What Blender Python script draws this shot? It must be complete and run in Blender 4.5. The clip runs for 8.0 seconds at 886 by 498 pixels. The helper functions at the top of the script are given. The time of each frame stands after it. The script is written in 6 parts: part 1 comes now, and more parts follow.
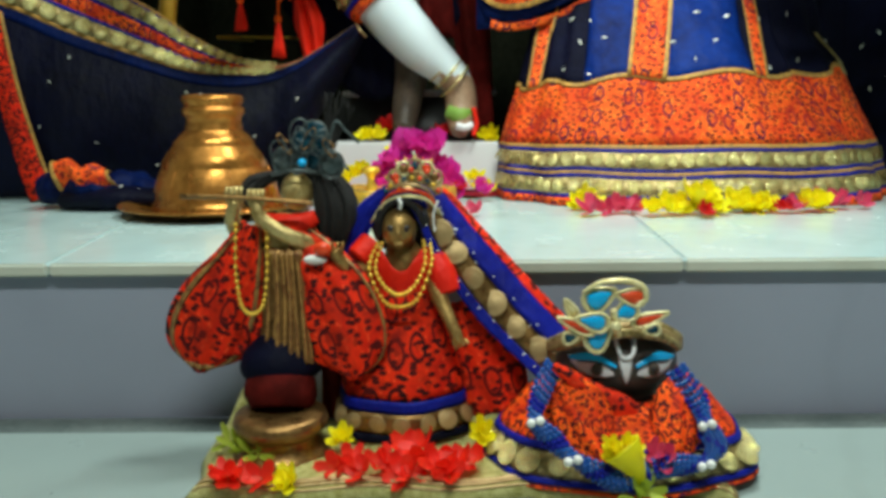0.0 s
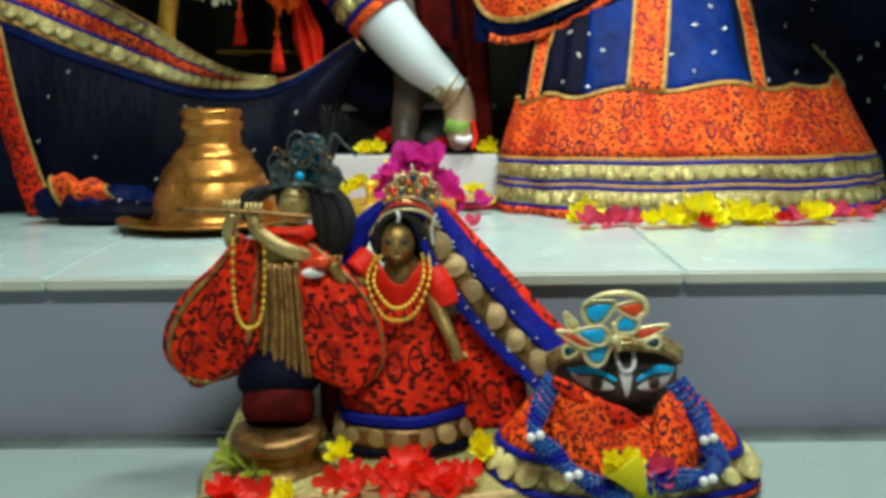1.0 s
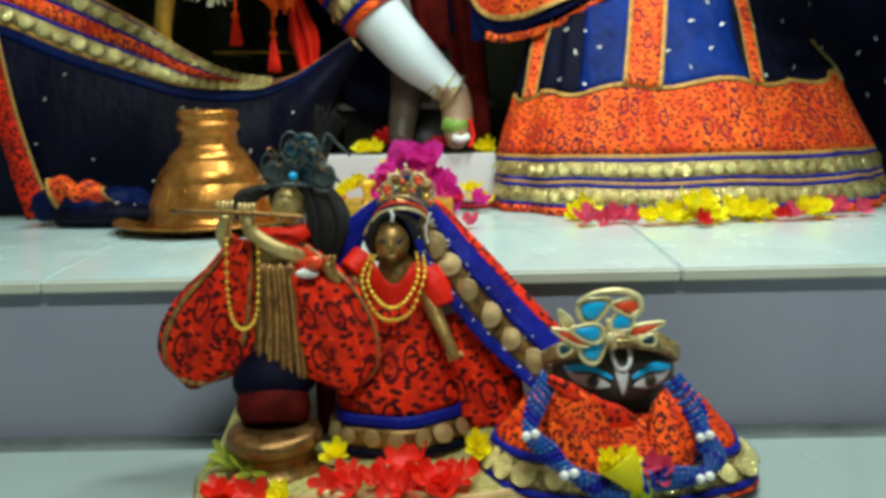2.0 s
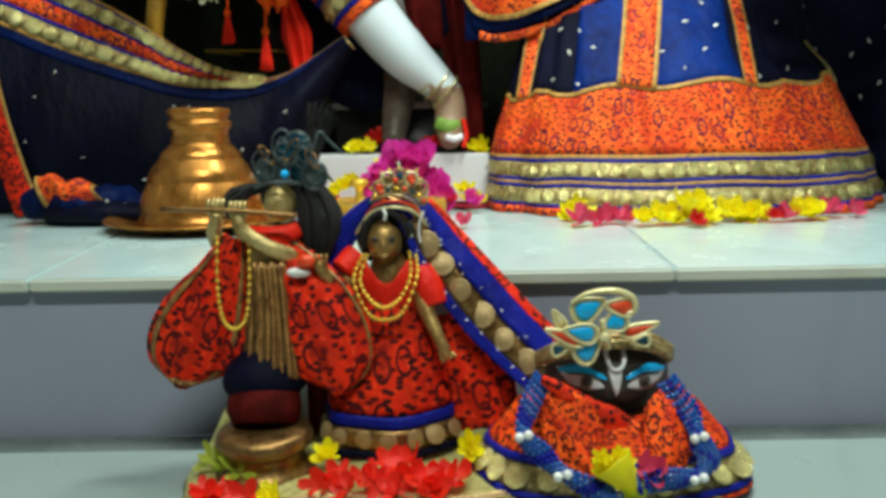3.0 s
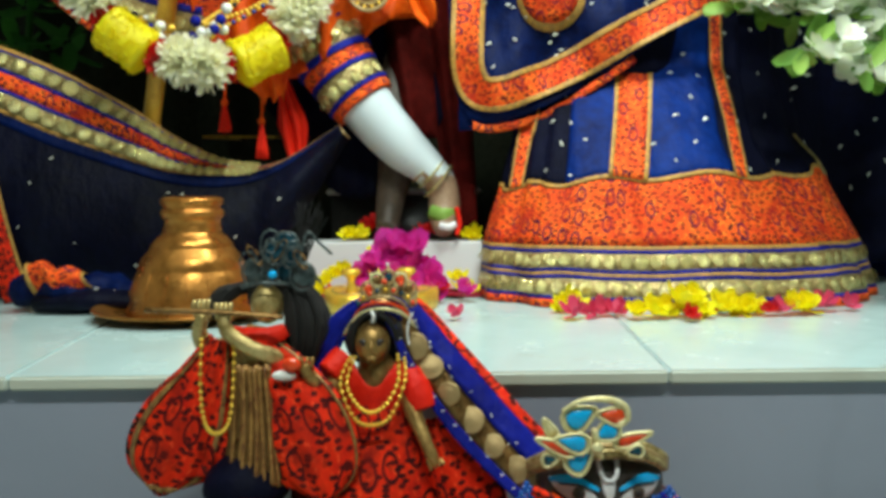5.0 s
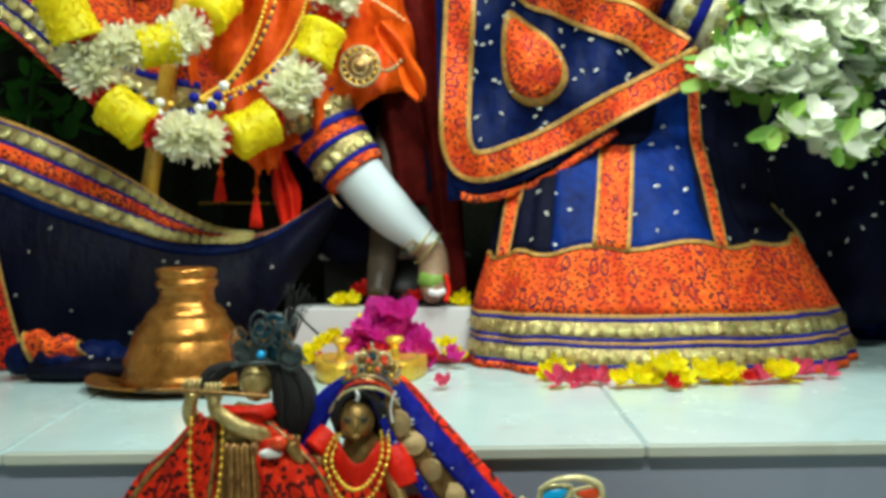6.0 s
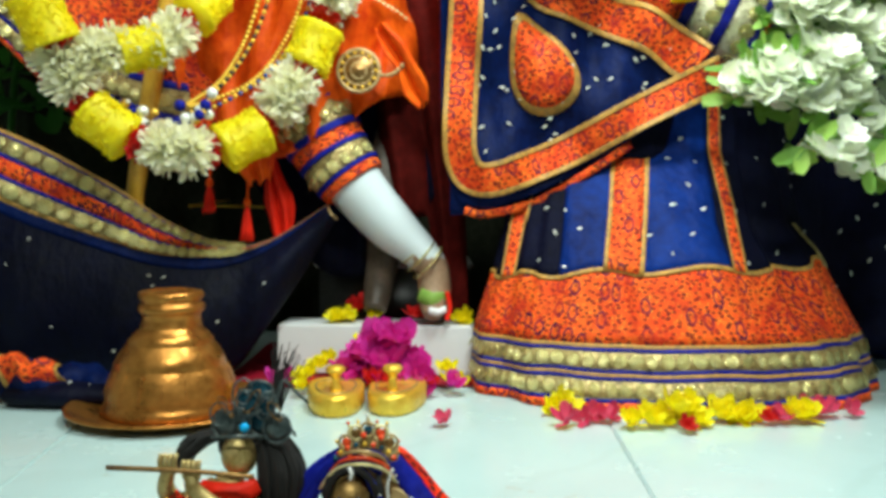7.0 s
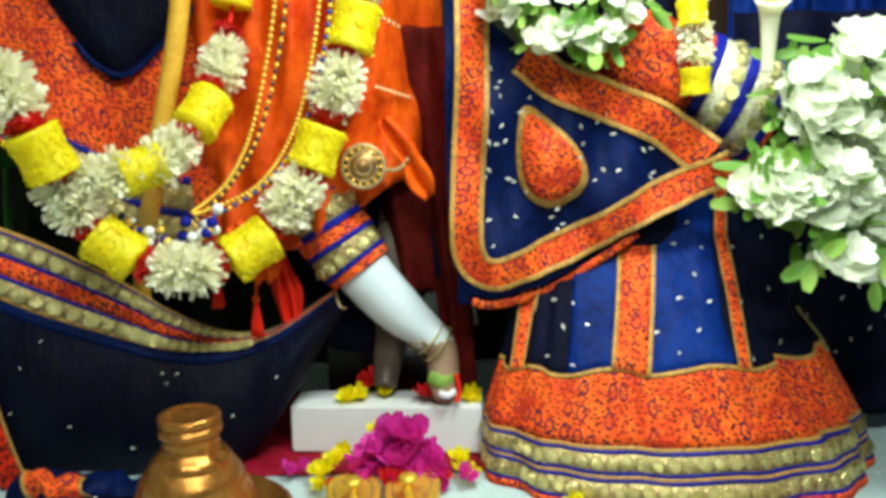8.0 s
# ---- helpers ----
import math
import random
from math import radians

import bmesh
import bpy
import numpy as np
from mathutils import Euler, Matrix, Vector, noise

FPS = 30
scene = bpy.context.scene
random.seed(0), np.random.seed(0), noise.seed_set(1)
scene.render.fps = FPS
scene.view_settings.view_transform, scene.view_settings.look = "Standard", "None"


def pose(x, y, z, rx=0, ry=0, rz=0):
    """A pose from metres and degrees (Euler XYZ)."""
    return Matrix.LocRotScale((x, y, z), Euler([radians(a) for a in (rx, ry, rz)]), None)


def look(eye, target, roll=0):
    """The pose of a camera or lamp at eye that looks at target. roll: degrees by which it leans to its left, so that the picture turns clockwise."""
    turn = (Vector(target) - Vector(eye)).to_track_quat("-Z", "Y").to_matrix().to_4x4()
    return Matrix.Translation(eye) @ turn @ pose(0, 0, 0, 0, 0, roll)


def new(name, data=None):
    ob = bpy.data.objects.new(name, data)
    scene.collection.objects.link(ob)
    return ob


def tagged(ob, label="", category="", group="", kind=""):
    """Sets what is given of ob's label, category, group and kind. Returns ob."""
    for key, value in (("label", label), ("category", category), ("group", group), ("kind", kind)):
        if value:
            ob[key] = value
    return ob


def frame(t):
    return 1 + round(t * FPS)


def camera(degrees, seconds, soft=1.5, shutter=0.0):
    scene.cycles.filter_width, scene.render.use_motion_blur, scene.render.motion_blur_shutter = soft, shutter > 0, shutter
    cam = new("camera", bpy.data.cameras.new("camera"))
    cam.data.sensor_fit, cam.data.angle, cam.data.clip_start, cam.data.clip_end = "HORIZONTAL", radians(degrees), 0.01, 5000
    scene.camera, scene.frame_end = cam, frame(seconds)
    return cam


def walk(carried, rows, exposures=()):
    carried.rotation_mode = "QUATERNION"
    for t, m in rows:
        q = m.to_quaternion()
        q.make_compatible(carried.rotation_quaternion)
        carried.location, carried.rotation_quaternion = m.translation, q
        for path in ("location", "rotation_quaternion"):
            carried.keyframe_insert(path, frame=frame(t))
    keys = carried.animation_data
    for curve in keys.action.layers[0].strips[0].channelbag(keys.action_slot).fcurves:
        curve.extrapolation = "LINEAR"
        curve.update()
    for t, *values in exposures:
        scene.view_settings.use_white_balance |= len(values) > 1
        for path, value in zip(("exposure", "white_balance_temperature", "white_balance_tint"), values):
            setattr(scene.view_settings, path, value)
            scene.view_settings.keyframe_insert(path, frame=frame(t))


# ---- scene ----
# camera
cam = camera(58.3, 8.0, soft=3.8)
PATH = [
    (0.0, (-0.0200, -0.0180, 0.3560), (-0.0320, 1.9480, -0.0080), -0.50),
    (0.5, (-0.0190, -0.0180, 0.3550), (-0.0370, 1.9520, 0.0070), -0.60),
    (1.0, (-0.0180, -0.0140, 0.3550), (-0.0310, 1.9580, 0.0240), -0.70),
    (1.5, (-0.0110, -0.0150, 0.3560), (-0.0310, 1.9570, 0.0260), -0.90),
    (1.7, (-0.0102, -0.0139, 0.3556), (-0.0329, 1.9561, 0.0233), -1.23),
    (2.8, (-0.0084, -0.0058, 0.3496), (-0.0191, 1.9642, 0.0193), -1.13),
    (3.0, (-0.0100, -0.0050, 0.3510), (-0.0120, 1.9680, 0.0210), -1.00),
    (3.5, (-0.0080, 0.0010, 0.3500), (-0.0040, 1.9760, 0.0330), -1.00),
    (4.0, (-0.0060, 0.0110, 0.3540), (0.0150, 1.9920, 0.0760), -1.00),
    (4.2, (-0.0073, 0.0189, 0.3583), (0.0113, 1.9889, 0.1010), -0.67),
    (5.3, (0.0029, -0.0053, 0.3822), (0.0049, 1.9647, 0.2552), -0.40),
    (5.5, (0.0080, -0.0160, 0.3840), (0.0040, 1.9800, 0.2650), -0.10),
    (5.7, (0.0126, -0.0220, 0.3911), (0.0002, 1.9480, 0.3320), -0.23),
    (6.0, (0.0130, -0.0260, 0.4110), (0.0300, 1.9740, 0.3880), -0.60),
    (6.2, (0.0114, -0.0206, 0.4203), (0.0247, 1.9494, 0.3640), -0.24),
    (6.5, (0.0070, 0.0060, 0.4410), (0.0070, 2.0040, 0.3460), 0.40),
    (6.7, (0.0075, 0.0264, 0.4605), (0.0273, 1.9964, 0.3822), 0.38),
    (7.0, (0.0080, 0.0580, 0.4960), (0.0290, 2.0560, 0.3940), 0.20),
    (7.2, (0.0087, 0.0803, 0.5388), (0.0396, 2.0503, 0.3670), 0.10),
    (7.5, (-0.0050, 0.0960, 0.6180), (0.0130, 2.0840, 0.4030), -0.20),
    (7.7, (-0.0143, 0.0945, 0.6926), (-0.0001, 2.0645, 0.4204), -0.44),
    (8.0, (-0.0200, 0.0840, 0.8150), (0.0220, 2.0570, 0.4890), -1.00),
]
walk(cam, [(t, look(eye, target, roll)) for t, eye, target, roll in PATH])

# light: a dim closed hall, two unseen area lamps over and before the ledge
world = bpy.data.worlds.new("hall_air")
scene.world = world
world.use_nodes = True
world.node_tree.nodes["Background"].inputs[0].default_value = (0.75, 0.9, 1.0, 1)
world.node_tree.nodes["Background"].inputs[1].default_value = 0.12
scene.view_settings.exposure = 0.0


def area_lamp(name, eye, target, sx, sy, watts, colour):
    data = bpy.data.lights.new(name, "AREA")
    data.shape, data.size, data.size_y, data.energy, data.color = "RECTANGLE", sx, sy, watts, colour
    ob = new(name, data)
    ob.matrix_world = look(eye, target)
    return ob


# neither lamp is seen: one set for falloff on the ledge, one as front fill
area_lamp("tube_light", (0.30, 1.00, 1.55), (0.25, 1.16, 0.18), 0.5, 0.15, 19, (0.87, 1.0, 0.92))
area_lamp("tube_light", (0.02, -0.35, 2.05), (-0.05, 1.2, 0.40), 1.0, 0.12, 38, (0.89, 1.0, 0.91))


# ---- materials
class Mat:
    def __init__(self, name, rough=0.5, metal=0.0):
        self.m = bpy.data.materials.new(name)
        self.m.use_nodes = True
        self.t = self.m.node_tree
        self.b = self.t.nodes["Principled BSDF"]
        self.b.inputs["Roughness"].default_value = rough
        self.b.inputs["Metallic"].default_value = metal

    def n(self, kind):
        return self.t.nodes.new(kind)

    def link(self, a, b):
        self.t.links.new(a, b)

    def coords(self, which="Object", scale=(1, 1, 1), turn=0.0):
        tc = self.n("ShaderNodeTexCoord")
        mp = self.n("ShaderNodeMapping")
        mp.inputs["Scale"].default_value = scale
        mp.inputs["Rotation"].default_value = (0, 0, turn)
        self.link(tc.outputs[which], mp.inputs[0])
        return mp.outputs[0]

    def noise(self, co, scale, detail=4, rough=0.55):
        nd = self.n("ShaderNodeTexNoise")
        nd.inputs["Scale"].default_value, nd.inputs["Detail"].default_value = scale, detail
        nd.inputs["Roughness"].default_value = rough
        self.link(co, nd.inputs["Vector"])
        return nd.outputs["Fac"]

    def voronoi(self, co, scale, out="Distance", rnd=1.0, feature="F1", dims="2D"):
        nd = self.n("ShaderNodeTexVoronoi")
        nd.feature, nd.voronoi_dimensions = feature, dims
        nd.inputs["Scale"].default_value = scale
        nd.inputs["Randomness"].default_value = rnd
        self.link(co, nd.inputs["Vector"])
        return nd.outputs[out]

    def ramp(self, fac, stops, sharp=False):
        nd = self.n("ShaderNodeValToRGB")
        if sharp:
            nd.color_ramp.interpolation = "CONSTANT"
        el = nd.color_ramp.elements
        while len(el) < len(stops):
            el.new(0.5)
        for e, (p, c) in zip(el, stops):
            e.position = p
            e.color = (*c, 1) if len(c) == 3 else c
        self.link(fac, nd.inputs[0])
        return nd.outputs[0]

    def mix(self, fac, a, b, mode="MIX"):
        nd = self.n("ShaderNodeMix")
        nd.data_type, nd.blend_type = "RGBA", mode
        for sock, v in ((nd.inputs[0], fac), (nd.inputs[6], a), (nd.inputs[7], b)):
            if isinstance(v, (int, float)):
                sock.default_value = v
            elif isinstance(v, tuple):
                sock.default_value = (*v, 1)
            else:
                self.link(v, sock)
        return nd.outputs[2]

    def random(self):
        return self.n("ShaderNodeObjectInfo").outputs["Random"]

    def island(self):
        return self.n("ShaderNodeNewGeometry").outputs["Random Per Island"]

    def bump(self, height, strength=0.3, dist=0.001):
        nd = self.n("ShaderNodeBump")
        nd.inputs["Strength"].default_value, nd.inputs["Distance"].default_value = strength, dist
        self.link(height, nd.inputs["Height"])
        self.link(nd.outputs[0], self.b.inputs["Normal"])

    def colour(self, c):
        if isinstance(c, tuple):
            self.b.inputs["Base Color"].default_value = (*c, 1)
        else:
            self.link(c, self.b.inputs["Base Color"])

    def set(self, **kw):
        for k, v in kw.items():
            self.b.inputs[k.replace("_", " ")].default_value = v
        return self


def two_tone(name, dark, light, scale=40, rough=0.5, metal=0.0, bump=0.2, dist=0.0006, vary=False):
    """A surface with grain and slow stains between two colours."""
    k = Mat(name, rough, metal)
    co = k.coords()
    f = k.mix(0.45, k.noise(co, scale), k.noise(co, scale * 7, 3))
    c = k.ramp(f, [(0.36, dark), (0.64, light)])
    if vary:
        c = k.mix(k.ramp(k.random(), [(0, (0, 0, 0)), (1, (0.45, 0.45, 0.45))]), c, dark)
    k.colour(c)
    if bump:
        k.bump(k.noise(co, scale * 9, 3), bump, dist)
    return k.m


def marble(name, base, vein, rough=0.17):
    k = Mat(name, rough)
    co = k.coords(scale=(1, 1, 1), turn=0.5)
    cloud = k.ramp(k.noise(co, 3.2, 6), [(0.3, base), (0.75, tuple(0.86 * c for c in base))])
    w = k.n("ShaderNodeTexWave")
    w.wave_type = "BANDS"
    w.inputs["Scale"].default_value, w.inputs["Distortion"].default_value = 1.1, 9.0
    w.inputs["Detail"].default_value, w.inputs["Detail Scale"].default_value = 5, 1.4
    k.link(co, w.inputs["Vector"])
    fac = k.ramp(w.outputs["Fac"], [(0.0, (0.16, 0.16, 0.16)), (0.05, (0, 0, 0)), (1.0, (0, 0, 0))])
    spots = k.ramp(k.noise(co, 26, 3), [(0.70, (0, 0, 0)), (0.78, (0.35, 0.35, 0.35))])
    c = k.mix(fac, cloud, vein)
    c = k.mix(spots, c, (0.36, 0.30, 0.20))
    k.colour(c)
    k.link(k.ramp(k.noise(co, 14, 4), [(0.3, (rough,) * 3), (0.8, (rough + 0.16,) * 3)]), k.b.inputs["Roughness"])
    k.bump(k.noise(co, 60, 3), 0.06, 0.0006)
    return k.m


def paisley(name, ground, ground2, ring, leafc, size=1.0, dot=0.23, stain=None, gate=0.48):
    """Printed cotton: drop-shaped rings, small dark leaves and a weave."""
    k = Mat(name, 0.72)
    s = 1 / size
    co = k.coords("UV", (s * 1.9, s, 1), 0.16)
    warp = k.mix(0.007, co, k.n("ShaderNodeTexNoise").outputs["Color"])
    d = k.voronoi(warp, 19, rnd=0.28)
    ringm = k.ramp(d, [(0.0, (0, 0, 0)), (0.22, (0, 0, 0)), (0.245, (1, 1, 1)), (0.325, (1, 1, 1)), (0.35, (0, 0, 0))])
    some = k.ramp(k.voronoi(warp, 19, "Color", rnd=0.28), [(gate - 0.02, (0, 0, 0)), (gate + 0.02, (1, 1, 1))])
    ringm = k.mix(1.0, ringm, some, "MULTIPLY")
    core = k.ramp(d, [(0.0, (1, 1, 1)), (0.07, (1, 1, 1)), (0.09, (0, 0, 0))])
    co2 = k.coords("UV", (s * 0.9, s * 1.3, 1), 0.7)
    dots = k.ramp(k.voronoi(co2, 78, rnd=1.0), [(0.0, (1, 1, 1)), (dot, (1, 1, 1)), (dot + 0.06, (0, 0, 0))])
    co3 = k.coords("UV", (s * 1.5, s * 0.8, 1), -0.6)
    dots2 = k.ramp(k.voronoi(co3, 74, rnd=1.0), [(0.0, (1, 1, 1)), (0.12, (1, 1, 1)), (0.17, (0, 0, 0))])
    base = k.mix(k.ramp(k.mix(0.5, k.noise(co, 9, 4), k.noise(co, 55, 4, 0.65)), [(0.38, (0, 0, 0)), (0.62, (1, 1, 1))]), ground, ground2)
    c = k.mix(dots2, base, (0.96, min(0.96, ground[1] * 1.85), ground[2] + 0.015))
    c = k.mix(dots, c, leafc)
    c = k.mix(core, c, tuple(0.6 * g for g in ground))
    c = k.mix(ringm, c, ring)
    fade = k.noise(k.coords("UV", (3, 3, 1)), 4, 3)
    c = k.mix(k.ramp(fade, [(0.35, (0, 0, 0)), (0.75, (0.22, 0.22, 0.22))]), c, ground2)
    if stain:
        c = k.mix(k.ramp(k.noise(k.coords("UV", (1, 1, 1)), 26, 4, 0.65), [(0.46, (0, 0, 0)), (0.66, (0.8, 0.8, 0.8))]), c, stain)
    k.colour(c)
    k.bump(k.noise(k.coords("UV", (900, 900, 1)), 1, 2), 0.25, 0.0005)
    k.set(Specular_IOR_Level=0.15)
    return k.m


def satin(name, dark, light, rough=0.42, sheen=0.3):
    k = Mat(name, rough)
    co = k.coords()
    c = k.ramp(k.mix(0.4, k.noise(co, 7, 5), k.noise(co, 60, 3)), [(0.35, dark), (0.68, light)])
    k.colour(c)
    k.bump(k.mix(0.5, k.noise(k.coords(scale=(1, 1, 0.4)), 45, 4), k.noise(co, 900, 2)), 0.35, 0.0016)
    wr = k.n("ShaderNodeBump")
    wr.inputs["Strength"].default_value, wr.inputs["Distance"].default_value = 0.75, 0.014
    k.link(k.noise(k.coords(scale=(1, 1, 0.45)), 16, 4, 0.6), wr.inputs["Height"])
    k.link(k.b.inputs["Normal"].links[0].from_socket, k.b.inputs["Normal"])
    k.link(wr.outputs[0], k.b.inputs["Normal"].links[0].from_node.inputs["Normal"])
    k.set(Specular_IOR_Level=sheen)
    return k.m


def gold_lace(name, hi=(0.70, 0.56, 0.27), mid=(0.36, 0.26, 0.09), lo=(0.12, 0.08, 0.04)):
    """Metallic woven ribbon with sequins."""
    k = Mat(name, 0.42, 0.45)
    co = k.coords()
    d = k.voronoi(co, 170, dims="3D")
    c = k.ramp(k.mix(0.5, d, k.noise(co, 120, 3)), [(0.2, hi), (0.5, mid), (0.75, lo)])
    k.colour(c)
    k.bump(d, 0.9, 0.0014)
    return k.m


def metal(name, a, b, rough=0.28, scale=25, beaten=0.25, pure=1.0):
    k = Mat(name, rough, pure)
    co = k.coords()
    k.colour(k.ramp(k.mix(0.4, k.noise(co, scale, 5), k.noise(co, scale * 6, 3)), [(0.35, a), (0.66, b)]))
    k.link(k.ramp(k.noise(co, scale * 2, 4), [(0.3, (rough * 0.7,) * 3), (0.75, (rough * 1.6,) * 3)]), k.b.inputs["Roughness"])
    k.bump(k.mix(0.5, k.noise(co, scale * 1.5, 3), k.noise(co, scale * 10, 2)), beaten, 0.0015)
    return k.m


def petal_mat(name, a, b, rough=0.55):
    k = Mat(name, rough)
    c = k.mix(k.island(), a, b)
    k.colour(k.mix(k.ramp(k.noise(k.coords(), 60, 3), [(0.3, (0, 0, 0)), (0.8, (0.35, 0.35, 0.35))]), c, a))
    k.set(Subsurface_Weight=0.4, Subsurface_Radius=(0.012, 0.012, 0.009), Subsurface_Scale=1.0)
    thin = k.n("ShaderNodeBsdfTranslucent")
    both = k.n("ShaderNodeMixShader")
    both.inputs[0].default_value = 0.36
    k.link(k.b.inputs["Base Color"].links[0].from_socket, thin.inputs["Color"])
    k.link(k.b.outputs[0], both.inputs[1])
    k.link(thin.outputs[0], both.inputs[2])
    k.link(both.outputs[0], k.t.nodes["Material Output"].inputs["Surface"])
    return k.m


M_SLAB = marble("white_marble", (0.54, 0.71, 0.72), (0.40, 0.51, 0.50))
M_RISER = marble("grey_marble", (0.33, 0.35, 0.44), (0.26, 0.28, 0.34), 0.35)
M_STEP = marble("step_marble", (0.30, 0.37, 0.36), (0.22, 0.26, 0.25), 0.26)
M_CUT = marble("cut_marble_edge", (0.62, 0.63, 0.53), (0.38, 0.33, 0.24), 0.4)
M_STRIP = two_tone("dark_grey_strip", (0.075, 0.095, 0.095), (0.14, 0.165, 0.16), 20, 0.6)
M_BOX = marble("block_marble", (0.78, 0.79, 0.80), (0.6, 0.58, 0.55), 0.3)
M_STATUE = marble("statue_marble", (0.64, 0.71, 0.75), (0.55, 0.60, 0.64), 0.25)
M_TAUPE = two_tone("taupe_shade_and_iris", (0.05, 0.035, 0.025), (0.12, 0.085, 0.06), 25, 0.5)
M_TAN = two_tone("tan_stone", (0.26, 0.15, 0.09), (0.42, 0.28, 0.18), 30, 0.4)
M_DARKSTONE = two_tone("dark_stone", (0.010, 0.010, 0.011), (0.035, 0.033, 0.032), 18, 0.4)
M_BLACKIDOL = two_tone("black_stone", (0.030, 0.022, 0.018), (0.065, 0.050, 0.042), 30, 0.38)
M_WALL = two_tone("plaster", (0.60, 0.59, 0.55), (0.72, 0.71, 0.67), 3, 0.85)
M_CEIL = two_tone("ceiling_paint", (0.66, 0.67, 0.65), (0.76, 0.77, 0.75), 4, 0.9)
M_BACK_SHADE = satin("back_shade_cloth", (0.020, 0.022, 0.014), (0.042, 0.046, 0.030), 0.85, 0.0)
M_BROWN = two_tone("brown_wood", (0.05, 0.022, 0.008), (0.11, 0.05, 0.02), 9, 0.5)
M_PAIS = paisley("orange_paisley", (0.95, 0.155, 0.018), (0.82, 0.055, 0.009), (0.022, 0.005, 0.045), (0.026, 0.005, 0.010), 0.85, 0.235, (0.52, 0.025, 0.010), 0.46)
M_PAIS_RED = paisley("red_paisley", (0.92, 0.040, 0.005), (0.68, 0.013, 0.004), (0.010, 0.004, 0.005), (0.018, 0.005, 0.005), 0.9, 0.25, (0.16, 0.007, 0.004), 0.28)
M_PAIS_BOLD = paisley("bold_paisley", (0.92, 0.115, 0.006), (0.82, 0.035, 0.004), (0.016, 0.006, 0.008), (0.024, 0.006, 0.005), 0.55, 0.26, (0.42, 0.012, 0.005), 0.28)
M_HOT = petal_mat("hot_red_petals", (0.86, 0.014, 0.004), (0.95, 0.035, 0.008))
M_NAVY = satin("navy_cloth", (0.0010, 0.0013, 0.005), (0.0018, 0.0028, 0.018), 0.6, 0.12)
M_BLUE = satin("royal_blue_satin", (0.0014, 0.008, 0.070), (0.0022, 0.030, 0.225), 0.55, 0.08)
M_VEIL = satin("navy_veil_satin", (0.0014, 0.003, 0.022), (0.0020, 0.012, 0.085), 0.55, 0.07)
M_DEEP = satin("midnight_net_and_shade", (0.0020, 0.0022, 0.008), (0.0030, 0.0040, 0.020), 0.7, 0.08)
M_PIPING = satin("blue_piping", (0.004, 0.006, 0.13), (0.009, 0.017, 0.32), 0.5, 0.12)
# wide tone range: fold shadows and satin highlights put into the orange
M_ORANGE = satin("orange_satin", (0.50, 0.022, 0.002), (0.92, 0.135, 0.006), 0.5, 0.12)
M_RED = satin("red_satin", (0.66, 0.012, 0.005), (0.92, 0.030, 0.008), 0.5, 0.2)
M_MAROON = satin("maroon_cloth", (0.045, 0.004, 0.003), (0.14, 0.010, 0.008), 0.8, 0.05)
M_CRIMSON = satin("crimson_cloth", (0.20, 0.004, 0.014), (0.36, 0.010, 0.028), 0.6, 0.1)
M_EDGE = two_tone("ochre_edging", (0.22, 0.13, 0.04), (0.68, 0.34, 0.05), 110, 0.6)
M_LACE = gold_lace("gold_lace")
# gold lace under strong light: the sleeve cuff's glare put into the colour
M_LIT_LACE = gold_lace("lit_gold_lace", (0.95, 0.92, 0.80), (0.82, 0.76, 0.52), (0.40, 0.34, 0.20))
M_GOLD = metal("gold_plate", (0.78, 0.44, 0.03), (0.95, 0.66, 0.10), 0.34, 25, 0.25, 0.6)
M_COIN = metal("pale_gold_sequin", (0.50, 0.41, 0.11), (0.92, 0.84, 0.42), 0.17, 90, 0.7, 0.8)
M_COIN_DULL = metal("antique_sequin", (0.34, 0.21, 0.085), (0.56, 0.40, 0.19), 0.4, 60, 0.25, 0.5)
M_COPPER = metal("copper", (0.32, 0.120, 0.020), (0.62, 0.275, 0.060), 0.31, 14, 0.6, 0.82)
M_BRASS = metal("brass", (0.36, 0.24, 0.07), (0.74, 0.58, 0.26), 0.36, 60, 0.45, 0.7)
M_AGED = metal("aged_brass", (0.24, 0.125, 0.035), (0.56, 0.36, 0.12), 0.38, 60, 0.4, 0.7)
M_BRASS_DARK = metal("tarnished_brass", (0.16, 0.075, 0.025), (0.40, 0.23, 0.08), 0.34, 40, 0.25, 0.85)
M_PEWTER = two_tone("dark_pewter", (0.03, 0.045, 0.05), (0.16, 0.20, 0.20), 150, 0.3, 0.5)
M_PLEAT = two_tone("red_gold_pleats", (0.08, 0.014, 0.005), (0.48, 0.26, 0.07), 90, 0.45, 0.2)
M_BROCADE = two_tone("gold_brocade", (0.44, 0.39, 0.08), (0.90, 0.85, 0.38), 130, 0.45, 0.25, 1.0, 0.003)
M_STAFF = two_tone("yellow_staff", (0.58, 0.28, 0.02), (0.80, 0.46, 0.05), 30, 0.4)
M_HAIR = two_tone("black_hair", (0.002, 0.0018, 0.0016), (0.009, 0.007, 0.006), 160, 0.75, 0, 0.8, 0.002)
M_SILVER = two_tone("silver_fleck", (0.62, 0.62, 0.52), (0.85, 0.85, 0.78), 90, 0.35, 0.2)
M_W_PETAL = petal_mat("white_petals", (0.95, 0.93, 0.66), (0.98, 0.96, 0.80))
M_BQ_PETAL = petal_mat("cream_petals", (0.87, 0.93, 0.72), (0.97, 0.97, 0.90))
M_Y_PETAL = petal_mat("yellow_petals", (0.98, 0.82, 0.004), (0.99, 0.90, 0.008))
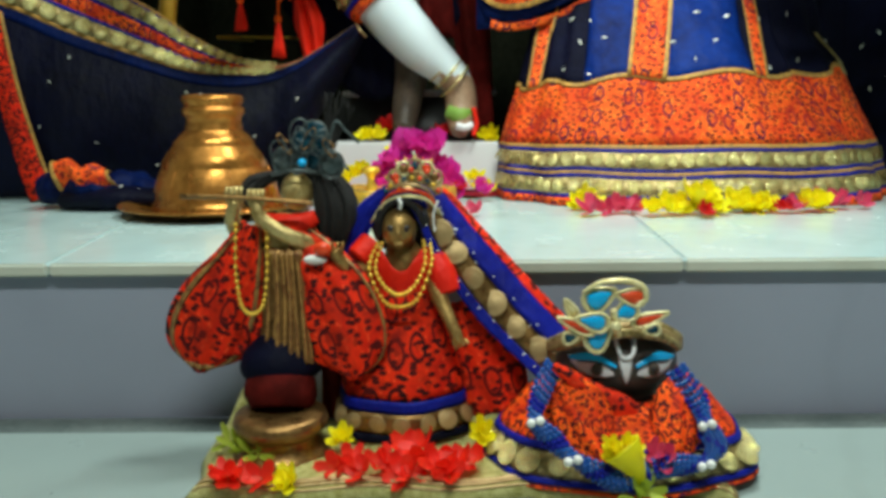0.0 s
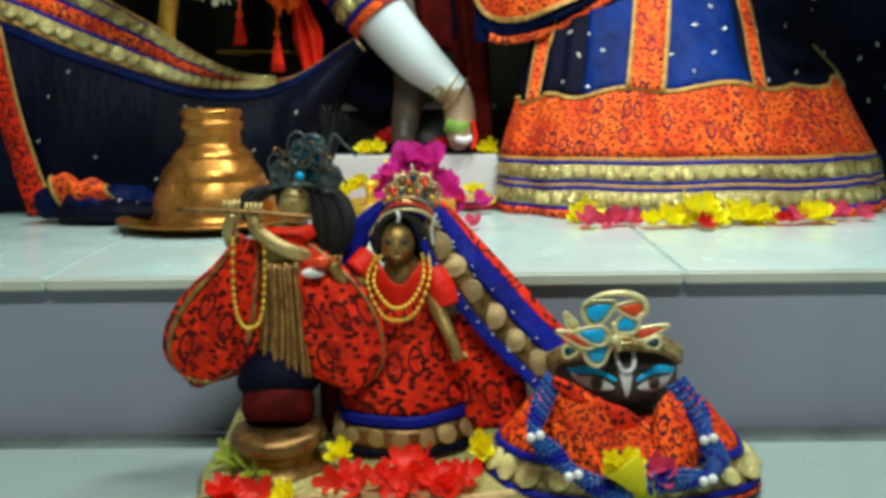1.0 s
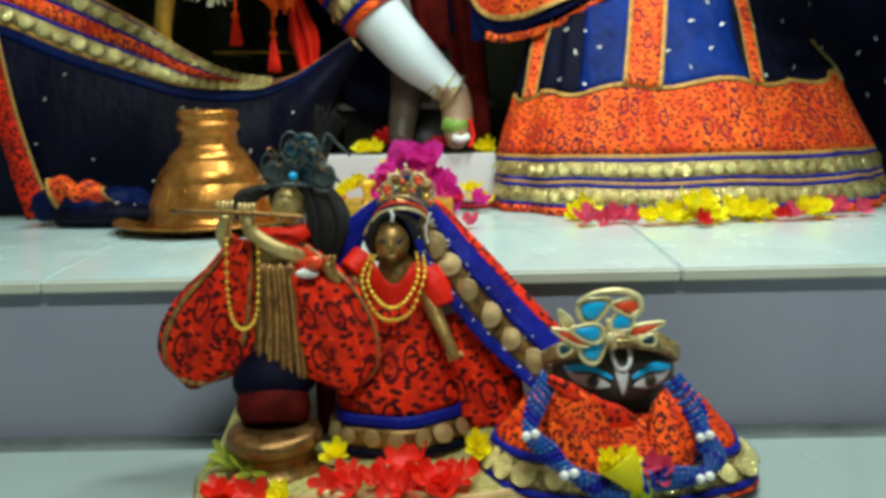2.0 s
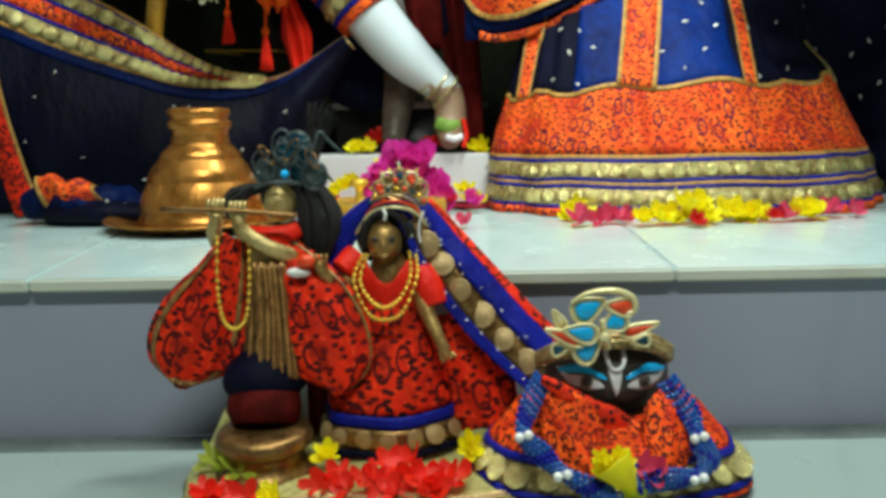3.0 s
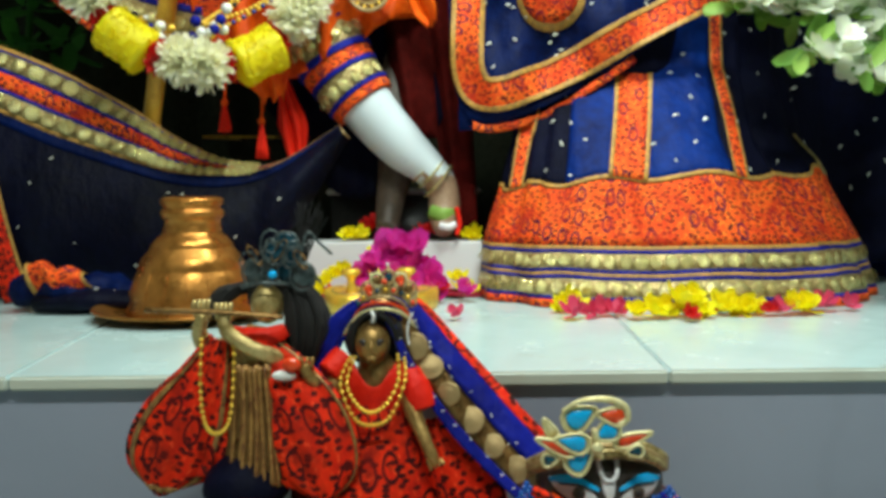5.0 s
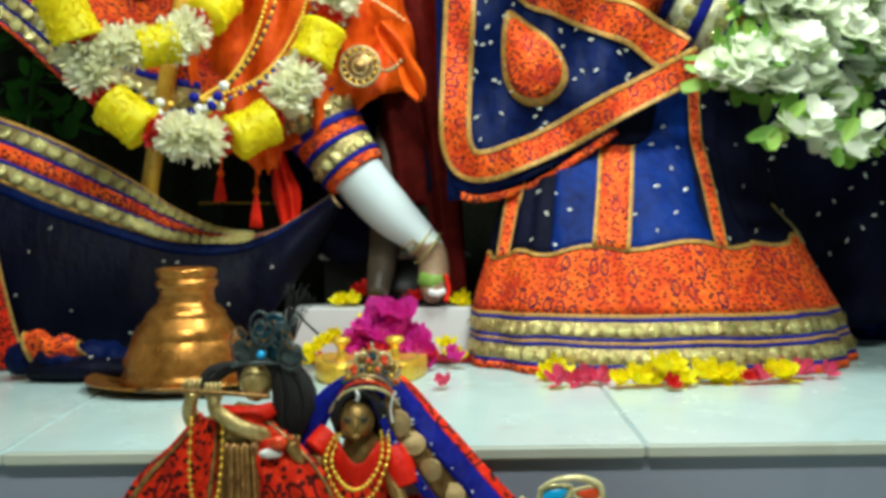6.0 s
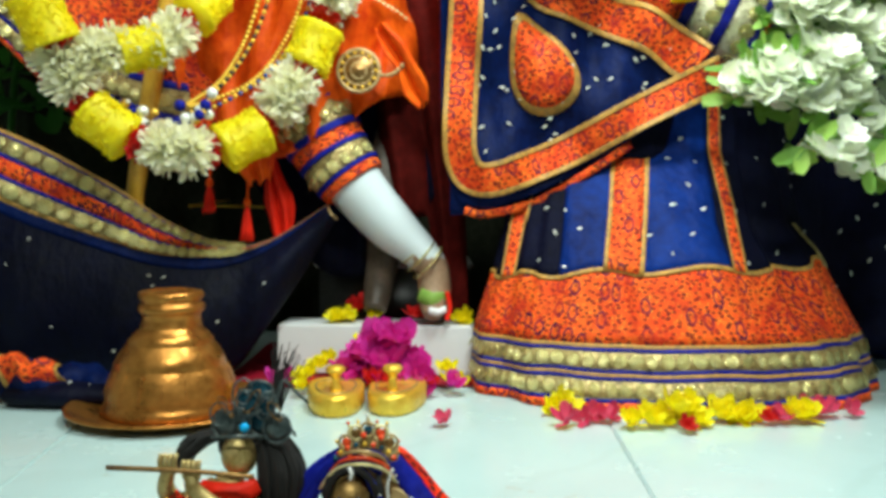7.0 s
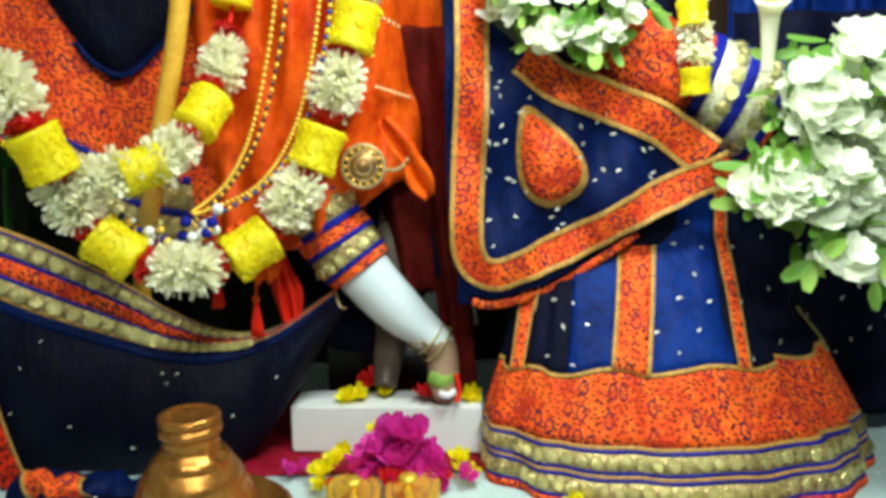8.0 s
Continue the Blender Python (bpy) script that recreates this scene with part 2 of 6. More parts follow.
M_R_PETAL = petal_mat("red_petals", (0.62, 0.008, 0.008), (0.84, 0.025, 0.02))
M_PK_PETAL = petal_mat("pink_petals", (0.66, 0.03, 0.10), (0.82, 0.09, 0.20))
M_MG_PETAL = petal_mat("magenta_petals", (0.72, 0.016, 0.34), (0.90, 0.07, 0.58))
M_GREEN = petal_mat("green_leaves", (0.10, 0.30, 0.03), (0.36, 0.56, 0.11))
M_DKGREEN = petal_mat("dark_leaves", (0.03, 0.15, 0.016), (0.09, 0.34, 0.045))
M_LIME = petal_mat("lime_leaves", (0.32, 0.42, 0.02), (0.55, 0.62, 0.08))
M_AQUA = Mat("aqua_enamel", 0.2).m
M_AQUA.node_tree.nodes["Principled BSDF"].inputs["Base Color"].default_value = (0.004, 0.42, 0.86, 1)
M_TEAL = two_tone("teal_stones", (0.003, 0.02, 0.035), (0.012, 0.10, 0.15), 140, 0.25)
M_GILT = two_tone("pale_gilt", (0.66, 0.54, 0.22), (0.93, 0.85, 0.50), 160, 0.3, 0.25)
M_REDSTONE = two_tone("red_stones", (0.66, 0.03, 0.008), (0.90, 0.10, 0.02), 150, 0.25)
M_WHITEP = two_tone("white_enamel", (0.68, 0.67, 0.70), (0.85, 0.84, 0.86), 60, 0.35)
M_BLUEBEAD = two_tone("blue_glass_beads", (0.005, 0.04, 0.19), (0.012, 0.09, 0.38), 200, 0.18)
M_PEARL = two_tone("pearl", (0.62, 0.62, 0.58), (0.85, 0.85, 0.82), 100, 0.25)


# ---- mesh helpers
def V(*a):
    return Vector(a)


def finish(name, bm, mat, smooth=True):
    me = bpy.data.meshes.new(name)
    bmesh.ops.recalc_face_normals(bm, faces=bm.faces)
    bm.to_mesh(me)
    bm.free()
    if smooth:
        for p in me.polygons:
            p.use_smooth = True
    if mat:
        me.materials.append(mat)
    return me


def under(ob, parent):
    if parent is not None:
        ob.parent = parent
        if parent.data is None:
            ob.matrix_parent_inverse = Matrix.Translation(-parent.location)
    return ob


def part(name, bm, mat, parent, label="", smooth=True):
    ob = under(new(name, finish(name, bm, mat, smooth)), parent)
    return tagged(ob, label)


def piece(name, me, parent, m):
    ob = under(new(name, me), parent)
    ob.matrix_basis = m
    return ob


def thing(name, at, label, category, group="", kind=""):
    ob = new(name)
    ob.location = at
    ob.empty_display_size = 0.02
    return tagged(ob, label, category, group, kind)


def solo(name, bm, mat, label, category, group="", kind="", smooth=True):
    return tagged(new(name, finish(name, bm, mat, smooth)), label, category, group, kind)


def spline(pts, f):
    """Catmull-Rom through the points, f from 0 to 1."""
    n = len(pts) - 1
    x = min(max(f, 0.0), 1.0) * n
    i = min(int(x), n - 1)
    t = x - i
    p = [Vector(pts[min(max(j, 0), n)]) for j in (i - 1, i, i + 1, i + 2)]
    return 0.5 * (2 * p[1] + (p[2] - p[0]) * t + (2 * p[0] - 5 * p[1] + 4 * p[2] - p[3]) * t * t + (3 * p[1] - p[0] - 3 * p[2] + p[3]) * t ** 3)


def table(pairs, x):
    """Straight-line lookup."""
    for (a, va), (b, vb) in zip(pairs, pairs[1:]):
        if x <= b:
            return va + (vb - va) * max(0.0, (x - a)) / (b - a)
    return pairs[-1][1]


def sheet(fn, nu, nv, thick=0.0015, closed=False, planar=False):
    """Cloth over fn(u, v), with a second face behind and UVs in metres."""
    bm = bmesh.new()
    uv = bm.loops.layers.uv.new("UVMap")
    P = [[Vector(fn(i / nu, j / nv)) for j in range(nv + 1)] for i in range(nu + 1)]
    mu = [0.0]
    mid = nv // 2
    for i in range(nu):
        mu.append(mu[-1] + (P[i + 1][mid] - P[i][mid]).length)
    mv = [0.0]
    midu = nu // 2
    for j in range(nv):
        mv.append(mv[-1] + (P[midu][j + 1] - P[midu][j]).length)

    def normal(i, j):
        a = P[min(i + 1, nu)][j] - P[max(i - 1, 0)][j]
        b = P[i][min(j + 1, nv)] - P[i][max(j - 1, 0)]
        c = a.cross(b)
        return c.normalized() if c.length > 1e-12 else V(0, -1, 0)

    sides = []
    for k in (0, 1):
        sides.append([[bm.verts.new(P[i][j] + normal(i, j) * thick * k) for j in range(nv + 1)] for i in range(nu + 1)])

    def quad(vs, cs):
        if len(set(vs)) == 4:
            f = bm.faces.new(vs)
            for lp, c in zip(f.loops, cs):
                lp[uv].uv = c

    for k in (0, 1):
        g = sides[k]
        for i in range(nu):
            for j in range(nv):
                quad((g[i][j], g[i + 1][j], g[i + 1][j + 1], g[i][j + 1]),
                     ((mu[i], mv[j]), (mu[i + 1], mv[j]), (mu[i + 1], mv[j + 1]), (mu[i], mv[j + 1])))
    if planar:
        for f in bm.faces:
            for lp in f.loops:
                lp[uv].uv = (lp.vert.co.x, lp.vert.co.z)
    a, b = sides
    for i in range(nu):
        for j in (0, nv):
            quad((a[i][j], a[i + 1][j], b[i + 1][j], b[i][j]), ((mu[i], mv[j]), (mu[i + 1], mv[j]), (mu[i + 1], mv[j]), (mu[i], mv[j])))
    if not closed:
        for j in range(nv):
            for i in (0, nu):
                quad((a[i][j], a[i][j + 1], b[i][j + 1], b[i][j]), ((mu[i], mv[j]), (mu[i], mv[j + 1]), (mu[i], mv[j + 1]), (mu[i], mv[j])))
    return bm


def lathe(profile, n=48, at=(0, 0, 0)):
    bm = bmesh.new()
    rings = []
    for r, z in profile:
        if r < 1e-5:
            rings.append([bm.verts.new((at[0], at[1], at[2] + z))] * n)
        else:
            rings.append([bm.verts.new((at[0] + r * math.cos(6.28319 * i / n), at[1] + r * math.sin(6.28319 * i / n), at[2] + z)) for i in range(n)])
    for a, b in zip(rings, rings[1:]):
        for i in range(n):
            vs = []
            for v in (a[i], a[(i + 1) % n], b[(i + 1) % n], b[i]):
                if v not in vs:
                    vs.append(v)
            if len(vs) > 2:
                bm.faces.new(vs)
    return bm


def tube(pts, radii, n=12, steps=0, bm=None, flat=1.0):
    """A limb or cord along a spline; radii interpolate from end to end."""
    bm = bm or bmesh.new()
    steps = steps or 6 * (len(pts) - 1)
    if isinstance(radii, (int, float)):
        radii = (radii, radii)
    uv = bm.loops.layers.uv.verify()
    rings = []
    side = None
    along = [0.0]
    big = max(radii)
    for k in range(steps):
        along.append(along[-1] + (spline(pts, (k + 1) / steps) - spline(pts, k / steps)).length)
    for k in range(steps + 1):
        f = k / steps
        p = spline(pts, f)
        d = (spline(pts, min(1, f + 0.01)) - spline(pts, max(0, f - 0.01))).normalized()
        if side is None:
            side = d.cross(V(0, 1, 0) if abs(d.y) < 0.9 else V(1, 0, 0)).normalized()
        side = (side - d * side.dot(d)).normalized()
        up = d.cross(side)
        r = spline([(x, 0, 0) for x in radii], f).x
        rings.append([bm.verts.new(p + r * (math.cos(6.28319 * i / n) * side + flat * math.sin(6.28319 * i / n) * up)) for i in range(n)])
    w = 6.28319 * big / n
    for k, (a, b) in enumerate(zip(rings, rings[1:])):
        for i in range(n):
            f = bm.faces.new((a[i], a[(i + 1) % n], b[(i + 1) % n], b[i]))
            for lp, c in zip(f.loops, ((i * w, along[k]), (i * w + w, along[k]), (i * w + w, along[k + 1]), (i * w, along[k + 1]))):
                lp[uv].uv = c
    for ring in (rings[0], rings[-1]):
        c = bm.verts.new(sum((v.co for v in ring), V(0, 0, 0)) / n)
        for i in range(n):
            bm.faces.new((ring[i], ring[(i + 1) % n], c))
    return bm


def ball(c, r, bm=None, u=20, v=12):
    bm = bm or bmesh.new()
    rr = r if isinstance(r, tuple) else (r, r, r)
    bmesh.ops.create_uvsphere(bm, u_segments=u, v_segments=v, radius=1, matrix=Matrix.Translation(c) @ Matrix.Diagonal((*rr, 1)))
    return bm


def block(x0, x1, y0, y1, z0, z1, bevel=0.004, bm=None, seg=2):
    bm = bm or bmesh.new()
    r = bmesh.ops.create_cube(bm, size=1, matrix=Matrix.Translation(((x0 + x1) / 2, (y0 + y1) / 2, (z0 + z1) / 2)) @ Matrix.Diagonal((x1 - x0, y1 - y0, z1 - z0, 1)))
    if bevel:
        es = list({e for v in r["verts"] for e in v.link_edges})
        bmesh.ops.bevel(bm, geom=es, offset=bevel, segments=seg, affect="EDGES")
    return bm


def ribbon(pts, width, normal=(0, -1, 0), lift=0.003, n=0, thick=0.0012, ends=1.0):
    """A flat band along a spline of centre points. width may be (start, end)."""
    n = n or 5 * (len(pts) - 1)
    nn = Vector(normal).normalized()
    w = width if isinstance(width, tuple) else (width, width)

    def fn(u, v):
        d = spline(pts, min(1, u + 0.02)) - spline(pts, max(0, u - 0.02))
        s = d.cross(nn).normalized()
        return spline(pts, u) + nn * lift + s * (v - 0.5) * (w[0] + (w[1] - w[0]) * u)
    return sheet(fn, n, 2, thick)


def disc_mesh(name, mat, r=1.0, h=0.18):
    """A stamped round sequin with a thin rim and a domed middle, its face towards +z."""
    return finish(name, lathe([(r, 0), (r, h * 0.5), (r * 0.90, h * 0.9), (r * 0.80, h * 0.75), (r * 0.55, h * 1.6), (r * 0.25, h * 2.1), (0, h * 2.2)], 14), mat)


ME_COIN = disc_mesh("sequin", M_COIN, 1.0, 0.12)
ME_COIN_DULL = disc_mesh("coin", M_COIN_DULL, 1.0, 0.09)


def facing(p, normal, size, spin=0.0):
    q = Vector(normal).to_track_quat("Z", "Y").to_matrix().to_4x4()
    s = size if isinstance(size, tuple) else (size, size, size)
    return Matrix.Translation(p) @ q @ Matrix.Rotation(spin, 4, "Z") @ Matrix.Diagonal((*s, 1))


def coins(fn, length, radius, parent, name="sequin", me=None, normal=(0, -1, 0), step=2.05, lift=0.002):
    """Round sequins sewn side by side along fn(f)."""
    rng = random.Random(len(name) + int(length * 1000))
    rad = radius if isinstance(radius, tuple) else (radius, radius)
    f = 0.0
    while f < 1.0:
        r = rad[0] + (rad[1] - rad[0]) * f
        nn = Vector(normal(f) if callable(normal) else normal).normalized()
        nn = (nn + V(rng.uniform(-0.14, 0.14), 0, rng.uniform(-0.14, 0.14))).normalized()
        rr = r * rng.uniform(0.86, 1.04)
        piece(name, me or ME_COIN, parent, facing(Vector(fn(f)) + nn * lift, nn + V(rng.uniform(-0.2, 0.2), 0, rng.uniform(-0.15, 0.25)), (rr, rr * rng.uniform(0.86, 1.0), r), rng.uniform(0, 6)))
        f += step * r / length


def flecks(points, parent, size=0.006, label="small silver flecks"):
    """Loose sewn flecks, each a little leaf, given as (place, normal)."""
    bm = bmesh.new()
    rng = random.Random(7)
    for p, nn in points:
        m = facing(Vector(p) + Vector(nn) * 0.0018, nn, size * rng.uniform(0.85, 1.35), rng.choice((0.7, 2.2, 0.2)) + rng.uniform(-0.4, 0.4))
        vs = [bm.verts.new(m @ V(*c)) for c in ((-1, 0, 0), (0, -0.42, 0.1), (1, 0, 0), (0, 0.42, 0.1), (0, 0, 0.4))]
        for a, b in ((0, 1), (1, 2), (2, 3), (3, 0)):
            bm.faces.new((vs[a], vs[b], vs[4]))
    return tagged(part("fleck", bm, M_SILVER, parent, label, False), kind="stuff")


# ---- flowers
def add_petal(bm, m, length, width, cup=0.3, tip=0.6, rows=3):
    """One bent petal along +x."""
    prev = None
    for i in range(rows + 1):
        f = i / rows
        w = width * (math.sin(math.pi * min(0.98, 0.12 + f * tip)) if i else 0.25)
        z = cup * length * f * f
        line = [bm.verts.new(m @ V(length * f, s * w * 0.5, z + (0.12 * width if s else 0))) for s in (-1, 0, 1)]
        if prev:
            for a in (0, 1):
                bm.faces.new((prev[a], line[a], line[a + 1], prev[a + 1]))
        prev = line


def pom_mesh(name, mat, count, r, length, width, seed, squash=1.0, cup=0.2, rows=2, core=0.62):
    """A round head of many petals pointing outwards."""
    rng = random.Random(seed)
    bm = bmesh.new()
    for i in range(count):
        z = 1 - 2 * (i + 0.5) / count
        a = i * 2.39996 + rng.uniform(-0.3, 0.3)
        s = math.sqrt(max(0, 1 - z * z))
        d = V(s * math.cos(a), s * math.sin(a), z)
        m = Matrix.Translation(d * r * (rng.uniform(0.80, 0.90) if core > 0.9 else rng.uniform(0.15, 0.5))) @ d.to_track_quat("X", "Z").to_matrix().to_4x4() @ Matrix.Rotation(rng.uniform(-3, 3), 4, "X") @ Matrix.Rotation(rng.uniform(-1, 1) * (1.15 if core > 0.9 else 0.45), 4, "Y")
        add_petal(bm, m, length * rng.uniform(0.75, 1.15), width * rng.uniform(0.8, 1.2), cup * rng.uniform(-1, 1.4), 0.62, rows)
    ball((0, 0, 0), r * core, bm, 12, 8)
    bmesh.ops.transform(bm, matrix=Matrix.Diagonal((1, 1, squash, 1)), verts=bm.verts)
    return finish(name, bm, mat)


def bloom_mesh(name, mat, petals, length, width, lift, seed, layers=1, cup=0.35):
    """An open flower facing +z."""
    rng = random.Random(seed)
    bm = bmesh.new()
    for k in range(layers):
        for i in range(petals):
            a = 6.28319 * (i + 0.5 * k) / petals + rng.uniform(-0.15, 0.15)
            m = Matrix.Rotation(a, 4, "Z") @ Matrix.Rotation(-lift * (1 + 0.7 * k) + rng.uniform(-0.2, 0.2), 4, "Y") @ Matrix.Translation((0.06 * length, 0, 0)) @ Matrix.Rotation(rng.uniform(-0.4, 0.4), 4, "X")
            add_petal(bm, m, length * rng.uniform(0.85, 1.1) * (1 - 0.2 * k), width * rng.uniform(0.85, 1.1), cup * rng.uniform(0.2, 1.2), 0.72, 4)
    return finish(name, bm, mat)


ME_WHITE = [pom_mesh("white_bloom", M_W_PETAL, 230, 0.030, 0.031, 0.0105, s, 0.95) for s in (1, 2, 3)]
def roll_mesh(name, mat, r, half, count, seed):
    """A thick roll of packed petals along z, waisted, with ragged rims."""
    rng = random.Random(seed)
    bm = bmesh.new()
    rows = []
    for j in range(13):
        v = -1 + 2 * j / 12
        rr = r * (0.92 + 0.10 * v * v)
        rows.append([bm.verts.new(((rr + rng.uniform(-0.0014, 0.0014)) * math.cos(6.28319 * i / 36), (rr + rng.uniform(-0.0014, 0.0014)) * math.sin(6.28319 * i / 36), half * v + rng.uniform(-0.001, 0.001))) for i in range(36)])
    for a, b in zip(rows, rows[1:]):
        for i in range(36):
            bm.faces.new((a[i], a[(i + 1) % 36], b[(i + 1) % 36], b[i]))
    bm.faces.new(rows[0][::-1])
    bm.faces.new(rows[-1])
    for i in range(count):
        v = rng.uniform(-1, 1)
        a = rng.uniform(0, 6.28319)
        d = V(math.cos(a), math.sin(a), rng.uniform(-0.5, 0.5) + 1.5 * v ** 3).normalized()
        rr = r * (0.88 + 0.10 * v * v)
        m = Matrix.Translation((rr * math.cos(a), rr * math.sin(a), half * v * 0.97)) @ d.to_track_quat("X", "Z").to_matrix().to_4x4() @ Matrix.Rotation(rng.uniform(-3, 3), 4, "X")
        add_petal(bm, m, 0.0030 * rng.uniform(0.6, 1.25), 0.011, 0.1, 0.62, 2)
    return finish(name, bm, mat)


ME_YELLOW = [roll_mesh("yellow_bloom", M_Y_PETAL, 0.036, 0.033, 420, s) for s in (4, 5)]
ME_REDRING = [pom_mesh("red_bloom", M_R_PETAL, 110, 0.031, 0.016, 0.013, s, 0.5) for s in (6, 7)]
ME_Y_OPEN = [bloom_mesh("yellow_flower", M_Y_PETAL, 6, 0.026, 0.018, 0.5, s, 2) for s in (8, 9)]
ME_PK_OPEN = [bloom_mesh("pink_flower", M_PK_PETAL, 5, 0.026, 0.017, 0.55, s, 1) for s in (10, 11)]
ME_R_OPEN = [bloom_mesh("red_flower", M_R_PETAL, 6, 0.026, 0.017, 0.5, s, 2) for s in (12, 13)]
ME_HOT = [bloom_mesh("red_flower", M_HOT, 5, 0.027, 0.019, 0.35, s, 1) for s in (24, 25, 26)]
ME_MG_OPEN = [bloom_mesh("magenta_flower", M_MG_PETAL, 4, 0.034, 0.034, 0.6, s, 2) for s in (14, 15)]
ME_BQ = [bloom_mesh("cream_flower", M_BQ_PETAL, 4, 0.034, 0.040, 0.35, s, 1, 0.12) for s in (16, 17, 18)]
ME_LEAF = [bloom_mesh("leaf", M_GREEN, 2, 0.050, 0.024, 0.2, s, 1, 0.2) for s in (19, 20)]
ME_DKLEAF = [bloom_mesh("leaf", M_DKGREEN, 3, 0.075, 0.030, 0.2, s, 1, 0.2) for s in (21, 22)]


def tilt(p, scale, rng, lean=0.5, toward=(0, -0.6, 1)):
    d = (Vector(toward).normalized() + V(rng.uniform(-lean, lean), rng.uniform(-lean, lean), rng.uniform(-lean, lean) * 0.5)).normalized()
    return facing(p, d, scale, rng.uniform(0, 6.28))


# ---- setting
TOP = 0.1825
floor = solo("floor", block(-2.6, 2.6, -3.2, 0.806, -0.08, 0.0, 0), M_STEP, "polished pale marble floor of the lower step", "floor", kind="structure", smooth=False)
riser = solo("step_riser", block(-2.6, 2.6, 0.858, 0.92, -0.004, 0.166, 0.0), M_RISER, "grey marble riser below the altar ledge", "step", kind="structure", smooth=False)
solo("floor_joint", block(-2.6, 2.6, 0.806, 0.850, -0.08, -0.0015, 0), M_STRIP, "grey strip along the foot of the riser", "joint", kind="structure", smooth=False)
solo("floor_gap", block(-2.6, 2.6, 0.850, 0.858, -0.08, -0.010, 0), M_DARKSTONE, "dark open joint under the riser", "joint", kind="structure", smooth=False)
altar = thing("altar_ledge", (0, 1.4, 0), "pale marble altar ledge of wide slabs with thin joints", "ledge", kind="structure")
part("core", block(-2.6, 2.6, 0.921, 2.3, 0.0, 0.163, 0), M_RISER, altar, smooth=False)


def slab(x0, x1, skew0, skew1):
    bm = block(x0, x1, 0.846, 2.3, TOP - 0.0155, TOP, 0.0026, seg=3)
    for v in bm.verts:
        f = (v.co.y - 0.846) / 1.454
        v.co.x += (skew0 if v.co.x < (x0 + x1) / 2 else skew1) * f
    return bm


for x0, x1, k0, k1 in ((-2.6, -0.4665, 0, -0.16), (-0.4652, 0.2422, -0.16, 0.09), (0.2435, 2.6, 0.09, 0)):
    ob = part("slab", slab(x0, x1, k0, k1), M_SLAB, altar, smooth=False)
    ob.data.materials.append(M_CUT)
    for p in ob.data.polygons:
        if p.normal.y < -0.4:
            p.material_index = 1

wall_back = solo("wall_back", block(-2.6, 2.6, 2.3, 2.4, 0.0, 2.6, 0), M_BROWN, "dark brown panelled wall behind the altar", "wall", kind="structure", smooth=False)
# unseen side and front walls and ceiling, added pale to bounce fill light
solo("wall_left", block(-2.7, -2.6, -3.2, 2.4, 0, 2.6, 0), M_WALL, "unseen plaster side wall, pale to bounce light", "wall", kind="structure", smooth=False)
solo("wall_right", block(2.6, 2.7, -3.2, 2.4, 0, 2.6, 0), M_WALL, "unseen plaster side wall, pale to bounce light", "wall", kind="structure", smooth=False)
solo("wall_front", block(-2.7, 2.7, -3.3, -3.2, 0, 2.6, 0), M_WALL, "unseen plaster wall closing the hall, pale to bounce light", "wall", kind="structure", smooth=False)
solo("ceiling", block(-2.7, 2.7, -3.3, 2.4, 2.6, 2.7, 0), M_CEIL, "unseen painted ceiling, pale to bounce light", "ceiling", kind="structure", smooth=False)


def curtain(name, x0, x1, y, z0, z1, mat, label, waves, depth=0.02):
    def fn(u, v):
        x = x0 + (x1 - x0) * u
        return V(x, y + depth * math.sin(u * waves) + 0.5 * depth * math.sin(u * waves * 2.3 + v), z0 + (z1 - z0) * v)
    return solo(name, sheet(fn, 90, 6, 0.003), mat, label, "curtain")


# added dark sheet: the shade behind the statues is put into its colour
curtain("backdrop_curtain", -1.6, 0.62, 2.1, TOP, 1.75, M_BACK_SHADE, "near-black green sheet, the shade behind the statues put into its colour", 90)
curtain("blue_drape", 0.60, 1.35, 1.72, TOP, 1.6, M_BLUE, "deep blue satin drape hanging behind the flowers", 34, 0.035)

# foliage far back at the side of the statue
leafy = thing("leafy_plant", (-1.0, 1.95, TOP), "dark green leafy plant in the shade", "plant")
part("stem", tube([(-1.0, 1.95, TOP), (-0.99, 1.94, 0.6), (-0.95, 1.95, 1.05)], (0.012, 0.006), 8), M_DKGREEN, leafy)
rng = random.Random(31)
for i in range(60):
    p = V(-0.98 + rng.uniform(-0.26, 0.15), 1.93 + rng.uniform(-0.08, 0.06), rng.uniform(0.70, 1.3))
    piece("leaf", ME_DKLEAF[i % 2], leafy, tilt(p, rng.uniform(0.8, 1.3), rng, 0.7))

# ---- statue with the staff: body, plinth, block
pl = thing("plinth", (-0.1, 1.85, TOP), "dark stone plinth with a white marble top", "plinth")
part("body", block(-0.24, 0.08, 1.76, 2.02, TOP, 0.368, 0.004), M_DARKSTONE, pl)
part("top", block(-0.25, 0.09, 1.75, 2.04, 0.368, 0.382, 0.004), M_BOX, pl, "white marble top")

solo("altar_cloth", sheet(lambda u, v: V(-0.37 + 0.46 * u, 1.435 + 0.45 * v, TOP + 0.002 + 0.0012 * math.sin(u * 40 + v * 9)), 30, 10, 0.0015), M_CRIMSON, "crimson cloth spread under the marble block", "cloth")

bm = block(-0.181, 0.181, -0.045, 0.045, 0, 0.092, 0.003, seg=2)
foot_block = solo("marble_block", bm, M_BOX, "small white marble block under the statue's foot", "block", smooth=False)
foot_block.matrix_world = pose(-0.100, 1.558, TOP + 0.006, 0, 0, -4.5)

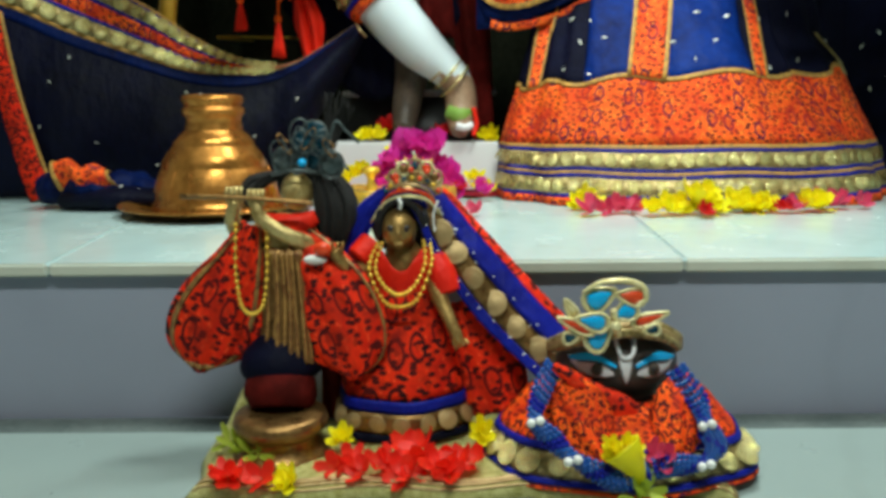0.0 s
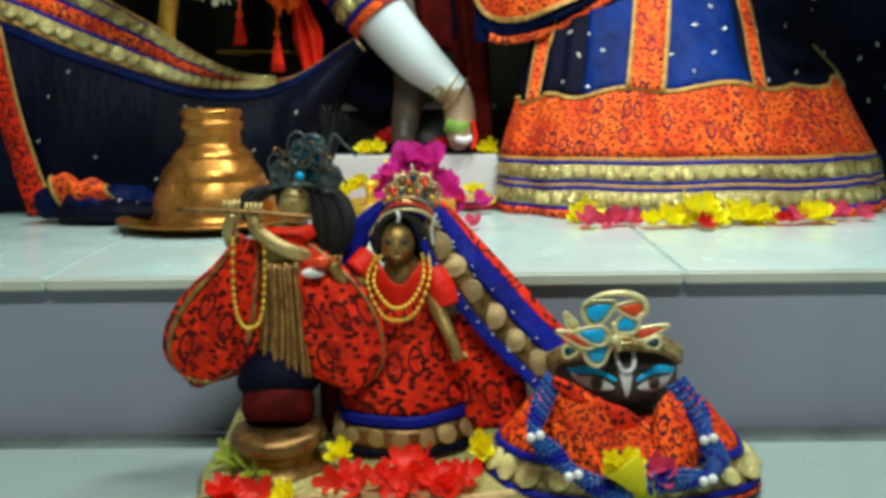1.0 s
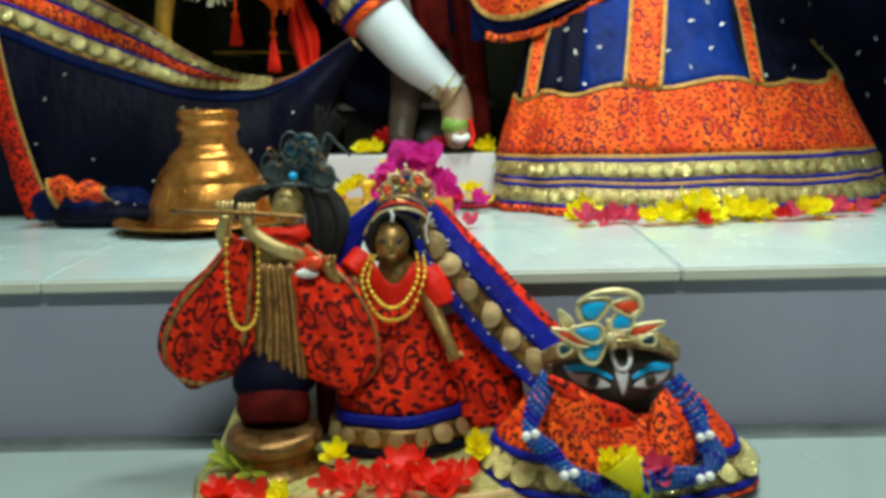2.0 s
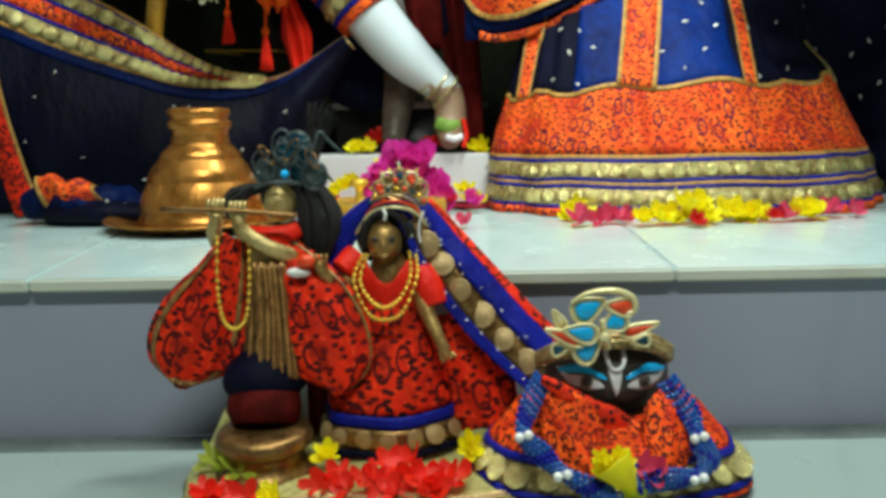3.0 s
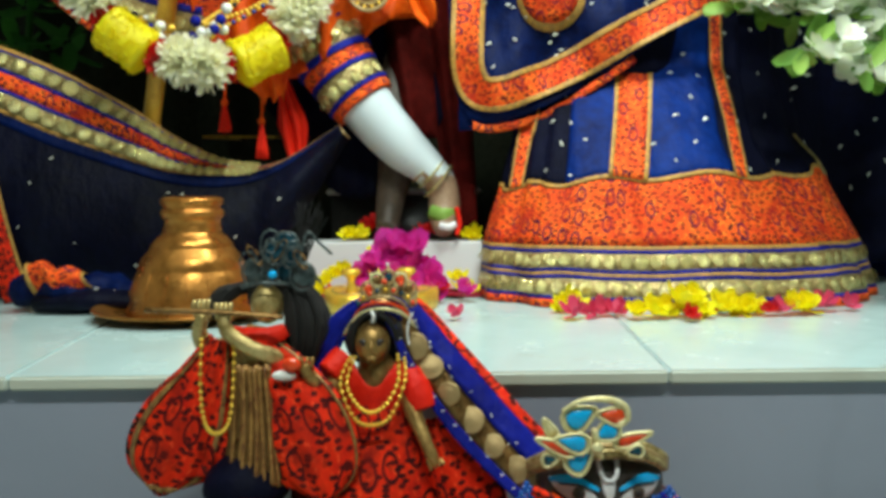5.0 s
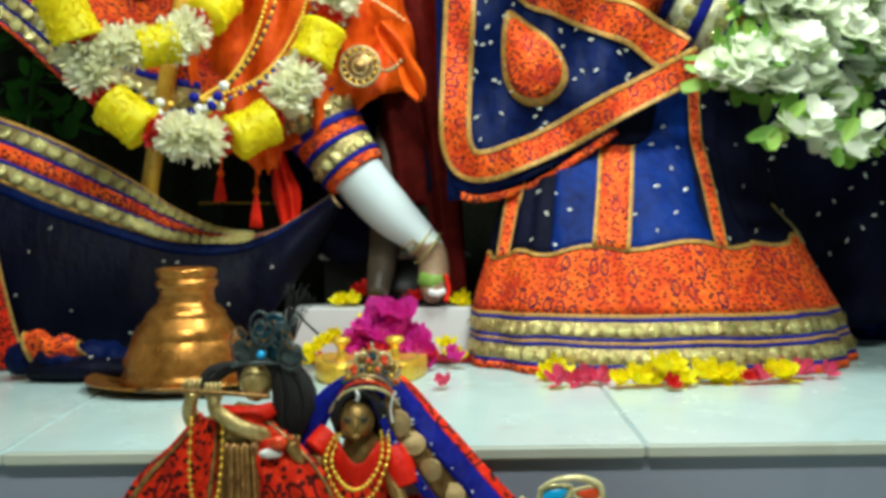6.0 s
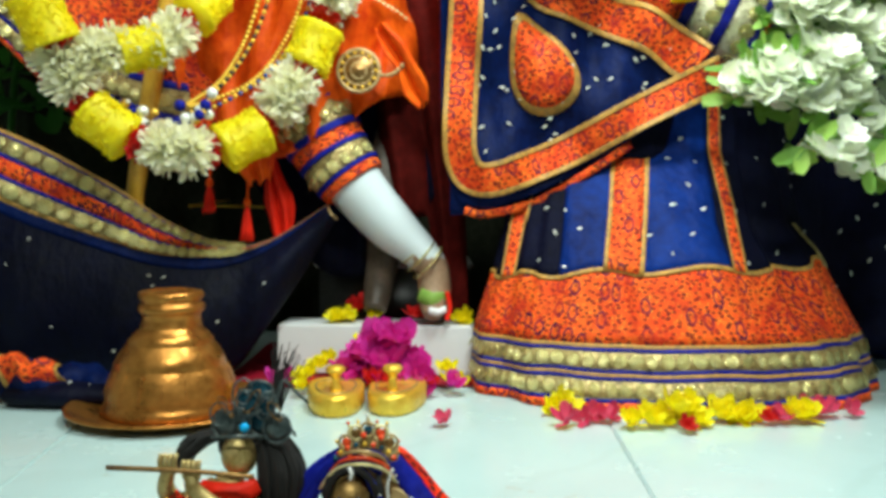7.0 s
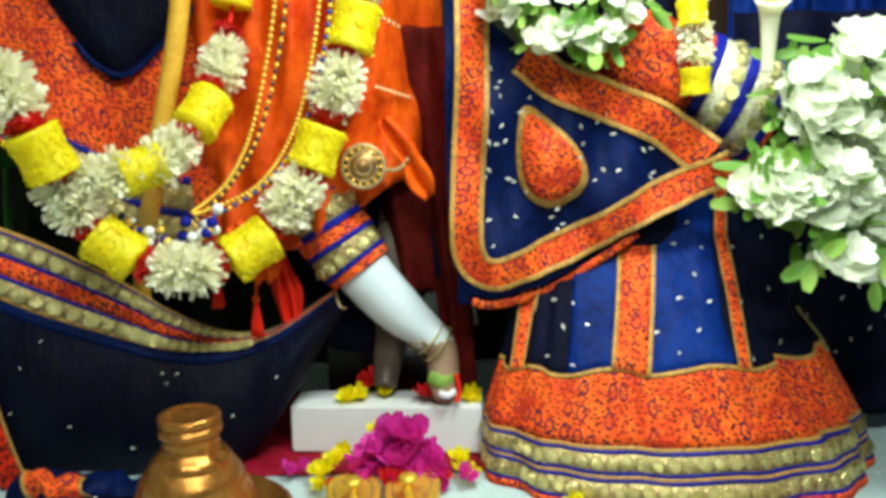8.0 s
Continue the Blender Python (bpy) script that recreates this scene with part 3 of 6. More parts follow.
bm = tube([(-0.235, 1.56, 0.76), (-0.185, 1.545, 0.62), (-0.135, 1.53, 0.535), (-0.075, 1.53, 0.465), (-0.022, 1.53, 0.418), (0.003, 1.535, 0.385), (0.008, 1.53, 0.345), (0.006, 1.515, 0.318), (0.004, 1.498, 0.300)],
          (0.066, 0.060, 0.052, 0.046, 0.034, 0.030, 0.030, 0.026, 0.016), 20, 60)
tube([(-0.12, 1.70, 0.74), (-0.09, 1.645, 0.60), (-0.088, 1.60, 0.44), (-0.100, 1.585, 0.345), (-0.105, 1.56, 0.304)], (0.07, 0.05, 0.036, 0.028, 0.022), 18, 40, bm)
tube([(-0.17, 1.73, 0.66), (-0.19, 1.70, 0.85), (-0.17, 1.68, 1.1), (-0.16, 1.67, 1.35)], (0.09, 0.11, 0.11, 0.05), 20, 24, bm)
ball((-0.16, 1.65, 1.50), (0.085, 0.09, 0.11), bm)
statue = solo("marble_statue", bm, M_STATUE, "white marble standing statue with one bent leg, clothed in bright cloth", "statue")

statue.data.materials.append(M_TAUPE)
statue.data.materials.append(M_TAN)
# hind leg and low torso: shaded marble, its shade put into taupe
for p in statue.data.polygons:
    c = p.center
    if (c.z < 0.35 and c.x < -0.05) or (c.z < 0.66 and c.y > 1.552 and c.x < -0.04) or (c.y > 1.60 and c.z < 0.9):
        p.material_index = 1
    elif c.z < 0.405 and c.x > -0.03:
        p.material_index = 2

# beaded anklet and painted toes
anklet = thing("anklet", (0.0, 1.53, 0.40), "pale gold anklet strands round the marble ankle", "anklet")
for k, (off, rr) in enumerate(((0.0, 0.036), (0.018, 0.039), (-0.016, 0.034))):
    c = V(-0.010 + off * 0.75 - 0.008, 1.532, 0.408 - off * 0.7)
    axis = V(0.62, 0.1, -0.55).normalized()
    side = axis.cross(V(0, 1, 0)).normalized()
    up = axis.cross(side)
    ring = [c + rr * (math.cos(a * 0.5236) * side + math.sin(a * 0.5236) * up) for a in range(13)]
    part("strand", tube(ring, 0.0022, 6, 48), M_COIN, anklet)
tie = thing("foot_ornament", (0.01, 1.50, 0.30), "green and white painted foot ornament with a red hem", "ornament")
part("green_band", tube([(-0.018, 1.512, 0.338), (0.004, 1.496, 0.330), (0.030, 1.514, 0.334)], 0.014, 10, flat=0.5), M_GREEN, tie)
part("white_band", tube([(-0.002, 1.492, 0.312), (0.014, 1.488, 0.308), (0.028, 1.497, 0.313)], 0.007, 10, flat=0.6), M_WHITEP, tie)
part("red_band", tube([(0.030, 1.50, 0.345), (0.036, 1.497, 0.315), (0.030, 1.492, 0.293)], 0.0045, 8), M_RED, tie)

# dark red cloth hanging between the two statues
solo("maroon_drape", sheet(lambda u, v: V(-0.125 + 0.17 * u + 0.035 * v, 1.575 + 0.015 * v + 0.016 * math.sin(u * 11 + v * 4 + 1.5 * math.sin(v * 5)) + 0.006 * math.sin(u * 23 - v * 7), 0.98 - (0.50 + 0.29 * min(1, max(0, 3 * u - 1.5))) * v), 36, 30, 0.002), M_MAROON, "dark maroon cloth hanging in the shade between the statues", "cloth")

# ---- navy cloth swag with a sequin border
TOPC = [(-0.95, 0.69), (-0.82, 0.655), (-0.70, 0.606), (-0.57, 0.535), (-0.48, 0.475), (-0.38, 0.432), (-0.30, 0.438), (-0.19, 0.505)]
BOTC = [(-0.97, 0.56), (-0.82, 0.532), (-0.70, 0.482), (-0.57, 0.437), (-0.48, 0.412), (-0.38, 0.410), (-0.30, 0.430), (-0.19, 0.500)]
LOWC = [(-0.97, TOP + 0.004), (-0.85, TOP + 0.004), (-0.72, TOP + 0.004), (-0.58, TOP + 0.004), (-0.47, TOP + 0.004), (-0.37, TOP + 0.006), (-0.27, 0.315), (-0.17, 0.475)]


def curve2(pts, u):
    p = spline([(a, 0, b) for a, b in pts], u)
    return p.x, p.z


def swag(u, v):
    """Border for v in 0..0.35, hanging cloth below."""
    tx, tz = curve2(TOPC, u)
    mx, mz = curve2(BOTC, u)
    lx, lz = curve2(LOWC, u)
    if v < 0.35:
        f = v / 0.35
        x, z = tx + (mx - tx) * f, tz + (mz - tz) * f
        y = 1.515 - 0.035 * math.sin(f * 1.57)
    else:
        f = (v - 0.35) / 0.65
        x, z = mx + (lx - mx) * f, mz + (lz - mz) * f
        y = 1.480 - 0.05 * math.sin(f * 2.6) + 0.012 * f * math.sin(u * 34 + 2 * f) + 0.02 * f
    y += 0.10 * max(0, u - 0.62) - 0.02 * (1 - u)
    return V(x, y, z)


swag_cloth = thing("cloth_swag", (-0.6, 1.48, TOP), "navy cloth swag with an orange and gold sequin border", "cloth")
part("cloth", sheet(lambda u, v: swag(u, 0.34 + 0.66 * v), 80, 26), M_NAVY, swag_cloth, "navy cloth")
for f0, f1, mat, nm in ((0, 0.06, M_EDGE, "edging"), (0.06, 0.09, M_PIPING, "piping"), (0.09, 0.33, M_LACE, "gold_band"), (0.33, 0.39, M_PIPING, "piping"), (0.39, 0.63, M_PAIS, "printed_band"),
                        (0.63, 0.69, M_PIPING, "piping"), (0.69, 0.94, M_LACE, "gold_band"), (0.94, 1.0, M_EDGE, "edging")):
    part(nm, sheet(lambda u, v, a=f0, b=f1: swag(u, 0.345 * (a + (b - a) * v)) + V(0, -0.004, 0), 70, 2), mat, swag_cloth)
# sheen on the navy fold, put into a brighter blue band
part("blue_hem", sheet(lambda u, v: swag(u, 0.340 + (0.035 + 0.05 * u) * v) + V(0, -0.003, 0), 70, 3), M_VEIL, swag_cloth, "blue band below the border, the navy fold's sheen put into colour")
part("gilt_edge", tube([swag(1.0, 0.36 + 0.062 * i) + V(0.002, 0, 0) for i in range(11)], 0.0022, 6, 40), M_COIN_DULL, swag_cloth, "thin gilt edge cord")
for f in (0.21, 0.815):
    coins(lambda g, f=f: swag(0.05 + 0.74 * g, 0.345 * f) + V(0, -0.005, 0), 0.68, (0.0185, 0.0085), swag_cloth, normal=(0, -1, 0.35), lift=0.004)
pts = []
rng = random.Random(3)
for i in range(13):
    u, v = rng.uniform(0.05, 0.85), rng.uniform(0.42, 0.98)
    pts.append((swag(u, v) + V(0, -0.003, 0), (0, -1, 0.1)))
flecks(pts, swag_cloth, 0.0042)
# orange hem in the darker red print: its shadow put into the colour
part("printed_hem", ribbon([(-0.83, 1.445, 0.52), (-0.805, 1.43, 0.38), (-0.775, 1.42, 0.26), (-0.75, 1.41, TOP + 0.01)], (0.035, 0.05), lift=0.004), M_PAIS_RED, swag_cloth, "orange printed hem")
part("hem_edging", ribbon([(-0.81, 1.443, 0.52), (-0.783, 1.428, 0.38), (-0.750, 1.418, 0.26), (-0.722, 1.408, TOP + 0.01)], 0.006, lift=0.005), M_EDGE, swag_cloth)

def crumple(bm, size, wave):
    """Push the cloth in and out in irregular folds."""
    for v in bm.verts:
        x, y, z = v.co
        v.co.y += size * (math.sin(wave * x + 21 * z) + 0.6 * math.sin(1.9 * wave * x - 47 * z + 1.3))
        v.co.z += 0.6 * size * (math.sin(1.3 * wave * x + 2.0) + 0.7 * math.sin(2.7 * wave * x + 31 * y)) * (1 if z > TOP + 0.012 else 0)
    return bm


def dent(bm, x, y):
    """Uneven beaten walls round a vertical axis."""
    for v in bm.verts:
        dx, dy = v.co.x - x, v.co.y - y
        a, z = math.atan2(dy, dx), v.co.z
        k = 1 + 0.012 * math.sin(3 * a + 38 * z) + 0.009 * math.sin(7 * a - 61 * z + 1) + 0.006 * math.sin(13 * a + 97 * z)
        v.co.x, v.co.y = x + dx * k, y + dy * k
    return bm


fold = thing("folded_cloth", (-0.58, 1.31, TOP), "navy cloth end folded on the ledge with an orange printed hem", "cloth")
part("roll", crumple(tube([(-0.70, 1.335, 0.216), (-0.62, 1.318, 0.222), (-0.54, 1.330, 0.214), (-0.44, 1.36, 0.205), (-0.38, 1.40, 0.198)], (0.026, 0.031, 0.026, 0.020, 0.010), 24, 60, flat=1.3), 0.006, 62), M_VEIL, fold)
part("under_fold", tube([(-0.66, 1.30, 0.200), (-0.56, 1.295, 0.204), (-0.46, 1.31, 0.198)], (0.014, 0.020, 0.012), 12, 16, flat=1.6), M_NAVY, fold)


def hemfold(u, v):
    a = -0.6 + 2.6 * v
    x = -0.675 + 0.085 * u + 0.02 * v
    return V(x, 1.325 - 0.044 * math.cos(a - 0.9) - 0.006, 0.226 + 0.042 * math.sin(1.5 - a) * (1 - 0.35 * u) + 0.006 * math.sin(u * 9))


part("printed_hem", crumple(sheet(hemfold, 24, 20), 0.006, 62), M_PAIS, fold, "orange printed hem")
part("hem_edging", crumple(sheet(lambda u, v: hemfold(-0.05 + 0.07 * u, v) + V(0, -0.001, 0.001), 3, 20), 0.006, 62), M_EDGE, fold)
part("hem_edging", crumple(sheet(lambda u, v: hemfold(1.0 + 0.07 * u, v) + V(0, -0.001, 0.001), 3, 20), 0.006, 62), M_EDGE, fold)
flecks([(V(-0.56 + 0.03 * i, 1.29, 0.222 - 0.004 * i), (0, -1, 0.5)) for i in range(4)], fold, 0.006)

# ---- printed shawl of the statue, upper part
shawl = thing("printed_shawl", (-0.6, 1.52, 0.6), "orange printed shawl with a navy lining and gold lace border", "shawl")
SH_T = [(-0.95, 1.30), (-0.75, 1.30), (-0.55, 1.30), (-0.30, 1.30)]
SH_B = [(-0.96, 0.93), (-0.80, 0.822), (-0.68, 0.715), (-0.57, 0.636), (-0.46, 0.595), (-0.34, 0.580), (-0.25, 0.59)]


def shw(u, v):
    a, b = curve2(SH_T, u), curve2(SH_B, u)
    f = v ** 0.8
    return V(a[0] + (b[0] - a[0]) * f, 1.56 - 0.05 * math.sin(v * 1.6) + 0.008 * math.sin(u * 22 + v * 4), a[1] + (b[1] - a[1]) * f)


part("cloth", sheet(shw, 44, 30), M_PAIS, shawl)
for v0, v1, mat, nm in ((0.775, 0.80, M_PIPING, "piping"), (0.80, 0.88, M_LACE, "gold_band"), (0.88, 0.905, M_PIPING, "piping"), (0.905, 0.98, M_LACE, "gold_band"), (0.98, 0.992, M_PIPING, "piping"), (0.992, 1.02, M_PAIS, "printed_band")):
    part(nm, sheet(lambda u, v, a=v0, b=v1: shw(u * 0.72, a + (b - a) * v) + V(0, -0.005, 0), 40, 2), mat, shawl)
coins(lambda g: shw(0.70 * g, 0.943) + V(0, -0.006, 0), 0.55, 0.014, shawl)
coins(lambda g: shw(0.70 * g, 0.840) + V(0, -0.006, 0), 0.55, 0.014, shawl)
part("lining", sheet(lambda u, v: V(*(spline([(-0.70, 0, 1.09), (-0.585, 0, 0.915), (-0.53, 0, 0.900), (-0.375, 0, 1.05)], u) * (1 - v) + V(-0.53, 0, 1.25) * v)) + V(0, 1.515, 0), 24, 6), M_NAVY, shawl, "navy lining")
part("lining_edge", ribbon([(-0.62, 1.513, 0.955), (-0.585, 1.51, 0.915), (-0.53, 1.51, 0.900), (-0.45, 1.512, 0.97), (-0.375, 1.513, 1.05)], 0.010, lift=0.002), M_VEIL, shawl)

# ---- orange tunic
tunic = thing("orange_tunic", (-0.2, 1.5, 0.6), "bright orange satin tunic draped on the marble statue", "tunic")


def tun(u, v):
    lx = table([(0, -0.42), (0.55, -0.43), (0.8, -0.46), (1, -0.44)], v)
    rx = table([(0, 0.02), (0.6, 0.02), (1, 0.02)], v)
    zb = spline([(0.62, 0, 0), (0.595, 0, 0), (0.59, 0, 0), (0.64, 0, 0), (0.70, 0, 0), (0.71, 0, 0)], u).x
    z = 1.30 + (zb - 1.30) * v
    bulge = 0.045 * math.sin(math.pi * min(1, max(0, u))) - 0.15 * max(0.0, (u - 0.62) / 0.38) ** 1.8
    pleat = 0.014 * math.sin(u * 20 + 7 * v + 1.5 * math.sin(v * 7)) + 0.009 * math.sin(u * 37 - 9 * v) + 0.004 * math.sin(u * 71 + 13 * v)
    return V(lx + (rx - lx) * u, 1.525 - bulge + pleat * (0.55 + 0.6 * v), z)


def on_tunic(x, z, out):
    """A place on the tunic's front at x, z."""
    v = min(1.0, max(0.0, (1.30 - z) / 0.64))
    p = tun((x + 0.43) / 0.45, v)
    return V(x, p.y - out, z)


part("cloth", sheet(tun, 96, 44), M_ORANGE, tunic)
for k, z0 in enumerate((0.98, 0.86)):
    for i in range(14):
        piece("bead", ME_COIN_DULL, tunic, facing(on_tunic(-0.10 + 0.0075 * i, z0 + 0.01 - 0.0023 * i, 0.005), (0.2, -1, 0.2), 0.0032))


def tail(path, widths, folds, deep=0.008):
    """A hanging cloth end gathered into lengthwise folds."""
    def fn(u, v):
        d = (spline(path, min(1, v + 0.03)) - spline(path, max(0, v - 0.03))).normalized()
        n = d.cross(V(0, -1, 0)).normalized()
        w = spline([(x, 0, 0) for x in widths], v).x
        q = 2 * u - 1
        return spline(path, v) + n * q * w * (1 + 0.12 * math.sin(v * 9 + q * 3)) + V(0, deep * math.sin(q * folds + 2 * v) - 0.6 * deep * (1 - q * q), 0.006 * math.sin(q * 7) * v)
    return sheet(fn, 30, 22, 0.0016)


part("sash_end", tail([(-0.088, 1.468, 0.815), (-0.066, 1.462, 0.780), (-0.044, 1.468, 0.745), (-0.026, 1.478, 0.705), (-0.014, 1.49, 0.680)], (0.012, 0.022, 0.016, 0.024, 0.010), 4, 0.010), M_ORANGE, tunic, "orange sash end")
part("sash_end", tail([(-0.340, 1.425, 0.645), (-0.318, 1.42, 0.605), (-0.303, 1.425, 0.575), (-0.298, 1.44, 0.540)], (0.022, 0.040, 0.038, 0.020), 7), M_ORANGE, tunic, "orange sash end")
part("sash_end", tail([(-0.295, 1.52, 0.60), (-0.284, 1.52, 0.54), (-0.276, 1.525, 0.49), (-0.274, 1.53, 0.430)], (0.010, 0.020, 0.026, 0.018), 7, 0.006), M_RED, tunic, "red sash end")


def tassel(x, y, z, h):
    t = thing("tassel", (x, y, z), "orange silk tassel on a cord", "tassel", "orange tassels")
    part("cord", tube([(x, y, z + 0.09), (x + 0.002, y, z + 0.04), (x, y, z)], 0.0022, 6), M_ORANGE, t)
    bm = bmesh.new()
    r2 = random.Random(int(abs(x) * 1000))
    for i in range(26):
        a = i * 2.4
        q = 0.011 * math.sqrt((i + 1) / 26)
        tube([(x, y, z), (x + 0.5 * q * math.cos(a), y + 0.5 * q * math.sin(a), z - 0.4 * h), (x + q * math.cos(a), y + q * math.sin(a), z - h * r2.uniform(0.9, 1.05))], 0.0019, 5, 4, bm)
    part("fringe", bm, M_RED, t)
    part("cap", ball((x, y, z), (0.007, 0.007, 0.008), u=12, v=8), M_ORANGE, t)


for x, y, z, h in ((-0.392, 1.475, 0.540, 0.052), (-0.322, 1.46, 0.505, 0.066)):
    tassel(x, y, z, h)

# knee cuff in stacked bands
cuff = thing("knee_cuff", (-0.17, 1.54, 0.56), "orange and gold sequin cuff round the statue's knee", "cuff")
AX = [(-0.255, 1.54, 0.735), (-0.215, 1.54, 0.655), (-0.175, 1.535, 0.588), (-0.140, 1.53, 0.540)]
for a, b, r0, r1, mat, nm in ((0.0, 0.2, 0.082, 0.080, M_PAIS, "printed_band"), (0.2, 0.26, 0.082, 0.082, M_PIPING, "piping"), (0.26, 0.46, 0.079, 0.076, M_LACE, "gold_band"), (0.46, 0.51, 0.078, 0.077, M_PIPING, "piping"),
                              (0.51, 0.62, 0.073, 0.071, M_PAIS, "printed_band"), (0.62, 0.66, 0.072, 0.071, M_PIPING, "piping"), (0.66, 0.84, 0.068, 0.066, M_LACE, "gold_band"), (0.84, 0.88, 0.068, 0.067, M_PIPING, "piping"), (0.88, 1.0, 0.064, 0.062, M_PAIS, "printed_band")):
    part(nm, tube([spline(AX, a), spline(AX, (a + b) / 2), spline(AX, b)], (r0, (r0 + r1) / 2, r1), 28, 6), mat, cuff)


def cuff_row(f, r):
    c = spline(AX, f)
    d = (spline(AX, f + 0.05) - spline(AX, f - 0.05)).normalized()
    s = d.cross(V(0, 1, 0)).normalized()

    def at(g):
        a = -1.25 + 2.5 * g
        return c + r * (math.sin(a) * s + math.cos(a) * V(0, -1, 0))
    coins(at, 2.5 * r, 0.0125, cuff, normal=lambda g: math.sin(-1.25 + 2.5 * g) * s + math.cos(-1.25 + 2.5 * g) * V(0, -1, 0))


cuff_row(0.36, 0.079)
cuff_row(0.75, 0.068)

# near-black sheet below the tunic, added to fill the shade there
solo("dark_waistcloth", sheet(lambda u, v: V(-0.34 + 0.36 * u, 1.60 + 0.01 * math.sin(u * 30), 0.72 - 0.36 * v * (0.5 + 0.5 * math.sin(1.57 * (1 - abs(2 * u - 1))))), 30, 12, 0.002), M_DEEP, "near-black sheet added to fill the shade behind the statue's leg", "cloth")

# yellow staff
solo("staff", tube([(-0.398, 1.455, 1.25), (-0.42, 1.455, 1.0), (-0.475, 1.465, 0.77), (-0.538, 1.53, 0.56), (-0.556, 1.555, 0.47), (-0.58, 1.60, TOP)], 0.0165, 16), M_STAFF, "smooth yellow wooden staff held by the statue", "staff")
solo("gilt_rod", tube([(-0.52, 2.1, 0.515), (-0.52, 1.80, 0.50), (-0.50, 1.78, 0.50), (-0.38, 1.78, 0.498), (-0.36, 1.80, 0.498), (-0.36, 2.1, 0.513)], 0.0025, 8), M_GOLD, "thin gilt rod in the shade behind the tassels", "rod")

# ---- large garland
garland = thing("garland", (-0.35, 1.38, 0.6), "thick garland of white, yellow and red flower heads", "garland")


def bead_blooms(path, order, parent, scale=1.0, seed=1):
    rng = random.Random(seed)
    n = len(order)
    for i, k in enumerate(order):
        f = (i + 0.5) / n
        p = spline(path, f)
        d = (spline(path, min(1, f + 0.02)) - spline(path, max(0, f - 0.02))).normalized()
        q = d.to_track_quat("Z", "Y").to_matrix().to_4x4()
        j = [rng.uniform(-0.004, 0.004) for _ in range(3)]
        if k == "w":
            for e in (-0.019, 0.019):
                piece("white_bloom", ME_WHITE[rng.randrange(3)], parent, Matrix.Translation(p + d * e + V(*j)) @ q @ Matrix.Rotation(rng.uniform(0, 6), 4, "Z") @ Matrix.Scale(scale * rng.uniform(1.0, 1.2), 4))
        elif k == "y":
            for e in (0.0,):
                piece("yellow_bloom", ME_YELLOW[rng.randrange(2)], parent, Matrix.Translation(p + d * e + V(*j)) @ q @ Matrix.Rotation(rng.uniform(0, 6), 4, "Z") @ Matrix.Scale(scale * rng.uniform(1.05, 1.2), 4))
        else:
            piece("red_bloom", ME_REDRING[rng.randrange(2)], parent, Matrix.Translation(p + V(*j)) @ q @ Matrix.Scale(scale * 1.1, 4))


G1 = [(-0.63, 1.27, 0.88), (-0.578, 1.258, 0.790), (-0.556, 1.285, 0.720), (-0.508, 1.31, 0.632), (-0.406, 1.318, 0.588), (-0.312, 1.38, 0.609), (-0.233, 1.40, 0.689), (-0.192, 1.42, 0.780), (-0.154, 1.435, 0.891), (-0.125, 1.45, 0.984), (-0.11, 1.46, 1.07)]
part("string", tube(G1, 0.004, 6, 60), M_RED, garland, "red cord")
bead_blooms(G1, "wryrwryrwryrwryrwryrw", garland, 1.0, 5)
G2 = [(-0.52, 1.29, 0.735), (-0.444, 1.33, 0.752), (-0.396, 1.37, 0.802), (-0.364, 1.42, 0.867), (-0.346, 1.46, 0.950), (-0.328, 1.48, 1.06)]
part("string", tube(G2, 0.004, 6, 40), M_RED, garland, "red cord")
bead_blooms(G2, "wywryrwry", garland, 0.86, 6)


# bead necklaces hanging on the tunic
def bead_strand(name, path, r, mats, label, group="", gap=2.0, parent=None):
    top = parent or thing(name, path[0], label, "necklace", group)
    length = sum((spline(path, (i + 1) / 40) - spline(path, i / 40)).length for i in range(40))
    n = max(6, int(length / (gap * r)))
    meshes = [finish("bead", ball((0, 0, 0), r, u=10, v=6), m) for m in mats]
    for i in range(n + 1):
        piece("bead", meshes[i % len(meshes)], top, Matrix.Translation(spline(path, i / n)))
    part("thread", tube(path, r * 0.3, 5, 30), mats[0], top)
    return top


for dx, gap in ((0.0, 0), (0.018, 1)):
    bead_strand("bead_chain", [(-0.250 + dx, 1.435, 1.06), (-0.272 + dx, 1.43, 0.93), (-0.305 + dx * 0.8, 1.42, 0.80), (-0.350 + dx * 0.5, 1.415, 0.715), (-0.405, 1.40, 0.668 - dx)], 0.0042, [M_GOLD, M_DARKSTONE] if gap else [M_GOLD], "string of small golden beads on the orange tunic", "bead chains")
    bead_strand("bead_chain", [(-0.178 + dx, 1.43, 1.06), (-0.198 + dx, 1.425, 0.93), (-0.235 + dx * 0.8, 1.42, 0.80), (-0.30 + dx * 0.6, 1.41, 0.708), (-0.40, 1.398, 0.664 - dx)], 0.0042, [M_GOLD, M_BLUEBEAD] if gap else [M_GOLD], "string of small golden beads on the orange tunic", "bead chains")
pend = thing("bead_pendant", (-0.42, 1.37, 0.65), "cluster of blue, white and yellow beads and pearls", "pendant")
rng = random.Random(12)
PB = [finish("bead", ball((0, 0, 0), 0.011, u=12, v=8), m) for m in (M_PIPING, M_PEARL, M_GOLD, M_SILVER)]
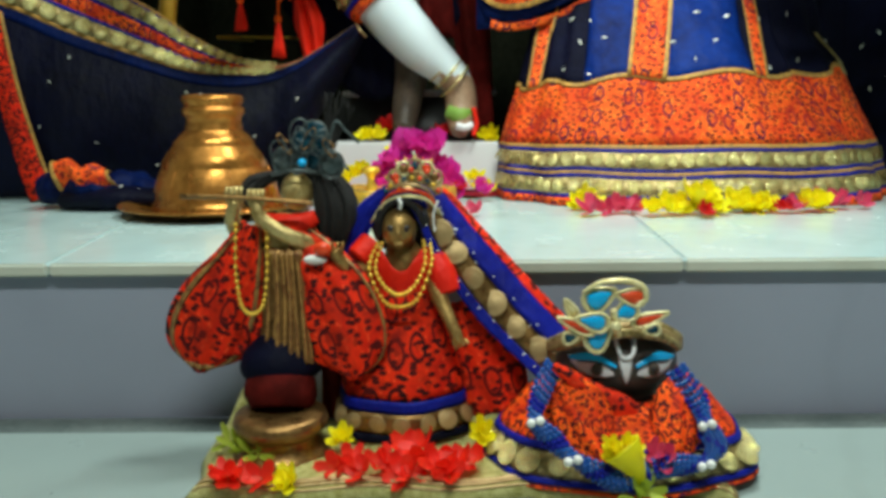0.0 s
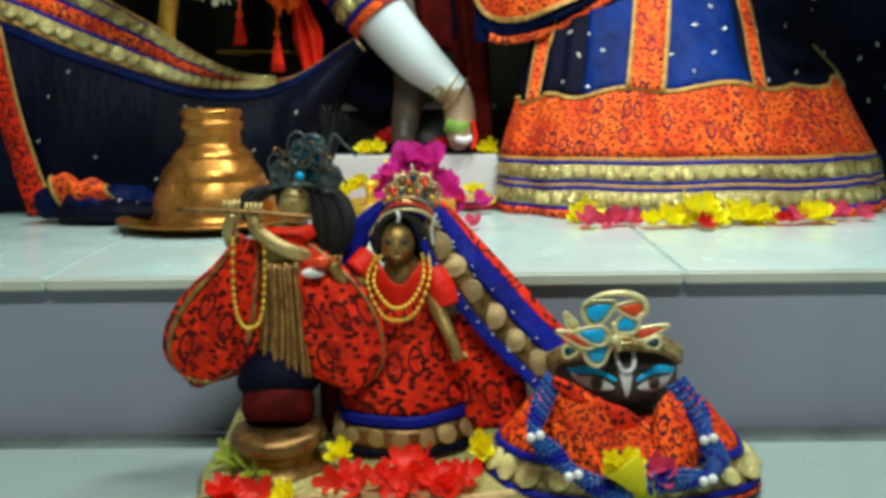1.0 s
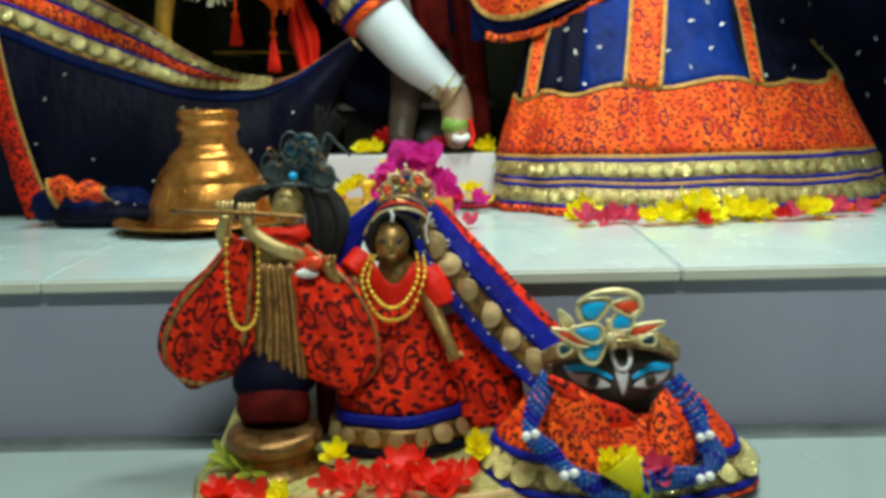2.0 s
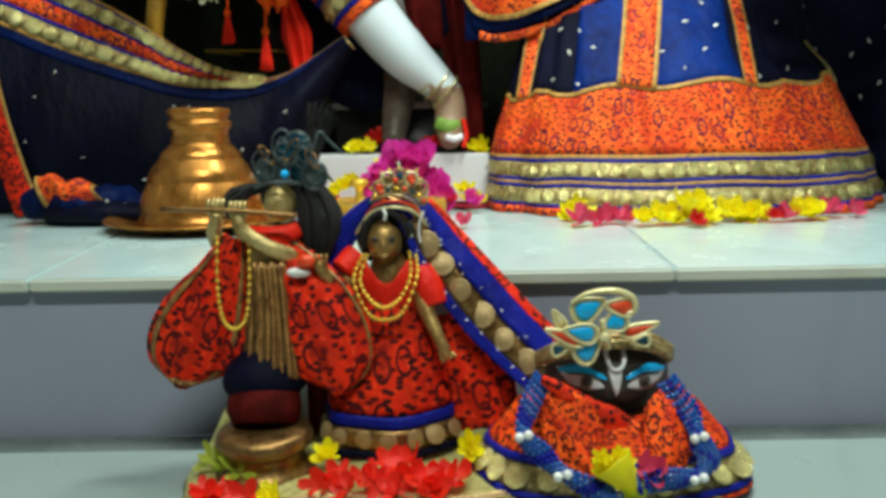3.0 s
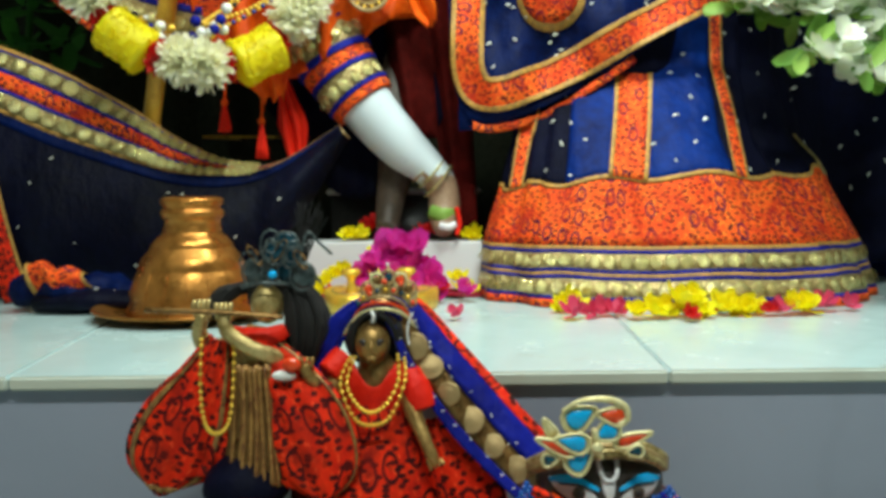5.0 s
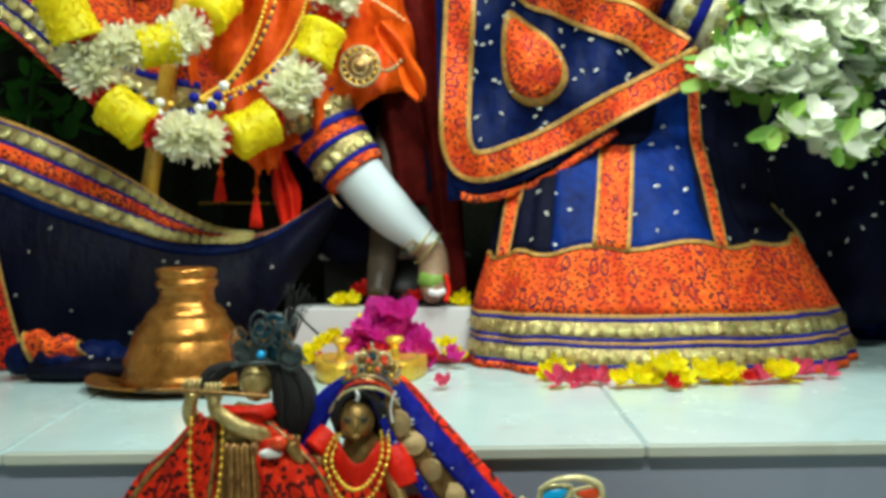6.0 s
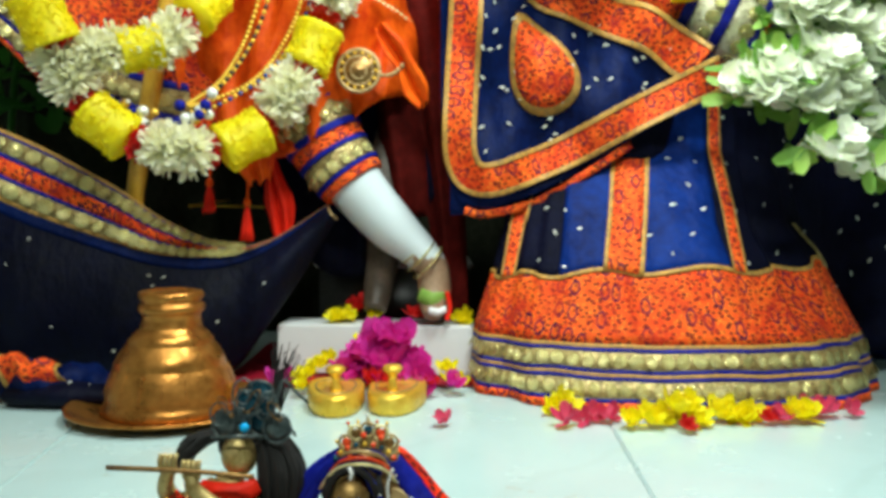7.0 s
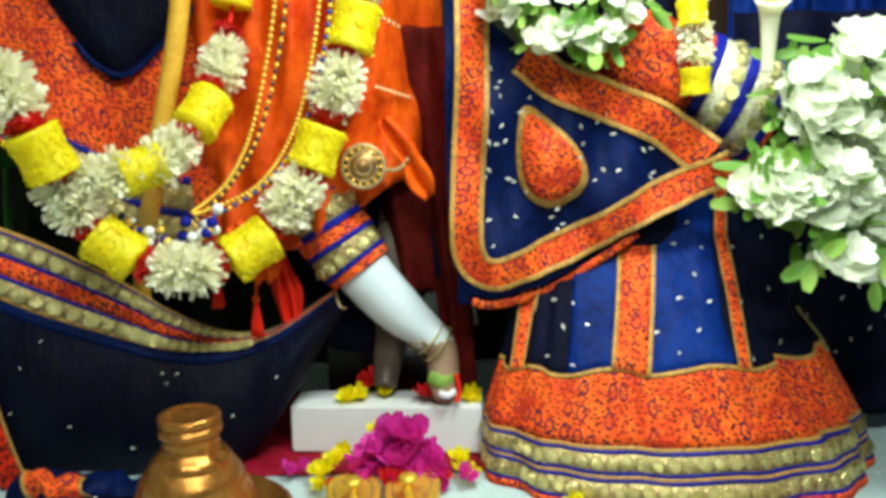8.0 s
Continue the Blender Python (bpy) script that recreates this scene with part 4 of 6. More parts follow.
for i in range(34):
    f = i / 33
    piece("bead", PB[i % 4], pend, Matrix.Translation(V(-0.50 + 0.15 * f + rng.uniform(-0.01, 0.01), 1.335 + rng.uniform(-0.012, 0.02), 0.665 - 0.03 * math.sin(f * 3.1) + rng.uniform(-0.018, 0.018))) @ Matrix.Scale(rng.uniform(0.4, 0.85), 4))

med = thing("medallion", (-0.125, 1.47, 0.735), "round gilt filigree medallion with a bead chain", "medallion")
mm = Matrix.Translation((-0.125, 1.455, 0.735)) @ Matrix.Rotation(1.5708, 4, "X")
for r, rr in ((0.036, 0.004), (0.025, 0.0035), (0.014, 0.0035)):
    part("ring", tube([mm @ V(r * math.cos(a * 0.5236), r * math.sin(a * 0.5236), 0) for a in range(13)], rr, 8, 36), M_COIN_DULL, med)
bm = lathe([(0.034, 0), (0.034, 0.003), (0.01, 0.003), (0.004, 0.006), (0, 0.0065)], 24)
bmesh.ops.transform(bm, matrix=mm, verts=bm.verts)
part("plate", bm, M_BRASS_DARK, med)
for i in range(14):
    a = i * 0.4488
    piece("bead", PB[2], med, mm @ Matrix.Translation((0.0305 * math.cos(a), 0.0305 * math.sin(a), 0.003)) @ Matrix.Scale(0.3, 4))
bead_strand("bead_chain", [(-0.09, 1.46, 0.728), (-0.070, 1.455, 0.728), (-0.055, 1.455, 0.738), (-0.038, 1.47, 0.765)], 0.0042, [M_COIN_DULL], "golden chain beside the medallion", "bead chains")

# ---- right statue: skirt
skirt = thing("skirt", (0.42, 1.46, TOP), "royal blue skirt with an orange printed hem and gold sequin borders", "skirt")


def sk(a, z):
    """a in degrees round the skirt, 0 in front."""
    t = radians(a)
    cx = table([(0.19, 0.427), (0.40, 0.402), (0.47, 0.400), (0.60, 0.415), (0.80, 0.43)], z)
    w = table([(0.19, 0.352), (0.28, 0.335), (0.40, 0.284), (0.47, 0.260), (0.60, 0.250), (0.80, 0.235)], z)
    d = table([(0.19, 0.225), (0.40, 0.135), (0.60, 0.09), (0.80, 0.08)], z)
    yc = table([(0.19, 1.47), (0.40, 1.47), (0.50, 1.515), (0.60, 1.575), (0.80, 1.60)], z)
    fall = max(0.0, min(1.0, (0.60 - z) / 0.4))
    k = 1 + fall * (0.026 * math.sin(9 * t + 0.6 + 2 * z) + 0.018 * math.sin(17 * t + 2.0 + 6 * z)) + 0.012 * math.sin(23 * t) * (1 - fall)
    k += (1 - fall) * 0.025 * math.sin(31 * t + 4 * z)
    k -= 0.20 * math.exp(-((a - 43) / 9) ** 2) * min(1.0, max(0.0, (z - 0.26) / 0.08)) + 0.05 * math.exp(-((a + 20) / 7) ** 2) * min(1.0, max(0.0, (z - 0.28) / 0.06))
    sx, cy = math.sin(t), math.cos(t)
    z += (0.004 * math.cos(t) - 0.014 * max(0.0, -math.sin(t)) + 0.006 * math.sin(11 * t)) * math.exp(-((z - 0.394) / 0.05) ** 2) + 0.0022 * math.sin(9 * t + 1) * math.exp(-((z - 0.24) / 0.04) ** 2)
    z += 0.020 * math.exp(-((a - 64) / 8) ** 2) * math.exp(-((z - 0.394) / 0.05) ** 2)
    return V(cx + w * k * (abs(sx) ** 0.92) * (1 if sx > 0 else -1), yc - d * k * cy * (1.0 if cy > 0 else 0.7), z)


def skband(z0, z1, a0=-180, a1=180, lift=0.0):
    def fn(u, v):
        a = a0 + (a1 - a0) * u
        p = sk(a, z0 + (z1 - z0) * v)
        return p + lift * V(math.sin(radians(a)), -math.cos(radians(a)), 0.15)
    return sheet(fn, max(4, int((a1 - a0) / 2)), max(2, int((z1 - z0) / 0.015)), 0.0015, a1 - a0 > 359)


part("front_panel", skband(0.394, 0.80, -40, 17), M_BLUE, skirt, "royal blue satin panel")
part("side_panel", skband(0.394, 0.80, 17, 180), M_DEEP, skirt, "midnight blue net panel")
part("side_panel", skband(0.394, 0.80, -180, -40), M_DEEP, skirt, "midnight blue net panel")
part("printed_hem", skband(0.283, 0.394), M_PAIS, skirt, "orange printed hem")
for z0, z1, mat, nm in ((0.277, 0.283, M_EDGE, "edging"), (0.271, 0.277, M_PIPING, "piping"), (0.246, 0.271, M_LACE, "sequin_band"), (0.240, 0.246, M_PIPING, "piping"), (0.235, 0.240, M_EDGE, "edging"), (0.229, 0.235, M_PIPING, "piping"),
                        (0.203, 0.229, M_LACE, "sequin_band"), (0.197, 0.203, M_PIPING, "piping"), (TOP + 0.001, 0.197, M_PAIS, "printed_band")):
    part(nm, skband(z0, z1), mat, skirt)
part("edging", skband(0.390, 0.397, lift=0.002), M_EDGE, skirt)
for z, r in ((0.2585, 0.0122), (0.2160, 0.0122)):
    run = [(0.0, -98.0)]
    for i in range(1, 393):
        run.append((run[-1][0] + (sk(-98 + 0.5 * i, z) - sk(-98.5 + 0.5 * i, z)).length, -98 + 0.5 * i))
    turn = [next(a for q, a in run if q >= run[-1][0] * j / 400 - 1e-9) for j in range(401)]

    def lean(g, turn=turn):
        a = radians(turn[min(400, int(g * 400))])
        return V(0.8 * math.sin(a), -math.cos(a), 0.22)
    coins(lambda g, z=z, turn=turn: sk(turn[min(400, int(g * 400))], z), run[-1][0], r, skirt, normal=lean, lift=0.0032, step=2.02)


def sk_angle(x, z):
    """The angle at which the skirt's front passes x."""
    lo, hi = -85.0, 85.0
    for _ in range(24):
        mid = (lo + hi) / 2
        lo, hi = (mid, hi) if sk(mid, z).x < x else (lo, mid)
    return lo


def skstrip(x0, x1, z0, z1, mat, nm="printed_strip", edge=True):
    """A sewn strip running up the skirt between two x, (low, high) each."""
    def fn(u, v, l=0.004, s0=0.0, s1=1.0):
        z = z0 + (z1 - z0) * v
        lo = x0[0] + (x0[1] - x0[0]) * v
        hi = x1[0] + (x1[1] - x1[0]) * v
        a = sk_angle(lo + (hi - lo) * (s0 + (s1 - s0) * u), z)
        return sk(a, z) + l * V(math.sin(radians(a)), -math.cos(radians(a)), 0)
    part(nm, sheet(fn, 4, 24), mat, skirt)
    if edge:
        part("edging", sheet(lambda u, v: fn(u, v, 0.0055, -0.08, 0.06), 2, 24), M_EDGE, skirt)
        part("edging", sheet(lambda u, v: fn(u, v, 0.0055, 0.94, 1.08), 2, 24), M_EDGE, skirt)


skstrip((0.288, 0.358), (0.341, 0.415), 0.394, 0.72, M_PAIS)
skstrip((0.492, 0.500), (0.512, 0.518), 0.394, 0.72, M_PAIS)
skstrip((0.128, 0.172), (0.148, 0.196), 0.394, 0.56, M_PAIS)
skstrip((0.672, 0.632), (0.680, 0.638), 0.38, 0.47, M_LACE, "lace_strip", False)
pts = []
for i in range(9):
    for j in range(14):
        a = -50 + 12.5 * j + (6 if i % 2 else 0) + 1.5 * math.sin(i * 7 + j * 3)
        z = 0.415 + 0.042 * i + 0.006 * math.sin(i * 3 + j * 5)
        if -28 < a < -12 or 13 < a < 22 or a > 120 or (a > 25 and (i + j) % 2):
            continue
        pts.append((sk(a, z), V(math.sin(radians(a)), -math.cos(radians(a)), 0.1)))
flecks(pts, skirt, 0.0062)

# body below the cloth of the second statue
bm = tube([(0.36, 1.63, 0.60), (0.36, 1.62, 0.90), (0.34, 1.62, 1.15), (0.34, 1.62, 1.35)], (0.10, 0.11, 0.12, 0.05), 20, 24)
ball((0.34, 1.60, 1.50), (0.085, 0.09, 0.11), bm)
solo("marble_statue", bm, M_STATUE, "white marble statue clothed in a wide blue skirt and veil", "statue")

solo("blue_bodice", tube([(0.36, 1.585, 0.58), (0.36, 1.60, 0.90), (0.34, 1.61, 1.15), (0.34, 1.61, 1.30)], (0.120, 0.126, 0.132, 0.07), 28, 30), M_DEEP, "midnight blue bodice of the skirted statue", "bodice")

# ---- veil flap
veil = thing("veil_flap", (0.25, 1.45, 0.5), "royal blue veil corner with an orange printed border and drop motif", "veil")
VT = [(0.075, 1.30), (0.085, 1.02), (0.130, 0.945), (0.220, 0.885), (0.320, 0.855), (0.415, 0.812), (0.508, 0.722)]
VB = [(0.020, 1.05), (0.018, 0.70), (0.035, 0.540), (0.085, 0.495), (0.210, 0.535), (0.360, 0.625), (0.508, 0.716)]


def vy(x, z):
    return 1.452 - 0.03 * max(0, x - 0.3) / 0.2 + 0.011 * math.sin(26 * (0.8 * x + z)) + 0.008 * math.sin(47 * (x - 0.5 * z)) + 0.004 * math.sin(90 * (x + 0.3 * z))


def vl(u, v):
    a, b = curve2(VT, u), curve2(VB, u)
    x, z = a[0] + (b[0] - a[0]) * v, a[1] + (b[1] - a[1]) * v
    return V(x, vy(x, z), z)


part("cloth", sheet(vl, 60, 30), M_VEIL, veil)


def flat_band(pts, width, mat, nm, lift):
    line = [(x, 0, z) for x, z in pts]

    def fn(u, v):
        d = (spline(line, min(1, u + 0.02)) - spline(line, max(0, u - 0.02))).normalized()
        p = spline(line, u) + V(-d.z, 0, d.x) * (v - 0.5) * width
        return V(p.x, vy(p.x, p.z) - lift, p.z)
    part(nm, sheet(fn, 90, 6), mat, veil)


def border(pts, width, lift):
    flat_band(pts, width, M_PAIS, "printed_border", lift)
    n = 36
    for s in (-1, 1):
        line = []
        for i in range(n + 1):
            p, d = curve2(pts, i / n), None
            q, r = curve2(pts, min(1, i / n + 0.03)), curve2(pts, max(0, i / n - 0.03))
            d = V(q[0] - r[0], 0, q[1] - r[1]).normalized()
            line.append((p[0] - s * d.z * width / 2, p[1] + s * d.x * width / 2))
        flat_band(line, 0.0085, M_EDGE, "edging", lift + 0.002)


border([(0.060, 1.25), (0.064, 1.06), (0.062, 0.88), (0.055, 0.73), (0.050, 0.64), (0.053, 0.585), (0.072, 0.552), (0.108, 0.546), (0.165, 0.565), (0.250, 0.602), (0.360, 0.662), (0.495, 0.728)], 0.050, 0.008)
border([(0.150, 0.915), (0.215, 0.868), (0.300, 0.835), (0.385, 0.795), (0.455, 0.742)], 0.060, 0.004)
part("lower_hem", ribbon([(0.060, 1.455, 0.493), (0.100, 1.452, 0.487), (0.190, 1.455, 0.510), (0.300, 1.452, 0.575), (0.350, 1.45, 0.610)], 0.014, lift=0.001), M_PAIS, veil)
part("under_layer", sheet(lambda u, v: V(0.035 + 0.35 * u, 1.470, 0.500 + 0.15 * u * u - 0.016 * (1 - u) + v * 0.07), 24, 4), M_VEIL, veil)


def drop(scale, lift):
    c, ax, si = V(0.190, 0, 0.742), V(-0.40, 0, 0.92), V(0.92, 0, 0.40)

    def fn(u, v):
        a = 6.28319 * u
        rad = v * scale
        h = math.cos(a)
        w = math.sin(a) * (0.048 * (1 - 0.42 * h))
        p = c + rad * (ax * (0.076 * h + 0.012 * (h > 0) * h * h) + si * w)
        return V(p.x, vy(p.x, p.z) - lift, p.z)
    return sheet(fn, 40, 5, 0.0012, True, True)


part("motif_rim", drop(1.12, 0.003), M_EDGE, veil, "ochre rim of the drop motif")
part("drop_motif", drop(0.94, 0.0055), M_PAIS, veil, "orange printed drop motif")
pts = []
rng = random.Random(19)
for i in range(70):
    u, v = rng.random(), rng.random()
    p = vl(0.12 + 0.75 * u, 0.12 + 0.76 * v)
    pts.append((p + V(0, -0.002, 0), V(0, -1, 0.05)))
flecks(pts, veil, 0.0055)

# sleeve with a sequin cuff
sleeve = thing("sleeve", (0.45, 1.5, 0.75), "orange printed sleeve with a gold and blue striped cuff", "sleeve")
SA = [(0.30, 1.53, 0.945), (0.40, 1.515, 0.895), (0.50, 1.50, 0.850), (0.585, 1.49, 0.812)]
for a, b, r0, r1, mat, nm in ((0.0, 0.52, 0.085, 0.088, M_PAIS, "printed_cloth"), (0.52, 0.57, 0.092, 0.092, M_PIPING, "piping"), (0.57, 0.71, 0.089, 0.089, M_LIT_LACE, "gold_band"), (0.71, 0.76, 0.092, 0.092, M_PIPING, "piping"),
                              (0.76, 0.90, 0.089, 0.089, M_LIT_LACE, "gold_band"), (0.90, 0.95, 0.092, 0.092, M_PIPING, "piping"), (0.95, 1.0, 0.090, 0.090, M_PAIS, "printed_hem")):
    part(nm, tube([spline(SA, a), spline(SA, (a + b) / 2), spline(SA, b)], (r0, (r0 + r1) / 2, r1), 32, 6), mat, sleeve)
for f in (0.64, 0.83):
    c = spline(SA, f)
    d = (spline(SA, f + 0.03) - spline(SA, f - 0.03)).normalized()
    s = d.cross(V(0, 1, 0)).normalized()
    coins(lambda g, c=c, s=s: c + 0.0895 * (math.sin(-1.4 + 2.8 * g) * s - math.cos(-1.4 + 2.8 * g) * V(0, 1, 0)), 0.25, 0.0145, sleeve, normal=lambda g, s=s: math.sin(-1.4 + 2.8 * g) * s - math.cos(-1.4 + 2.8 * g) * V(0, 1, 0))
wrist = thing("flower_string", (0.42, 1.4, 0.86), "short string of white, yellow and red blossoms", "garland")
part("string", tube([(0.42, 1.44, 1.16), (0.42, 1.41, 1.0), (0.425, 1.40, 0.87)], 0.003, 6), M_RED, wrist)
bead_blooms([(0.42, 1.44, 1.16), (0.42, 1.42, 1.03), (0.42, 1.40, 0.95), (0.425, 1.40, 0.862)], "wrywryrwry", wrist, 0.62, 9)

# midnight cloth of the same statue spreading behind the skirt
back = thing("trailing_cloth", (0.8, 1.6, TOP), "midnight blue trailing cloth with silver flecks and orange hem", "cloth")


def tr(u, v):
    return V(0.56 + 0.50 * u + 0.06 * v, 1.60 - 0.05 * v + 0.018 * math.sin(u * 19 + 1.5 * v), 1.0 - (0.811 - 0.09 * u) * v)


part("cloth", sheet(tr, 50, 24), M_DEEP, back)
part("printed_hem", sheet(lambda u, v: tr(0.62 + 0.38 * u, 0.90 + 0.095 * v) + V(0, -0.004, 0), 30, 3), M_PAIS, back)
pts = [(tr((i * 0.618) % 1, 0.15 + 0.72 * ((i * 0.7549) % 1)) + V(0, -0.003, 0), V(0, -1, 0)) for i in range(60)]
flecks(pts, back, 0.0062)


# ---- bunches of white flowers
def bunch(name, label, centres, count, leaves, seed, size=1.0, stem=None):
    t = thing(name, stem[0] if stem else centres[0][:3], label, "flowers", "white flower bunches")
    rng = random.Random(seed)
    if stem:
        part("stem", tube(stem, 0.005, 6), M_GREEN, t)
    for i in range(count):
        x, y, z, rx, rz = centres[rng.randrange(len(centres))]
        a, q = rng.uniform(0, 6.28), math.sqrt(rng.random())
        p = V(x + rx * q * math.cos(a), y + rng.uniform(-0.035, 0.045), z + rz * q * math.sin(a))
        piece("blossom", ME_BQ[rng.randrange(3)], t, tilt(p, size * rng.uniform(0.65, 1.1), rng, 0.7, (0, -0.8, 0.75)))
    for i in range(leaves):
        x, y, z, rx, rz = centres[rng.randrange(len(centres))]
        a = rng.uniform(0, 6.28)
        p = V(x + rx * 0.95 * math.cos(a), y + rng.uniform(-0.02, 0.08), z + rz * 0.95 * math.sin(a))
        piece("leaf", ME_LEAF[rng.randrange(2)], t, tilt(p, rng.uniform(0.7, 1.2), rng, 0.8, (0, -1, 0.5)))
    return t


bunch("flower_bunch", "large bunch of white blossoms with fresh green leaves", [(0.515, 1.285, 0.690, 0.040, 0.028), (0.545, 1.29, 0.705, 0.050, 0.035), (0.60, 1.29, 0.705, 0.07, 0.05), (0.70, 1.30, 0.70, 0.08, 0.075), (0.67, 1.31, 0.80, 0.09, 0.06), (0.58, 1.31, 0.83, 0.04, 0.05), (0.75, 1.31, 0.86, 0.08, 0.05), (0.66, 1.33, 0.88, 0.08, 0.05), (0.80, 1.32, 0.76, 0.07, 0.08), (0.82, 1.34, 0.92, 0.07, 0.06)],
      470, 170, 41, 0.92, [(0.95, 1.40, 0.19), (0.90, 1.38, 0.5), (0.78, 1.34, 0.75)])
bunch("flower_sprig", "white blossom sprig with pale green buds", [(0.612, 1.27, 0.592, 0.045, 0.022)], 9, 6, 42, 0.9, [(0.66, 1.30, 0.66), (0.63, 1.28, 0.62), (0.61, 1.27, 0.595)])
bunch("flower_sprig", "white blossom sprig hanging from the large bunch", [(0.70, 1.28, 0.575, 0.04, 0.03)], 14, 6, 43, 0.95, [(0.72, 1.30, 0.66), (0.71, 1.29, 0.62), (0.70, 1.28, 0.58)])
bunch("flower_bunch", "bunch of white blossoms and green leaves before the veil", [(0.13, 1.40, 1.00, 0.05, 0.03), (0.22, 1.40, 1.03, 0.07, 0.05), (0.30, 1.40, 0.99, 0.05, 0.04), (0.19, 1.40, 0.94, 0.035, 0.02), (0.265, 1.40, 0.94, 0.03, 0.02)], 75, 60, 44, 0.68,
      [(0.25, 1.52, 1.2), (0.24, 1.45, 1.10), (0.22, 1.41, 1.0)])
bud = thing("lily_bud", (0.52, 1.36, 0.9), "white trumpet blossom with a yellow mouth", "flower")
part("trumpet", tube([(0.517, 1.34, 0.875), (0.516, 1.335, 0.93), (0.514, 1.33, 0.965), (0.512, 1.32, 0.985)], (0.009, 0.012, 0.016, 0.028), 14), M_W_PETAL, bud)
part("mouth", ball((0.512, 1.318, 0.99), (0.022, 0.015, 0.016), u=14, v=8), M_Y_PETAL, bud)
piece("leaf", ME_LEAF[0], bud, facing(V(0.52, 1.345, 0.90), (0, -1, 0.4), 0.8))


# ---- copper pot on a brass plate
PX, PY = -0.394, 1.268
plate = solo("brass_plate", lathe([(0, 0.0), (0.09, 0.0), (0.120, 0.004), (0.146, 0.014), (0.153, 0.015), (0.153, 0.018), (0.145, 0.018), (0.118, 0.008), (0.09, 0.005), (0, 0.005)], 64, (PX, PY, TOP)), M_COPPER, "round brass plate with a raised rim on the ledge", "plate")
pot = thing("copper_pot", (PX, PY, TOP + 0.006), "upturned bell-shaped copper pot with grooved shoulder", "pot")
part("body", dent(lathe([(0.0000, 0.0), (0.1008, 0.0), (0.1035, 0.006), (0.0990, 0.014), (0.0954, 0.022), (0.0963, 0.030), (0.0900, 0.052), (0.0828, 0.068), (0.0814, 0.070), (0.0824, 0.073), (0.0747, 0.088), (0.0639, 0.102), (0.0626, 0.104), (0.0634, 0.107), (0.0540, 0.118), (0.0459, 0.125), (0.0441, 0.129), (0.0455, 0.132)], 64, (PX, PY, TOP + 0.006)), PX, PY), M_COPPER, pot)
part("neck", dent(lathe([(0.0441, 0.131), (0.0432, 0.139), (0.0437, 0.147), (0.0477, 0.150), (0.0495, 0.156), (0.0486, 0.161), (0.0441, 0.163), (0.0437, 0.166), (0.0468, 0.169), (0.0486, 0.174), (0.0468, 0.180), (0.0360, 0.1825), (0.0342, 0.179), (0.0180, 0.180), (0.0000, 0.181)], 64, (PX, PY, TOP + 0.006)), PX, PY), M_COPPER, pot)
rng = random.Random(2)
for i in range(18):
    a = 6.28319 * i / 18
    def flute(f, a=a):
        z = 0.030 + 0.036 * f
        r = 0.9 * table([(0.030, 0.1075), (0.052, 0.1005), (0.068, 0.0925)], z)
        return V(PX + r * math.cos(a), PY + r * math.sin(a), TOP + 0.006 + z)
    part("flute_rib", tube([flute(0), flute(0.5), flute(1)], 0.0008, 5, 6), M_COPPER, pot)


# ---- offerings on the ledge
def lay(name, me, label, category, group, places, scale=1.0, seed=0, z=None, lean=0.45):
    rng = random.Random(seed)
    for i, p in enumerate(places):
        x, y = p[:2]
        zz = p[2] if len(p) > 2 else (z if z is not None else TOP + 0.006)
        ob = new(name, me[i % len(me)])
        ob.matrix_world = tilt(V(x, y, zz), scale * rng.uniform(0.85, 1.15), rng, lean)
        tagged(ob, label, category, group)


lay("yellow_flower", ME_Y_OPEN, "fresh yellow flower lying on the marble ledge", "flower", "flowers before the skirt",
    [(0.191, 1.255), (0.315, 1.185), (0.335, 1.20), (0.36, 1.205), (0.385, 1.19), (0.350, 1.185, 0.205), (0.375, 1.20, 0.208), (0.425, 1.212), (0.445, 1.217), (0.474, 1.217), (0.462, 1.205), (0.535, 1.212), (0.552, 1.215), (0.205, 1.262), (0.29, 1.18)], 1.1, 51)
lay("pink_flower", ME_PK_OPEN, "fresh pink flower lying on the marble ledge", "flower", "flowers before the skirt",
    [(0.202, 1.185), (0.240, 1.215), (0.262, 1.210), (0.275, 1.222), (0.592, 1.234), (0.575, 1.238), (0.638, 1.243), (0.515, 1.20), (0.025, 1.185), (0.225, 1.20), (0.605, 1.245)], 1.0, 52)
lay("red_flower", ME_R_OPEN, "small dark red flower lying on the marble ledge", "flower", "flowers before the skirt", [(0.362, 1.155), (0.49, 1.195), (0.505, 1.205)], 0.7, 53)

lay("yellow_flower", ME_Y_OPEN, "yellow flower on the white marble block", "flower", "flowers on the block", [(-0.175, 1.545), (-0.150, 1.548), (-0.160, 1.560), (-0.108, 1.570), (0.050, 1.535), (0.066, 1.542), (0.058, 1.550)], 0.85, 54, TOP + 0.104)
lay("red_flower", ME_R_OPEN, "deep red flower on the white marble block", "flower", "flowers on the block", [(-0.150, 1.590, 0.300), (-0.130, 1.585, 0.305), (-0.125, 1.600, 0.31), (-0.03, 1.535, 0.293), (-0.008, 1.528, 0.293), (0.012, 1.540, 0.293)], 0.95, 55)

